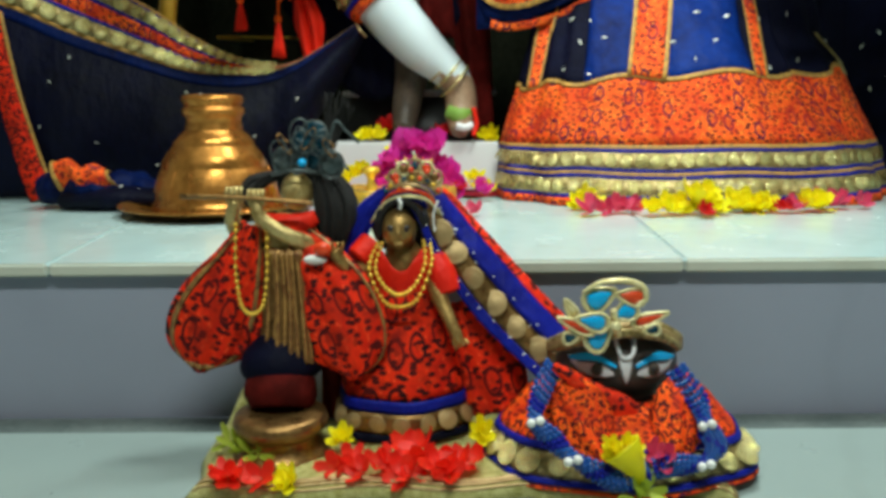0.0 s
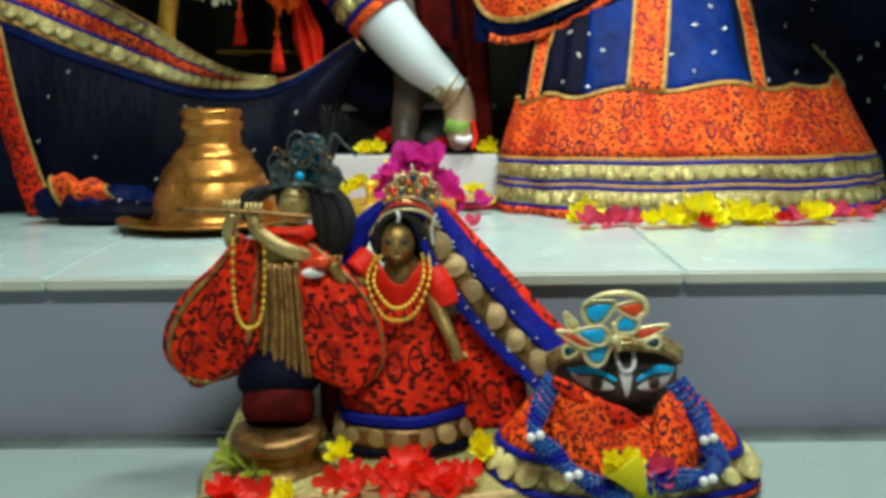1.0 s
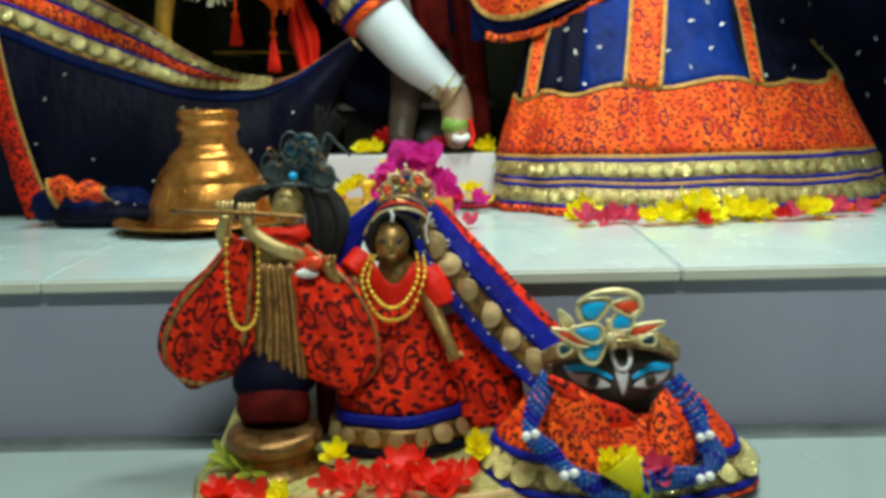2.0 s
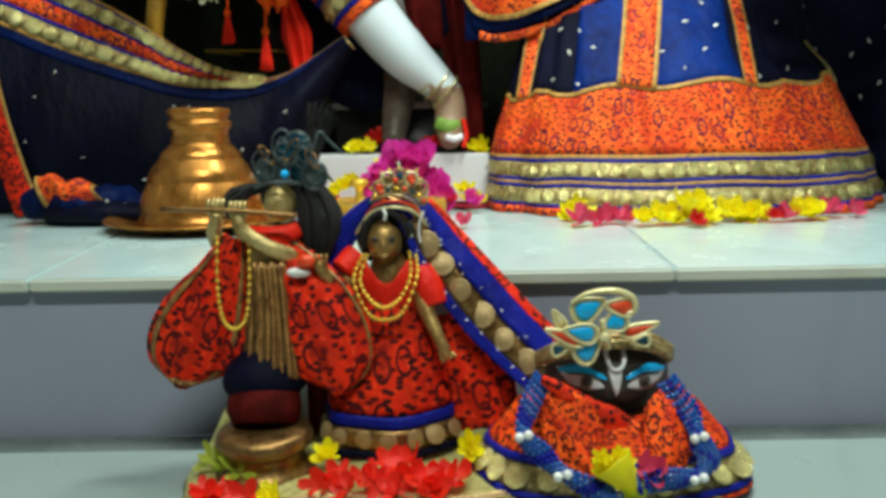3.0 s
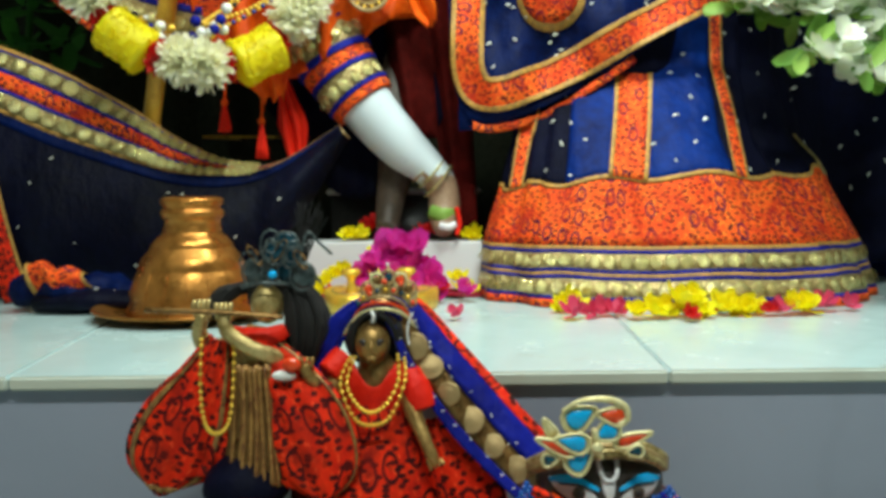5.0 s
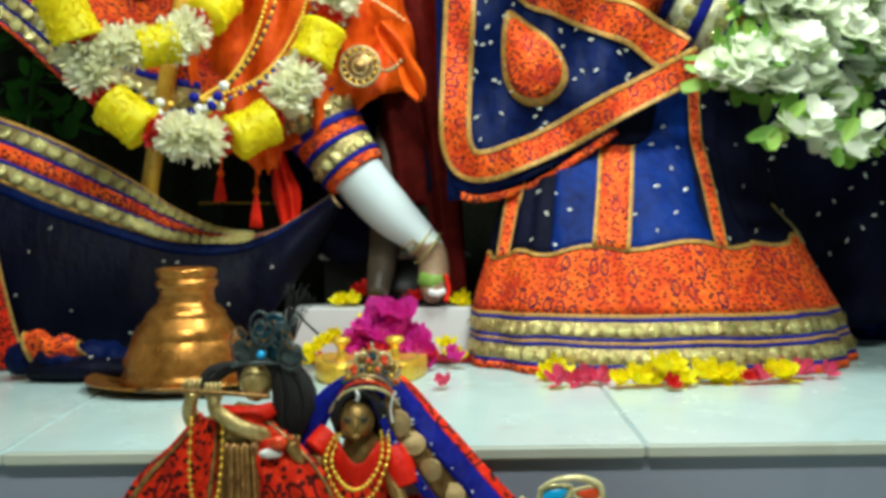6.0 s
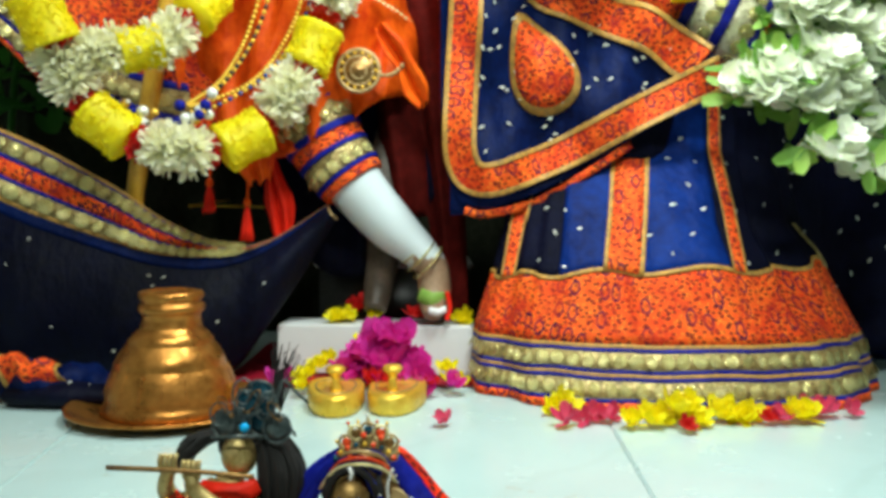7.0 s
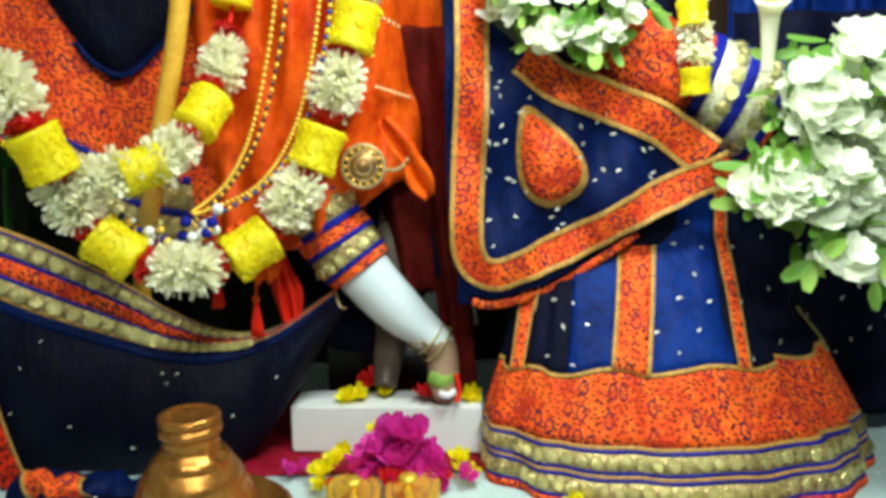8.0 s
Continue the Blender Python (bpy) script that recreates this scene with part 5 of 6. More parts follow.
lay("magenta_flower", ME_MG_OPEN, "magenta paper flower heaped behind the golden slippers", "flower", "magenta flowers",
    [(-0.075 + 0.078 * (1 - 0.8 * f) * math.sin(i * 2.4), 1.395 - 0.03 * (1 - f) * math.cos(i * 2.4), TOP + 0.014 + 0.082 * f) for i, f in ((k, (k / 27) ** 1.2) for k in range(28))], 1.08, 56, None, 1.0)
lay("magenta_flower", ME_MG_OPEN, "magenta paper flower lying on the ledge", "flower", "magenta flowers", [(-0.245, 1.43, 0.20), (-0.275, 1.42, 0.196), (0.04, 1.375, 0.198)], 0.7, 57)
lay("yellow_flower", ME_Y_OPEN, "yellow flower heaped beside the golden slippers", "flower", "flowers round the slippers",
    [(-0.215, 1.40, 0.205), (-0.20, 1.38, 0.215), (-0.185, 1.395, 0.225), (-0.205, 1.36, 0.20), (-0.175, 1.42, 0.235), (0.034, 1.40, 0.20), (0.05, 1.385, 0.20), (-0.115, 1.43, 0.262), (0.03, 1.415, 0.215)], 0.9, 58)
lay("red_flower", ME_R_OPEN, "red flower tucked beside the golden slippers", "flower", "flowers round the slippers", [(-0.19, 1.345, 0.20), (-0.095, 1.345, 0.215), (-0.07, 1.35, 0.21), (0.0, 1.36, 0.205)], 0.75, 59)


def slipper(x, y, turn):
    t = thing("golden_slipper", (x, y, TOP), "small golden ritual slipper with a toe knob", "slipper", "golden slippers")
    m = Matrix.Translation((x, y, TOP)) @ Matrix.Rotation(turn, 4, "Z")

    def fn(u, v, grow=1.0, z=0.0):
        a = 6.28319 * u
        w = 0.050 * (1 + 0.18 * math.sin(a) - 0.12 * math.cos(2 * a))
        p = V(w * math.cos(a) * v * grow, 0.075 * math.sin(a) * v * grow, z)
        return m @ p
    bm = bmesh.new()
    lv = [(0.94, 0.0), (1.0, 0.006), (1.0, 0.028), (0.93, 0.034), (0.85, 0.032), (0.0, 0.03)]
    rings = [[bm.verts.new(fn(i / 32, 1, g, z)) for i in range(32)] for g, z in lv[:-1]]
    for a, b in zip(rings, rings[1:]):
        for i in range(32):
            bm.faces.new((a[i], a[(i + 1) % 32], b[(i + 1) % 32], b[i]))
    bm.faces.new(rings[-1])
    bm.faces.new(rings[0])
    part("sole", bm, M_GOLD, t)
    k = m @ V(0.0, -0.030, 0.030)
    part("toe_knob", lathe([(0.0, 0.0), (0.010, 0.0), (0.008, 0.008), (0.006, 0.020), (0.008, 0.028), (0.015, 0.033), (0.016, 0.037), (0.012, 0.041), (0, 0.042)], 20, k), M_GOLD, t)
    part("tread_line", tube([fn(i / 16, 1, 0.70, 0.0325) for i in range(17)], 0.0018, 6, 48), M_BRASS, t)


slipper(-0.147, 1.300, 0.10)
slipper(-0.053, 1.308, -0.12)

# ---- small figures on a brocade cloth
seat_cloth = thing("brocade_seat", (0, 0.72, 0), "gold brocade covered seat for the small statuettes", "seat")


def brocade(u, v):
    x = -0.262 + 0.500 * u
    y = 0.645 + 0.172 * v
    e = min(u, 1 - u, v * 0.5, (1 - v) * 0.5)
    z = 0.016 * min(1, e / 0.03) ** 0.5 + 0.0022 * math.sin(x * 60 + y * 25) * min(1, e / 0.05)
    z += 0.046 * math.exp(-((x + 0.238) / 0.026) ** 2 - ((y - 0.795) / 0.035) ** 2) * min(1, e / 0.03)
    return V(x + 0.006 * math.sin(v * 9), y + 0.006 * math.sin(u * 23), max(0.0015, z))


part("cushion", sheet(brocade, 70, 26, 0.0012), M_BROCADE, seat_cloth)
bm = bmesh.new()
for k in range(4):
    tube([brocade(i / 40, 0.03 + 0.02 * k) + V(0, 0, 0.001) for i in range(41)], 0.0016, 5, 90, bm)
part("gold_braid", bm, M_COIN_DULL, seat_cloth)

# pedestal pot
ped = thing("brass_pedestal", (-0.186, 0.722, 0.012), "round brass pedestal with a waist under the flute statuette", "pedestal")
part("foot", lathe([(0, 0), (0.046, 0), (0.048, 0.003), (0.043, 0.008), (0.037, 0.015), (0.037, 0.022)], 40, (-0.186, 0.722, 0.014)), M_BRASS_DARK, ped)
part("bowl", lathe([(0.037, 0.022), (0.040, 0.025), (0.0455, 0.030), (0.0465, 0.036), (0.0445, 0.042), (0.041, 0.044), (0.030, 0.045), (0, 0.046)], 40, (-0.186, 0.722, 0.014)), M_BRASS_DARK, ped)

# flute statuette: one plain brass shape
bm = tube([(-0.187, 0.762, 0.082), (-0.186, 0.768, 0.14), (-0.186, 0.776, 0.19), (-0.184, 0.784, 0.225), (-0.180, 0.788, 0.245)], (0.026, 0.023, 0.022, 0.026, 0.012), 18, 24)
ball((-0.172, 0.785, 0.268), (0.017, 0.017, 0.020), bm)
tube([(-0.170, 0.783, 0.238), (-0.155, 0.768, 0.218), (-0.178, 0.752, 0.228), (-0.202, 0.748, 0.246), (-0.206, 0.750, 0.262)], (0.010, 0.009, 0.008, 0.007, 0.006), 12, 24, bm)
tube([(-0.196, 0.790, 0.236), (-0.226, 0.785, 0.222), (-0.236, 0.772, 0.240), (-0.230, 0.765, 0.262)], (0.010, 0.010, 0.008, 0.006), 12, 24, bm)
for i in range(4):
    tube([(-0.211 + 0.004 * i, 0.748, 0.258), (-0.212 + 0.0045 * i, 0.745, 0.268), (-0.212 + 0.0045 * i, 0.748, 0.274)], 0.0022, 6, 6, bm)
    tube([(-0.236 + 0.004 * i, 0.764, 0.258), (-0.238 + 0.0045 * i, 0.761, 0.268), (-0.237 + 0.0045 * i, 0.764, 0.275)], 0.0022, 6, 6, bm)
solo("brass_statuette", bm, M_BRASS, "brass statuette playing a flute, dressed in red print", "statuette")
solo("flute", tube([(-0.278, 0.744, 0.269), (-0.21, 0.744, 0.266), (-0.150, 0.746, 0.260)], 0.0024, 8), M_BRASS_DARK, "thin brass flute in the statuette's fingers", "flute")

robe = thing("pleated_dhoti", (-0.187, 0.755, 0.08), "gold pleated cloth with dark folds on the brass statuette", "garment")


def dh(u, v):
    a = -2.1 + 4.2 * u
    r = 0.022 + 0.010 * v * v + 0.0026 * math.sin(u * 60)
    return V(-0.182 + r * math.sin(a) * 1.05 + 0.004 * v, 0.772 - 0.014 * v - r * math.cos(a), 0.215 - 0.112 * v + 0.004 * math.sin(u * 14) * v)


part("cloth", sheet(dh, 60, 14), M_BRASS_DARK, robe)
bm = bmesh.new()
for i in range(9):
    u = 0.28 + 0.05 * i
    tube([dh(u, 0.02) + V(0, -0.001, 0), dh(u + 0.012, 0.5) + V(0, -0.0015, 0), dh(u + 0.004 * math.sin(i), 1.0) + V(0, -0.002, 0)], 0.0022, 6, 12, bm)
part("pleats", bm, M_PLEAT, robe, "gold pleats")
part("dark_fold", tube([(-0.190, 0.750, 0.082), (-0.190, 0.752, 0.092), (-0.189, 0.758, 0.106), (-0.187, 0.768, 0.125)], (0.034, 0.041, 0.036, 0.020), 24, 20), M_DEEP, robe, "midnight blue underskirt")
part("red_fold", tube([(-0.188, 0.730, 0.058), (-0.188, 0.736, 0.070), (-0.190, 0.746, 0.086)], (0.030, 0.036, 0.034), 24, 16), M_MAROON, robe, "dark maroon fold on the pedestal")


def lobe(path, w, depth, y, tilt_y=0.0):
    """A hanging, rounded cloth lobe along a spine with half-width w(f)."""
    def fn(u, v):
        s = spline(path, v)
        d = (spline(path, min(1, v + 0.02)) - spline(path, max(0, v - 0.02))).normalized()
        n = d.cross(V(0, -1, 0)).normalized()
        ww = spline([(x, 0, 0) for x in w], v).x
        q = 2 * u - 1
        return s + n * q * ww + V(0, -depth * (1 - q * q) + 0.0018 * math.sin(q * 11 + v * 6) + tilt_y * q, 0)
    return fn


def lobed(parent, fn, mat, trim, name="cloth", edges=((0.07, 0.13), (0.87, 0.93)), hem=True):
    part(name, sheet(fn, 16, 26, 0.0015), mat, parent)
    for a, b in edges:
        part("trim", sheet(lambda u, v: fn(a + (b - a) * u, v) + V(0, -0.002, 0), 3, 26), trim, parent)
    if hem:
        part("trim", sheet(lambda u, v: fn(0.07 + 0.86 * u, 0.89 + 0.045 * v) + V(0, -0.002, 0), 14, 3), trim, parent)


sh = thing("printed_stole", (-0.2, 0.77, 0.1), "red printed stole with dull gold trim over the flute statuette", "stole")
lobed(sh, lobe([(-0.214, 0.768, 0.238), (-0.230, 0.762, 0.195), (-0.252, 0.760, 0.150), (-0.268, 0.761, 0.115), (-0.275, 0.763, 0.088)], (0.010, 0.024, 0.040, 0.046, 0.038, 0.006), 0.010, 0.76), M_PAIS_RED, M_PLEAT)
lobed(sh, lobe([(-0.180, 0.772, 0.232), (-0.152, 0.758, 0.195), (-0.130, 0.748, 0.155), (-0.118, 0.742, 0.115), (-0.114, 0.740, 0.086)], (0.012, 0.028, 0.040, 0.044, 0.036, 0.006), 0.008, 0.76), M_PAIS_RED, M_PLEAT, edges=((0.03, 0.06),), hem=False)
part("side_fold", sheet(lobe([(-0.225, 0.780, 0.21), (-0.222, 0.770, 0.15), (-0.225, 0.764, 0.105)], (0.012, 0.026, 0.022), 0.012, 0.77), 14, 18), M_PAIS_RED, sh)
part("inner_fold", sheet(lambda u, v: V(-0.158 + 0.075 * u, 0.800 + 0.007 * math.sin(u * 14 + 2 * v), 0.016 + 0.125 * v), 18, 12), M_MAROON, sh, "dark maroon fold between the statuettes")
part("scarf", tube([(-0.205, 0.775, 0.240), (-0.190, 0.768, 0.236), (-0.170, 0.766, 0.236), (-0.152, 0.772, 0.244)], (0.008, 0.012, 0.012, 0.007), 12, 18, flat=0.6), M_RED, sh, "bright red scarf")
bead_strand("bead_necklace", [(-0.226, 0.744, 0.240), (-0.226, 0.736, 0.195), (-0.222, 0.734, 0.163), (-0.211, 0.732, 0.154), (-0.200, 0.734, 0.165), (-0.196, 0.740, 0.205), (-0.197, 0.748, 0.245)], 0.0023, [M_GOLD], "necklace of round golden beads", "golden necklaces", 2.4)
hair = thing("black_wig", (-0.135, 0.80, 0.22), "long black hair hanging behind the statuette", "hair")


def hair_lock(path, radii, count, parent, seed):
    """A lock of many fine strands along one path."""
    rng = random.Random(seed)
    bm = bmesh.new()
    for _ in range(count):
        a, q = rng.uniform(0, 6.28), math.sqrt(rng.random())
        pts = []
        for i, p in enumerate(path):
            r = radii[i] * q
            pts.append(Vector(p) + V(r * math.cos(a), 0.8 * r * math.sin(a), rng.uniform(-0.003, 0.003)))
        pts.append(pts[-1] + V(rng.uniform(-0.006, 0.006), 0, -rng.uniform(0.0, 0.010)))
        tube(pts, (0.0026, 0.0026, 0.0008), 5, 10, bm)
    tagged(part("lock", bm, M_HAIR, parent), kind="stuff")


hair_lock([(-0.150, 0.795, 0.288), (-0.135, 0.786, 0.262), (-0.134, 0.786, 0.232), (-0.140, 0.790, 0.206)], (0.012, 0.020, 0.020, 0.010), 110, hair, 3)
hair_lock([(-0.190, 0.80, 0.285), (-0.214, 0.792, 0.278), (-0.226, 0.788, 0.262)], (0.008, 0.010, 0.007), 50, hair, 4)
part("cap", ball((-0.172, 0.797, 0.275), (0.023, 0.019, 0.022)), M_HAIR, hair)
rng = random.Random(17)
plume = bmesh.new()
for i in range(26):
    a = rng.uniform(-0.25, 0.75)
    b = V(-0.142 + rng.uniform(-0.006, 0.006), 0.80, 0.312 + rng.uniform(-0.008, 0.006))
    tube([b, b + V(0.012 * math.sin(a), 0.004, 0.022), b + V(0.034 * math.sin(a), 0.008, 0.036 + 0.016 * math.cos(a))], (0.0009, 0.0004), 4, 6, plume)
tagged(part("plume", plume, M_HAIR, hair, "upright tuft of black hair"), kind="stuff")

crown = thing("peacock_headdress", (-0.165, 0.785, 0.285), "teal and silver peacock crown on the flute statuette", "headdress")
part("band", tube([(-0.196, 0.778, 0.286), (-0.178, 0.764, 0.290), (-0.158, 0.766, 0.290), (-0.146, 0.780, 0.286)], 0.0020, 10, 24, flat=0.6), M_PEWTER, crown)
for i, (x, z, w, h, mat) in enumerate(((-0.184, 0.300, 0.009, 0.012, M_PEWTER), (-0.170, 0.300, 0.010, 0.013, M_PEWTER), (-0.150, 0.298, 0.012, 0.010, M_TEAL), (-0.135, 0.296, 0.012, 0.013, M_PEWTER), (-0.163, 0.318, 0.010, 0.011, M_TEAL), (-0.152, 0.328, 0.012, 0.010, M_TEAL), (-0.146, 0.314, 0.008, 0.010, M_TEAL))):
    f = part("feather", ball((x, 0.778 + 0.003 * (i % 3), z), (w, 0.004, h), u=16, v=10), mat, crown)
    part("rim", tube([(x + w * 1.05 * math.cos(a * 0.5236), 0.773 + 0.003 * (i % 3), z + h * 1.05 * math.sin(a * 0.5236)) for a in range(13)], 0.0011, 6, 30), M_PEWTER, f)
rng = random.Random(17)
for i in range(9):
    x, z, w = -0.186 + 0.0075 * i + rng.uniform(-0.003, 0.003), 0.306 + 0.018 * math.sin(i * 0.42) + rng.uniform(-0.006, 0.006), rng.uniform(0.004, 0.008)
    part("wire_loop", tube([(x + w * math.cos(a * 0.5236 + i), 0.768 + 0.002 * math.sin(a), z + 1.4 * w * math.sin(a * 0.5236)) for a in range(12)], 0.0008, 6, 30), (M_PEWTER, M_BRASS_DARK, M_PEWTER)[i % 3], crown, "bent dark wire")
part("wire_loop", tube([(-0.140, 0.782, 0.305), (-0.136, 0.780, 0.324), (-0.130, 0.780, 0.338), (-0.120, 0.782, 0.328), (-0.108, 0.784, 0.316)], 0.0014, 6, 30), M_PEWTER, crown, "bent silver wire")
part("wire_loop", tube([(-0.176, 0.776, 0.318), (-0.174, 0.774, 0.334), (-0.166, 0.774, 0.341), (-0.158, 0.774, 0.336), (-0.160, 0.776, 0.322)], 0.0010, 6, 30), M_PEWTER, crown, "bent silver wire")
part("stone", ball((-0.163, 0.767, 0.298), 0.0045, u=12, v=8), M_AQUA, crown)

# ---- second statuette with a long veil
bm = tube([(-0.072, 0.775, 0.03), (-0.070, 0.780, 0.10), (-0.068, 0.788, 0.16), (-0.066, 0.792, 0.20), (-0.066, 0.794, 0.222)], (0.026, 0.022, 0.016, 0.020, 0.009), 18, 24)
ball((-0.069, 0.778, 0.229), (0.0175, 0.018, 0.0215), bm)
ball((-0.069, 0.764, 0.2165), (0.0055, 0.004, 0.0035), bm, 10, 8)
ball((-0.0765, 0.7638, 0.2335), (0.0050, 0.0024, 0.0024), bm, 10, 8)
ball((-0.0615, 0.7638, 0.2335), (0.0050, 0.0024, 0.0024), bm, 10, 8)
tube([(-0.069, 0.784, 0.215), (-0.069, 0.784, 0.196)], (0.009, 0.011), 14, 4, bm)
tube([(-0.069, 0.763, 0.236), (-0.069, 0.7595, 0.228), (-0.069, 0.7605, 0.2245)], (0.0012, 0.0025, 0.003), 8, 6, bm)
tube([(-0.040, 0.785, 0.205), (-0.032, 0.765, 0.172), (-0.020, 0.750, 0.145), (-0.012, 0.744, 0.128), (-0.008, 0.743, 0.119)], (0.009, 0.009, 0.0065, 0.006, 0.004), 12, 24, bm)
tube([(-0.092, 0.787, 0.205), (-0.110, 0.768, 0.188), (-0.124, 0.752, 0.200), (-0.132, 0.748, 0.214)], (0.009, 0.009, 0.0065, 0.006), 12, 20, bm)
for i in range(4):
    tube([(-0.016 + 0.004 * i, 0.743, 0.124), (-0.012 + 0.004 * i, 0.740, 0.114 + 0.002 * i)], 0.0017, 6, 3, bm)
    tube([(-0.136 + 0.004 * i, 0.748, 0.210), (-0.138 + 0.005 * i, 0.746, 0.222)], 0.0017, 6, 3, bm)
lady = solo("brass_statuette", bm, M_AGED, "brass statuette with open hands, dressed in a red printed skirt", "statuette")
lady.data.materials.append(M_BLACKIDOL)
for p in lady.data.polygons:
    c = p.center
    if c.y < 0.7632 and abs(c.z - 0.2335) < 0.0022 and 0.003 < abs(c.x + 0.069) < 0.012:
        p.material_index = 1
palm = thing("palm_ornament", (-0.14, 0.745, 0.205), "red palm bead with a white petal", "ornament")
part("red_dot", ball((-0.142, 0.742, 0.216), (0.009, 0.005, 0.007), u=14, v=8), M_REDSTONE, palm)
part("white_petal", ball((-0.150, 0.745, 0.205), (0.012, 0.005, 0.005), u=12, v=8), M_PEARL, palm)

dress = thing("printed_skirt", (-0.07, 0.76, 0.02), "small red printed skirt with a blue and coin hem", "skirt")


def ds(u, v):
    a = -2.2 + 4.4 * u
    r = table([(0, 0.036), (0.25, 0.048), (0.6, 0.064), (1, 0.073)], v)
    r *= 1 + 0.05 * v * math.sin(a * 6 + 0.5)
    return V(-0.070 + r * 0.97 * math.sin(a) + 0.002 * v, 0.786 - 0.014 * v - 0.62 * r * math.cos(a), 0.178 - 0.158 * v + 0.010 * v * (1 - math.cos(a)) * 0.5)


def dsb(v0, v1, lift=0.0):
    return sheet(lambda u, v: ds(u, v0 + (v1 - v0) * v) + V(0, -lift, 0), 60, max(3, int((v1 - v0) * 20)))


part("cloth", dsb(0, 0.74), M_PAIS_RED, dress)
part("blue_band", dsb(0.735, 0.81, 0.0025), M_PIPING, dress)
part("lace_band", dsb(0.81, 0.95, 0.001), M_BRASS_DARK, dress)
part("blue_band", dsb(0.95, 1.0, 0.0025), M_NAVY, dress)
coins(lambda g: ds(0.16 + 0.68 * g, 0.88) + V(0, -0.001, 0), 0.17, 0.0105, dress, "coin", ME_COIN_DULL, normal=lambda g: V(math.sin(-1.5 + 3 * g), -math.cos(-1.5 + 3 * g) - 0.3, 0.25))


def bodice(u, v):
    a = -2.0 + 4.0 * u
    top = 0.213 - 0.024 * math.exp(-(a / 0.42) ** 2)
    z = top + (0.158 - top) * v
    r = table([(0.155, 0.036), (0.19, 0.042), (0.205, 0.039), (0.215, 0.030)], z)
    return V(-0.067 + r * math.sin(a), 0.787 - 0.68 * r * math.cos(a) + 0.0012 * math.sin(a * 17 + 8 * v), z)


part("bodice", sheet(bodice, 40, 10), M_RED, dress, "bright red V-necked bodice")
part("sleeve", tube([(-0.098, 0.784, 0.212), (-0.112, 0.772, 0.200)], (0.016, 0.013), 14, 8), M_RED, dress)
part("sleeve", tube([(-0.038, 0.784, 0.206), (-0.026, 0.770, 0.184), (-0.020, 0.764, 0.166)], (0.014, 0.015, 0.013), 14, 12), M_RED, dress)
part("side_drape", sheet(lobe([(-0.008, 0.785, 0.155), (0.008, 0.780, 0.118), (0.020, 0.776, 0.080), (0.030, 0.770, 0.040)], (0.010, 0.028, 0.040, 0.034), 0.012, 0.76), 16, 24), M_PAIS_RED, dress, "red printed side drape")
for k, (w, z) in enumerate(((0.024, 0.170), (0.030, 0.158))):
    bead_strand("bead_necklace", [(-0.068 - w * 0.75, 0.772, 0.216), (-0.068 - w, 0.752, 0.195), (-0.068 - w * 0.55, 0.742, z + 0.007), (-0.068, 0.740, z), (-0.068 + w * 0.6, 0.742, z + 0.008), (-0.068 + w * 1.05, 0.752, 0.198), (-0.068 + w * 1.0, 0.772, 0.218)],
                0.0023, [M_GOLD], "necklace of round golden beads", "golden necklaces", 2.5)
hair2 = thing("black_wig", (-0.066, 0.80, 0.25), "black hair parted under the veil of the statuette", "hair")
part("cap", ball((-0.066, 0.797, 0.243), (0.027, 0.018, 0.026)), M_HAIR, hair2)
part("back_hair", ball((-0.066, 0.800, 0.232), (0.034, 0.016, 0.034)), M_HAIR, hair2)
part("lock", tube([(-0.046, 0.780, 0.252), (-0.042, 0.776, 0.235), (-0.044, 0.780, 0.215)], (0.004, 0.005, 0.003), 10, 14), M_HAIR, hair2)
part("lock", tube([(-0.086, 0.780, 0.252), (-0.090, 0.776, 0.235), (-0.090, 0.780, 0.215)], (0.004, 0.004, 0.002), 10, 14), M_HAIR, hair2)

part("hairline", tube([(-0.089, 0.776, 0.222), (-0.088, 0.770, 0.240), (-0.080, 0.768, 0.254), (-0.067, 0.766, 0.260), (-0.054, 0.768, 0.254), (-0.046, 0.770, 0.240), (-0.045, 0.776, 0.222)], (0.002, 0.003, 0.003, 0.003, 0.003, 0.003, 0.002), 12, 40), M_HAIR, hair2)

lv = thing("coin_veil", (0.0, 0.78, 0.1), "long navy veil with dull gold coins and red edge", "veil")
VA = [(-0.066, 0.795, 0.277), (-0.036, 0.790, 0.262), (-0.008, 0.785, 0.222), (0.040, 0.772, 0.164), (0.090, 0.760, 0.110), (0.112, 0.752, 0.090)]
VBB = [(-0.066, 0.775, 0.268), (-0.050, 0.772, 0.240), (-0.030, 0.770, 0.195), (0.014, 0.756, 0.136), (0.064, 0.744, 0.088), (0.088, 0.738, 0.066)]
VC = [(-0.066, 0.815, 0.279), (-0.026, 0.812, 0.268), (0.014, 0.806, 0.228), (0.066, 0.790, 0.172), (0.114, 0.776, 0.122), (0.134, 0.765, 0.100)]


def vv(u, v):
    """v 0 inner edge, 0.6 ridge, 1 outer edge."""
    a, b, c = spline(VBB, u), spline(VA, u), spline(VC, u)
    p = a.lerp(b, v / 0.6) if v < 0.6 else b.lerp(c, (v - 0.6) / 0.4)
    return p + V(0, -0.004 * math.sin(v * 3.1) + 0.0015 * math.sin(u * 30 + v * 5), 0)


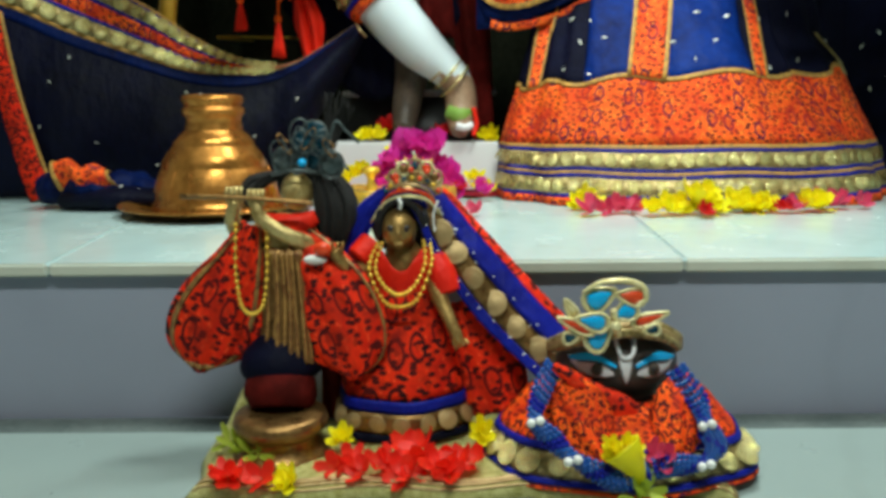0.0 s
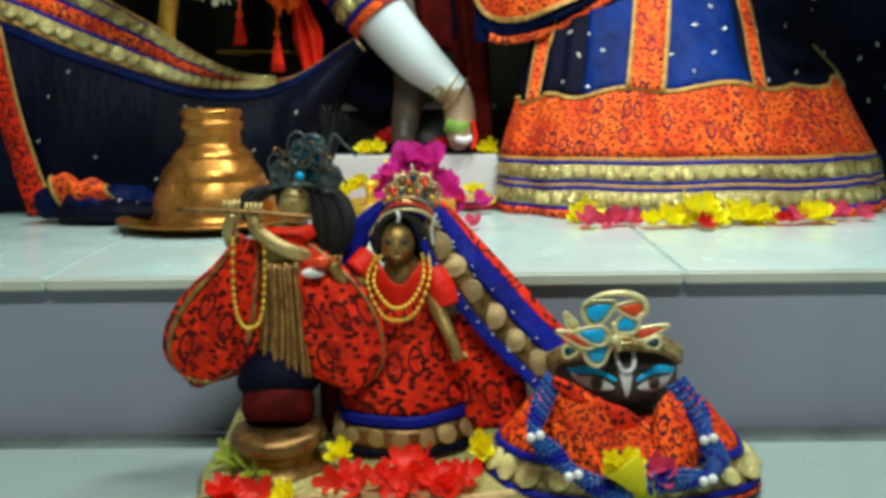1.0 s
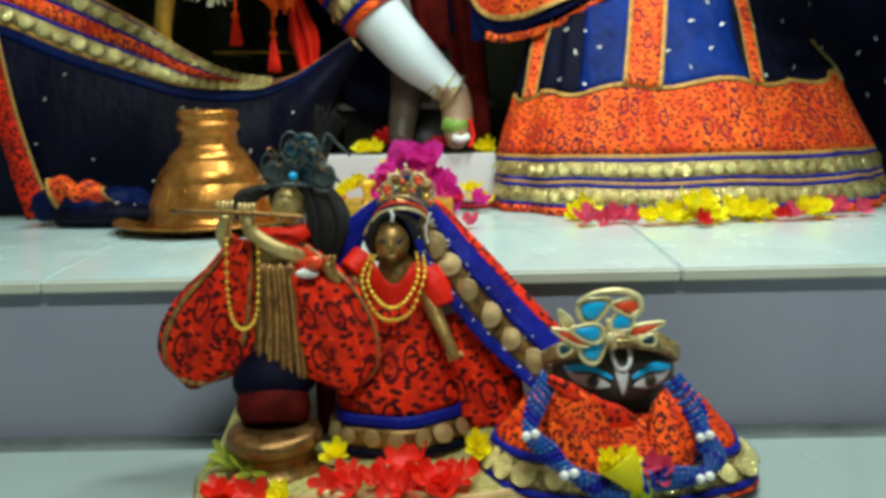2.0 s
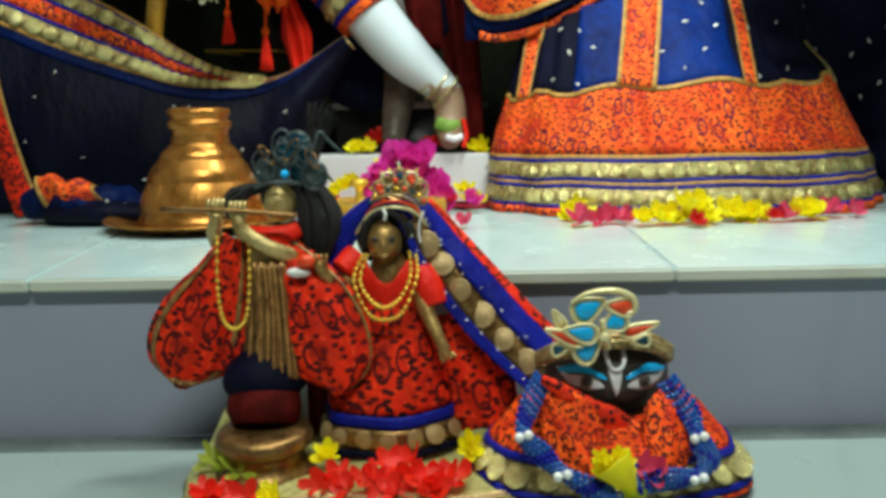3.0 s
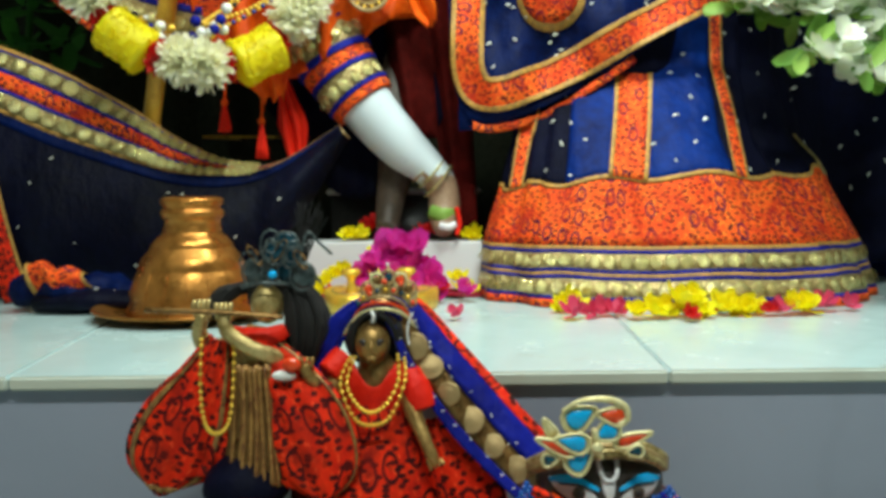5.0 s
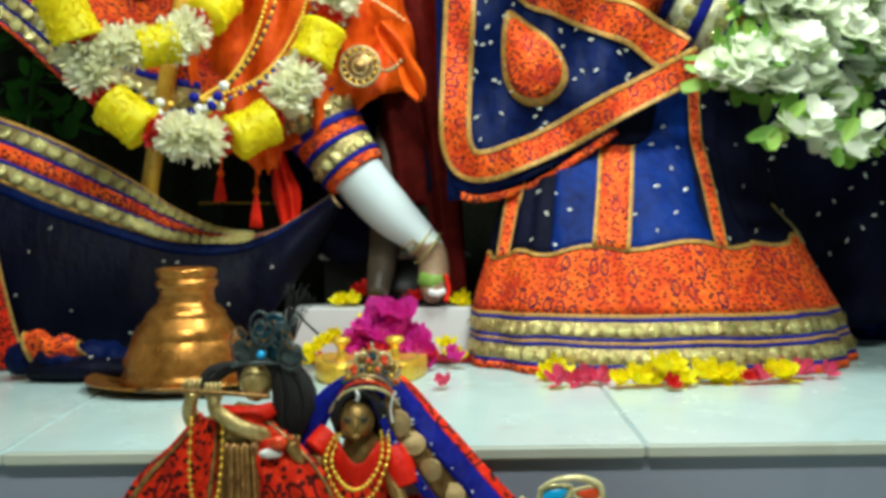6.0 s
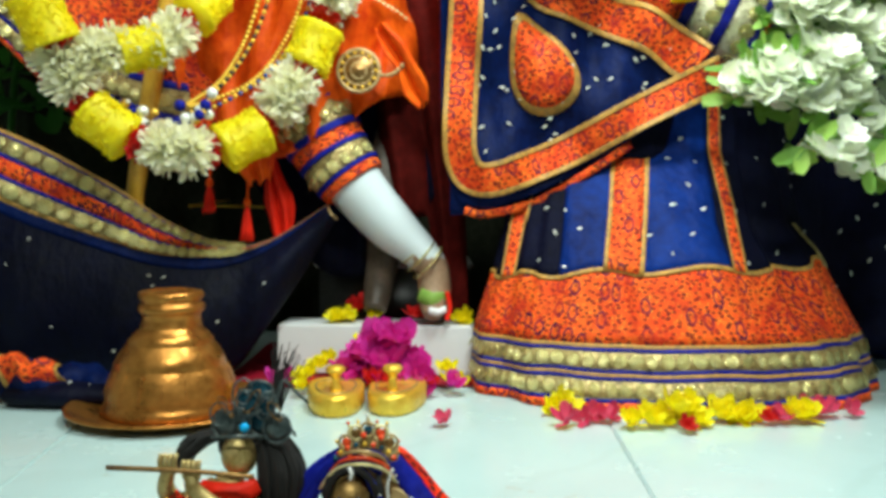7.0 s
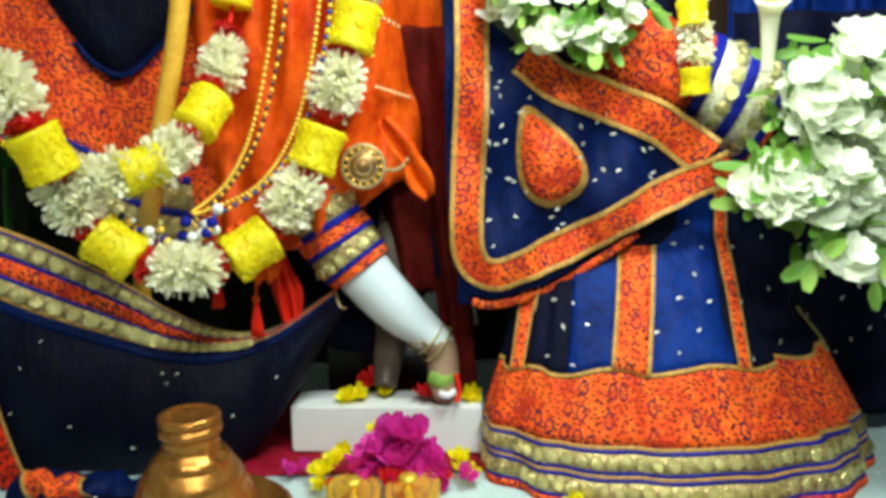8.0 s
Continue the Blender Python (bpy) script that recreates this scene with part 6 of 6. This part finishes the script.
for v0, v1, mat, nm, lf in ((0.0, 0.17, M_PIPING, "blue_edge", 0.002), (0.17, 0.54, M_BRASS_DARK, "coin_band", 0.0), (0.54, 0.86, M_PIPING, "blue_edge", 0.002), (0.86, 1.0, M_PAIS_RED, "red_edge", 0.0)):
    part(nm, sheet(lambda u, v, a=v0, b=v1, l=lf: vv(u, a + (b - a) * v) + V(-0.3 * l, -l, 0.3 * l), 50, 4), mat, lv)
coins(lambda g: vv(0.34 + 0.64 * g, 0.355), 0.180, 0.0138, lv, "coin", ME_COIN_DULL, normal=(-0.35, -1, 0.25), lift=0.0030, step=1.70)
part("hood", tube([(-0.106, 0.790, 0.222), (-0.098, 0.782, 0.244), (-0.084, 0.776, 0.262), (-0.066, 0.773, 0.268), (-0.049, 0.776, 0.260), (-0.040, 0.782, 0.244)], (0.003, 0.0045, 0.005, 0.005, 0.0045, 0.003), 12, 36, flat=0.6), M_PIPING, lv, "blue hood edge")
part("left_fall", sheet(lobe([(-0.070, 0.790, 0.276), (-0.098, 0.786, 0.250), (-0.118, 0.786, 0.220), (-0.128, 0.790, 0.195)], (0.004, 0.010, 0.014, 0.012), 0.004, 0.78), 10, 16), M_PIPING, lv)
flecks([(vv(0.26 + 0.046 * i + 0.018 * math.sin(i * 7), 0.15 + 0.03 * math.sin(i * 5)) + V(0, -0.003, 0), V(-0.2, -1, 0.2)) for i in range(15)] + [(vv(0.22 + 0.046 * i + 0.018 * math.sin(i * 9), 0.57 + 0.05 * math.sin(i * 3)) + V(0, -0.003, 0.001), V(-0.2, -1, 0.2)) for i in range(16)], lv, 0.0019)

cr2 = thing("gilt_headdress", (-0.05, 0.79, 0.26), "ornate gilt crown with red stones on the veiled statuette", "headdress")
for k in range(3):
    part("arch", tube([(-0.098 + 0.004 * k, 0.784, 0.236 + 0.003 * k), (-0.082, 0.774, 0.257 + 0.005 * k), (-0.060, 0.768, 0.264 + 0.006 * k), (-0.038, 0.772, 0.258 + 0.005 * k), (-0.024 - 0.004 * k, 0.784, 0.238 + 0.003 * k)], 0.0018, 8, 30), (M_GILT, M_REDSTONE, M_COIN_DULL)[k], cr2)
for i in range(11):
    a = 0.45 + 2.25 * i / 10
    tall = 0.012 + 0.014 * math.sin(math.pi * i / 10) + (0.004 if i % 2 else 0)
    b = V(-0.053 + 0.022 * math.cos(a), 0.776, 0.258 + 0.018 * math.sin(a))
    tip = b + V(0.7 * tall * math.cos(a), 0.003, tall * math.sin(a))
    f = part("spike", tube([b, b.lerp(tip, 0.5) + V(0.002, -0.002, 0), tip], (0.0026, 0.0034, 0.0010), 8, 10, flat=0.5), (M_COIN_DULL, M_GILT, M_BRASS)[i % 3], cr2)
    part("tip_bead", ball(tip, 0.0017, u=8, v=6), (M_GOLD, M_REDSTONE, M_PEARL)[i % 3], f)
for i in range(9):
    a = 0.5 + 2.15 * i / 8
    part("stone", ball((-0.055 + 0.030 * math.cos(a), 0.770, 0.258 + 0.024 * math.sin(a)), 0.0026, u=10, v=6), (M_REDSTONE, M_GOLD, M_TEAL)[i % 3], cr2)
for i in range(5):
    a = 0.6 + 1.95 * i / 4
    c = V(-0.052 + 0.024 * math.cos(a), 0.774, 0.268 + 0.026 * math.sin(a))
    f = part("scroll", tube([c + V(0.0068 * math.cos(j * 0.5236), 0, 0.0068 * math.sin(j * 0.5236)) for j in range(13)], 0.0013, 6, 30), (M_COIN_DULL, M_GILT)[i % 2], cr2)
    part("inset", ball(c, (0.0042, 0.002, 0.0042), u=12, v=6), (M_BRASS_DARK, M_REDSTONE, M_TEAL)[i % 3], f)
for x, z in ((-0.040, 0.298), (-0.056, 0.300), (-0.068, 0.280)):
    part("stone", ball((x, 0.770, z - 0.010), 0.0030, u=10, v=6), M_REDSTONE, cr2)
bead_strand("head_drop", [(-0.068, 0.762, 0.262), (-0.066, 0.760, 0.258), (-0.067, 0.761, 0.253)], 0.0018, [M_PEARL], "white bead drop on the forehead", "bead drops")
bead_strand("head_drop", [(-0.030, 0.772, 0.258), (-0.034, 0.766, 0.245), (-0.033, 0.766, 0.230)], 0.0016, [M_PEARL], "white bead drop beside the face", "bead drops")

# ---- black stone bust with robe
BX, BY = 0.147, 0.745
bm = ball((BX, BY, 0.110), (0.060, 0.047, 0.044), u=32, v=20)
tube([(BX, BY + 0.01, 0.012), (BX, BY + 0.01, 0.06), (BX, BY + 0.006, 0.09)], (0.07, 0.055, 0.035), 24, 10, bm)
bust = solo("black_stone_bust", bm, M_BLACKIDOL, "smooth black stone bust wrapped in a printed robe", "statuette")
bust.location.z = -0.008


def on_face(x, z, out=0.001):
    """A place on the front of the bust."""
    q = max(0.0, 1 - ((x - BX) / 0.060) ** 2 - ((z - 0.110) / 0.044) ** 2)
    return V(x, BY - 0.047 * math.sqrt(q) - out, z)


def face_patch(path, w, out):
    pts = [on_face(x, z, 0) for x, z in path]

    def fn(u, v):
        p = spline(pts, u)
        d = (spline(pts, min(1, u + 0.03)) - spline(pts, max(0, u - 0.03))).normalized()
        s = d.cross(V(0, -1, 0)).normalized()
        ww = spline([(k, 0, 0) for k in w], u).x
        q = p + s * (v - 0.5) * ww
        return on_face(q.x, q.z, out)
    return sheet(fn, 16, 4, 0.0008)


eyes = thing("enamel_eyes", (BX, 0.70, 0.11), "enamel eye plates in white and bright blue on black stone", "ornament")
for s in (-1, 1):
    part("white_plate", face_patch([(BX + s * 0.051, 0.1190), (BX + s * 0.038, 0.1125), (BX + s * 0.023, 0.1090), (BX + s * 0.011, 0.1065)], (0.002, 0.0145, 0.0150, 0.002), 0.0012), M_WHITEP, eyes)
    part("blue_lid", face_patch([(BX + s * 0.051, 0.1175), (BX + s * 0.031, 0.1215), (BX + s * 0.009, 0.1145)], (0.003, 0.0092, 0.003), 0.0024), M_AQUA, eyes)
    part("dark_lid", face_patch([(BX + s * 0.044, 0.1158), (BX + s * 0.027, 0.1178), (BX + s * 0.010, 0.1125)], (0.0012, 0.0022, 0.0012), 0.0028), M_DARKSTONE, eyes)
    c = on_face(BX + s * 0.0265, 0.1105, 0.0022)
    iris = part("iris", ball(c, (0.0062, 0.0015, 0.0062), u=16, v=8), M_TAUPE, eyes)
    part("pupil", ball(c + V(0, -0.001, 0), (0.0032, 0.0012, 0.0032), u=12, v=8), M_DARKSTONE, iris)
part("brow_plate", face_patch([(BX - 0.001, 0.124), (BX, 0.113), (BX + 0.001, 0.097)], (0.013, 0.010, 0.002), 0.0014), M_WHITEP, eyes)
part("forehead_mark", tube([on_face(BX - 0.008, 0.150, 0.003), on_face(BX - 0.008, 0.133, 0.003), on_face(BX - 0.004, 0.124, 0.003), on_face(BX + 0.004, 0.124, 0.003), on_face(BX + 0.008, 0.133, 0.003), on_face(BX + 0.008, 0.150, 0.003)], 0.0021, 8, 36), M_WHITEP, eyes, "pale U-shaped forehead mark")

turban = thing("gold_turban_band", (BX, BY, 0.13), "twisted gold lace band round the black stone head", "headband")
for k in range(3):
    part("twist", tube([(BX - 0.066, BY - 0.004, 0.121 + 0.003 * k), (BX - 0.046, BY - 0.036 + 0.004 * k, 0.137 + 0.004 * k), (BX - 0.010, BY - 0.046 + 0.006 * k, 0.149 + 0.004 * k), (BX + 0.030, BY - 0.040 + 0.005 * k, 0.144 + 0.004 * k), (BX + 0.056, BY - 0.018, 0.128 + 0.004 * k), (BX + 0.060, BY + 0.01, 0.116 + 0.004 * k)], 0.0048, 10, 40), (M_LACE, M_COIN_DULL, M_LACE)[k], turban)

jewel = thing("peacock_jewel", (0.135, 0.69, 0.15), "gilt turban jewel with bright blue enamel drops", "jewel")


def jewel_leaf(x, z, ang, ln, wd, mat, y):
    """A flat gilt drop with an enamel inlay, its point along ang."""
    ax = V(math.cos(ang), 0, math.sin(ang))
    si = V(-math.sin(ang), 0, math.cos(ang))

    def edge(a, scale):
        h = math.cos(a)
        return scale * (ax * ln * h * (1 + 0.25 * max(0.0, h)) + si * wd * math.sin(a) * (1 - 0.45 * h))

    def face(scale, out, dome):
        return sheet(lambda u, v: V(x, y - out - dome * (1 - v * v), z) + edge(6.28319 * u, scale * v), 30, 4, 0.001, True)
    back = part("gilt_leaf", face(1.0, 0.0, 0.0006), M_GILT, jewel)
    part("enamel", face(0.74, 0.0016, 0.0016), mat, back)
    part("rim", tube([V(x, y - 0.001, z) + edge(i * 0.5236, 1.0) for i in range(13)], 0.0016, 6, 40), M_GILT, back, "beaded gilt rim")


for i, a in enumerate(((0.118, 0.177, 0.5, 0.0165, 0.0125, M_AQUA), (0.143, 0.166, 3.6, 0.0125, 0.0105, M_AQUA), (0.113, 0.157, 2.95, 0.0160, 0.0095, M_AQUA), (0.118, 0.139, 0.75, 0.0140, 0.0115, M_AQUA), (0.099, 0.153, 2.75, 0.0190, 0.0060, M_REDSTONE),
                       (0.164, 0.158, 0.3, 0.0180, 0.0058, M_REDSTONE), (0.148, 0.180, 3.0, 0.0140, 0.0088, M_REDSTONE), (0.093, 0.167, 2.1, 0.0105, 0.0050, M_GILT), (0.092, 0.141, 0.2, 0.0072, 0.0062, M_TEAL), (0.167, 0.149, 3.3, 0.0075, 0.0056, M_TEAL))):
    jewel_leaf(a[0], a[1], a[2], 0.88 * a[3], 0.88 * a[4], a[5], 0.6915 - 0.0011 * ((i * 3) % 7))
part("curl", tube([(0.103, 0.688, 0.184), (0.118, 0.687, 0.193), (0.140, 0.686, 0.195), (0.157, 0.686, 0.189), (0.160, 0.686, 0.177), (0.151, 0.686, 0.174)], (0.0014, 0.0022, 0.0030, 0.0030, 0.0025, 0.0014), 10, 36), M_GILT, jewel)
part("boss", ball((0.133, 0.682, 0.153), (0.0055, 0.004, 0.0055), u=14, v=8), M_GILT, jewel)
part("stem", tube([(0.132, 0.688, 0.168), (0.134, 0.690, 0.152), (0.138, 0.694, 0.140)], 0.0036, 8, 10), M_GILT, jewel)

for ornament, dz in ((eyes, 0.005), (turban, 0.007)):
    ornament.location.z -= dz

wrap = thing("printed_robe", (BX, 0.70, 0.02), "orange printed robe with blue piping and gold coin border", "robe")


def wr(u, v):
    a = -2.0 + 4.0 * u
    r = table([(0, 0.50), (0.2, 0.66), (0.6, 0.86), (1, 1.0)], v)
    w = 1 + 0.025 * v * math.sin(a * 7 + 1)
    return V(BX + 0.137 * r * w * math.sin(a), 0.735 - 0.012 * v - 0.092 * r * w * math.cos(a), 0.092 - 0.080 * v ** 0.9 + 0.012 * math.sin(math.pi * min(1, v * 1.1)) * math.cos(a) ** 2 - 0.016 * (1 - v) ** 2 * max(0.0, math.cos(a)))


def wrb(v0, v1, lift=0.0):
    return sheet(lambda u, v: wr(u, v0 + (v1 - v0) * v) + V(0, -lift, lift), 70, max(3, int((v1 - v0) * 20)))


part("cloth", wrb(0, 0.58), M_PAIS_BOLD, wrap)
part("blue_piping", wrb(0.575, 0.655, 0.002), M_PIPING, wrap)
part("coin_band", wrb(0.65, 0.90), M_LACE, wrap)
part("blue_piping", wrb(0.90, 0.965, 0.002), M_PIPING, wrap)
part("orange_edge", wrb(0.965, 1.02), M_PAIS, wrap)
coins(lambda g: wr(0.10 + 0.80 * g, 0.775), 0.34, 0.0135, wrap, "coin", ME_COIN, normal=lambda g: V(math.sin(-1.5 + 3 * g), -math.cos(-1.5 + 3 * g), 0.9))
for s in (-1, 1):
    part("lapel", sheet(lobe([(BX + s * 0.060, 0.705, 0.098), (BX + s * 0.048, 0.680, 0.078), (BX + s * 0.040, 0.664, 0.056), (BX + s * 0.030, 0.654, 0.038)], (0.012, 0.026, 0.026, 0.012), 0.012, 0.7), 14, 18), M_PAIS_BOLD, wrap, "orange printed lapel")
part("red_scarf", tube([(0.098, 0.698, 0.098), (0.118, 0.684, 0.084), (0.136, 0.680, 0.074), (0.152, 0.680, 0.068)], (0.007, 0.013, 0.016, 0.012), 14, 24, flat=0.45), M_PAIS_RED, wrap, "red scarf at the neck")
part("scarf_end", tube([(0.078, 0.694, 0.112), (0.092, 0.686, 0.104), (0.104, 0.682, 0.094)], (0.004, 0.007, 0.005), 10, 16, flat=0.35), M_PAIS_RED, wrap, "red scarf end with gold rim")

ROPE = [(0.079, 0.706, 0.107), (0.064, 0.672, 0.094), (0.056, 0.648, 0.079), (0.070, 0.640, 0.064), (0.087, 0.632, 0.050), (0.110, 0.627, 0.038), (0.131, 0.622, 0.032), (0.161, 0.626, 0.042), (0.183, 0.632, 0.042), (0.205, 0.640, 0.041), (0.217, 0.645, 0.053), (0.212, 0.650, 0.064), (0.209, 0.655, 0.072), (0.206, 0.672, 0.088), (0.193, 0.695, 0.107)]
for k in range(5):
    lane = []
    for i, (x, y, z) in enumerate(ROPE):
        spread = 0.0022 if i in (2, 4, 9, 12) else 0.0040
        d = Vector(ROPE[min(i + 1, len(ROPE) - 1)]) - Vector(ROPE[max(i - 1, 0)])
        side = d.cross(V(0, -1, 0)).normalized()
        lane.append(V(x, y - 0.004 + 0.0015 * (k - 2) ** 2 * 0.6, z) + side * spread * (k - 2))
    bead_strand("blue_necklace", lane, 0.0029, [M_BLUEBEAD] * 6 + [M_PIPING] * 2, "strand of dark blue glass beads over the robe", "blue bead strands", 1.85)
for i in (2, 4, 9, 12):
    for side in (-1, 1):
        ob = new("pearl_bead", finish("pearl_bead", ball(Vector(ROPE[i]) + V(0.004 * side, -0.008, 0.001 * side), 0.0042, u=14, v=8), M_PEARL))
        tagged(ob, "white pearl bead joining the blue strands", "bead", "pearl beads")

tp = thing("trumpet_flower", (0.137, 0.63, 0.05), "yellow trumpet flower with green sepals on the robe", "flower")
part("corolla", tube([(0.146, 0.625, 0.024), (0.142, 0.622, 0.040), (0.134, 0.622, 0.054), (0.128, 0.624, 0.062)], (0.004, 0.008, 0.014, 0.019), 16, 20), M_Y_PETAL, tp)
for i in range(5):
    a = i * 1.2566
    piece("petal", ME_Y_OPEN[i % 2], tp, facing(V(0.128 + 0.010 * math.cos(a), 0.622, 0.061 + 0.006 * math.sin(a)), (math.cos(a) * 0.5, -0.8, 0.6), 0.40, a))
ME_LIME = bloom_mesh("leaf", M_LIME, 3, 0.026, 0.010, 0.5, 61)
for i in range(3):
    piece("leaf", ME_LIME, tp, facing(V(0.142 + 0.004 * i, 0.618, 0.016 + 0.004 * i), (0.2 * (i - 1), -0.8, 0.6), 0.9, 1.2 + i))
lay("pink_flower", ME_PK_OPEN, "pink blossom resting on the robe beside the yellow flower", "flower", "blossoms on the statuettes", [(0.158, 0.634, 0.052), (0.166, 0.632, 0.046)], 0.62, 71)
lay("red_flower", ME_HOT, "bright red blossom heaped before the statuettes", "flower", "red blossoms on the seat",
    [(-0.228 + 0.020 * i + 0.006 * math.sin(i * 4), 0.655 + 0.008 * math.sin(i * 2.3), 0.022 + 0.005 * math.sin(i * 3.7)) for i in (0, 1)]
    + [(-0.125 + 0.0125 * i, 0.672 + 0.010 * math.sin(i * 2.1), 0.018 + 0.006 * abs(math.sin(i * 1.3))) for i in range(11)]
    + [(-0.055, 0.655, 0.022), (-0.02, 0.652, 0.022), (-0.045, 0.685, 0.034), (-0.062, 0.690, 0.032), (-0.03, 0.665, 0.026), (-0.222, 0.656, 0.02), (-0.19, 0.652, 0.02)], 0.66, 72)
lay("yellow_flower", ME_Y_OPEN, "yellow blossom heaped before the statuettes", "flower", "yellow blossoms on the seat", [(-0.124, 0.705, 0.034), (0.012, 0.72, 0.034), (-0.165, 0.652, 0.016)], 0.70, 73)
lf = thing("leaf_sprig", (-0.22, 0.70, 0.016), "yellow green leaf sprig on the brocade seat", "leaves")
for i in range(6):
    piece("leaf", ME_LIME, lf, facing(V(-0.236 + 0.007 * i, 0.715 - 0.006 * i, 0.028), (0.1 * i - 0.2, -0.6, 0.8), 0.8, i * 1.1))
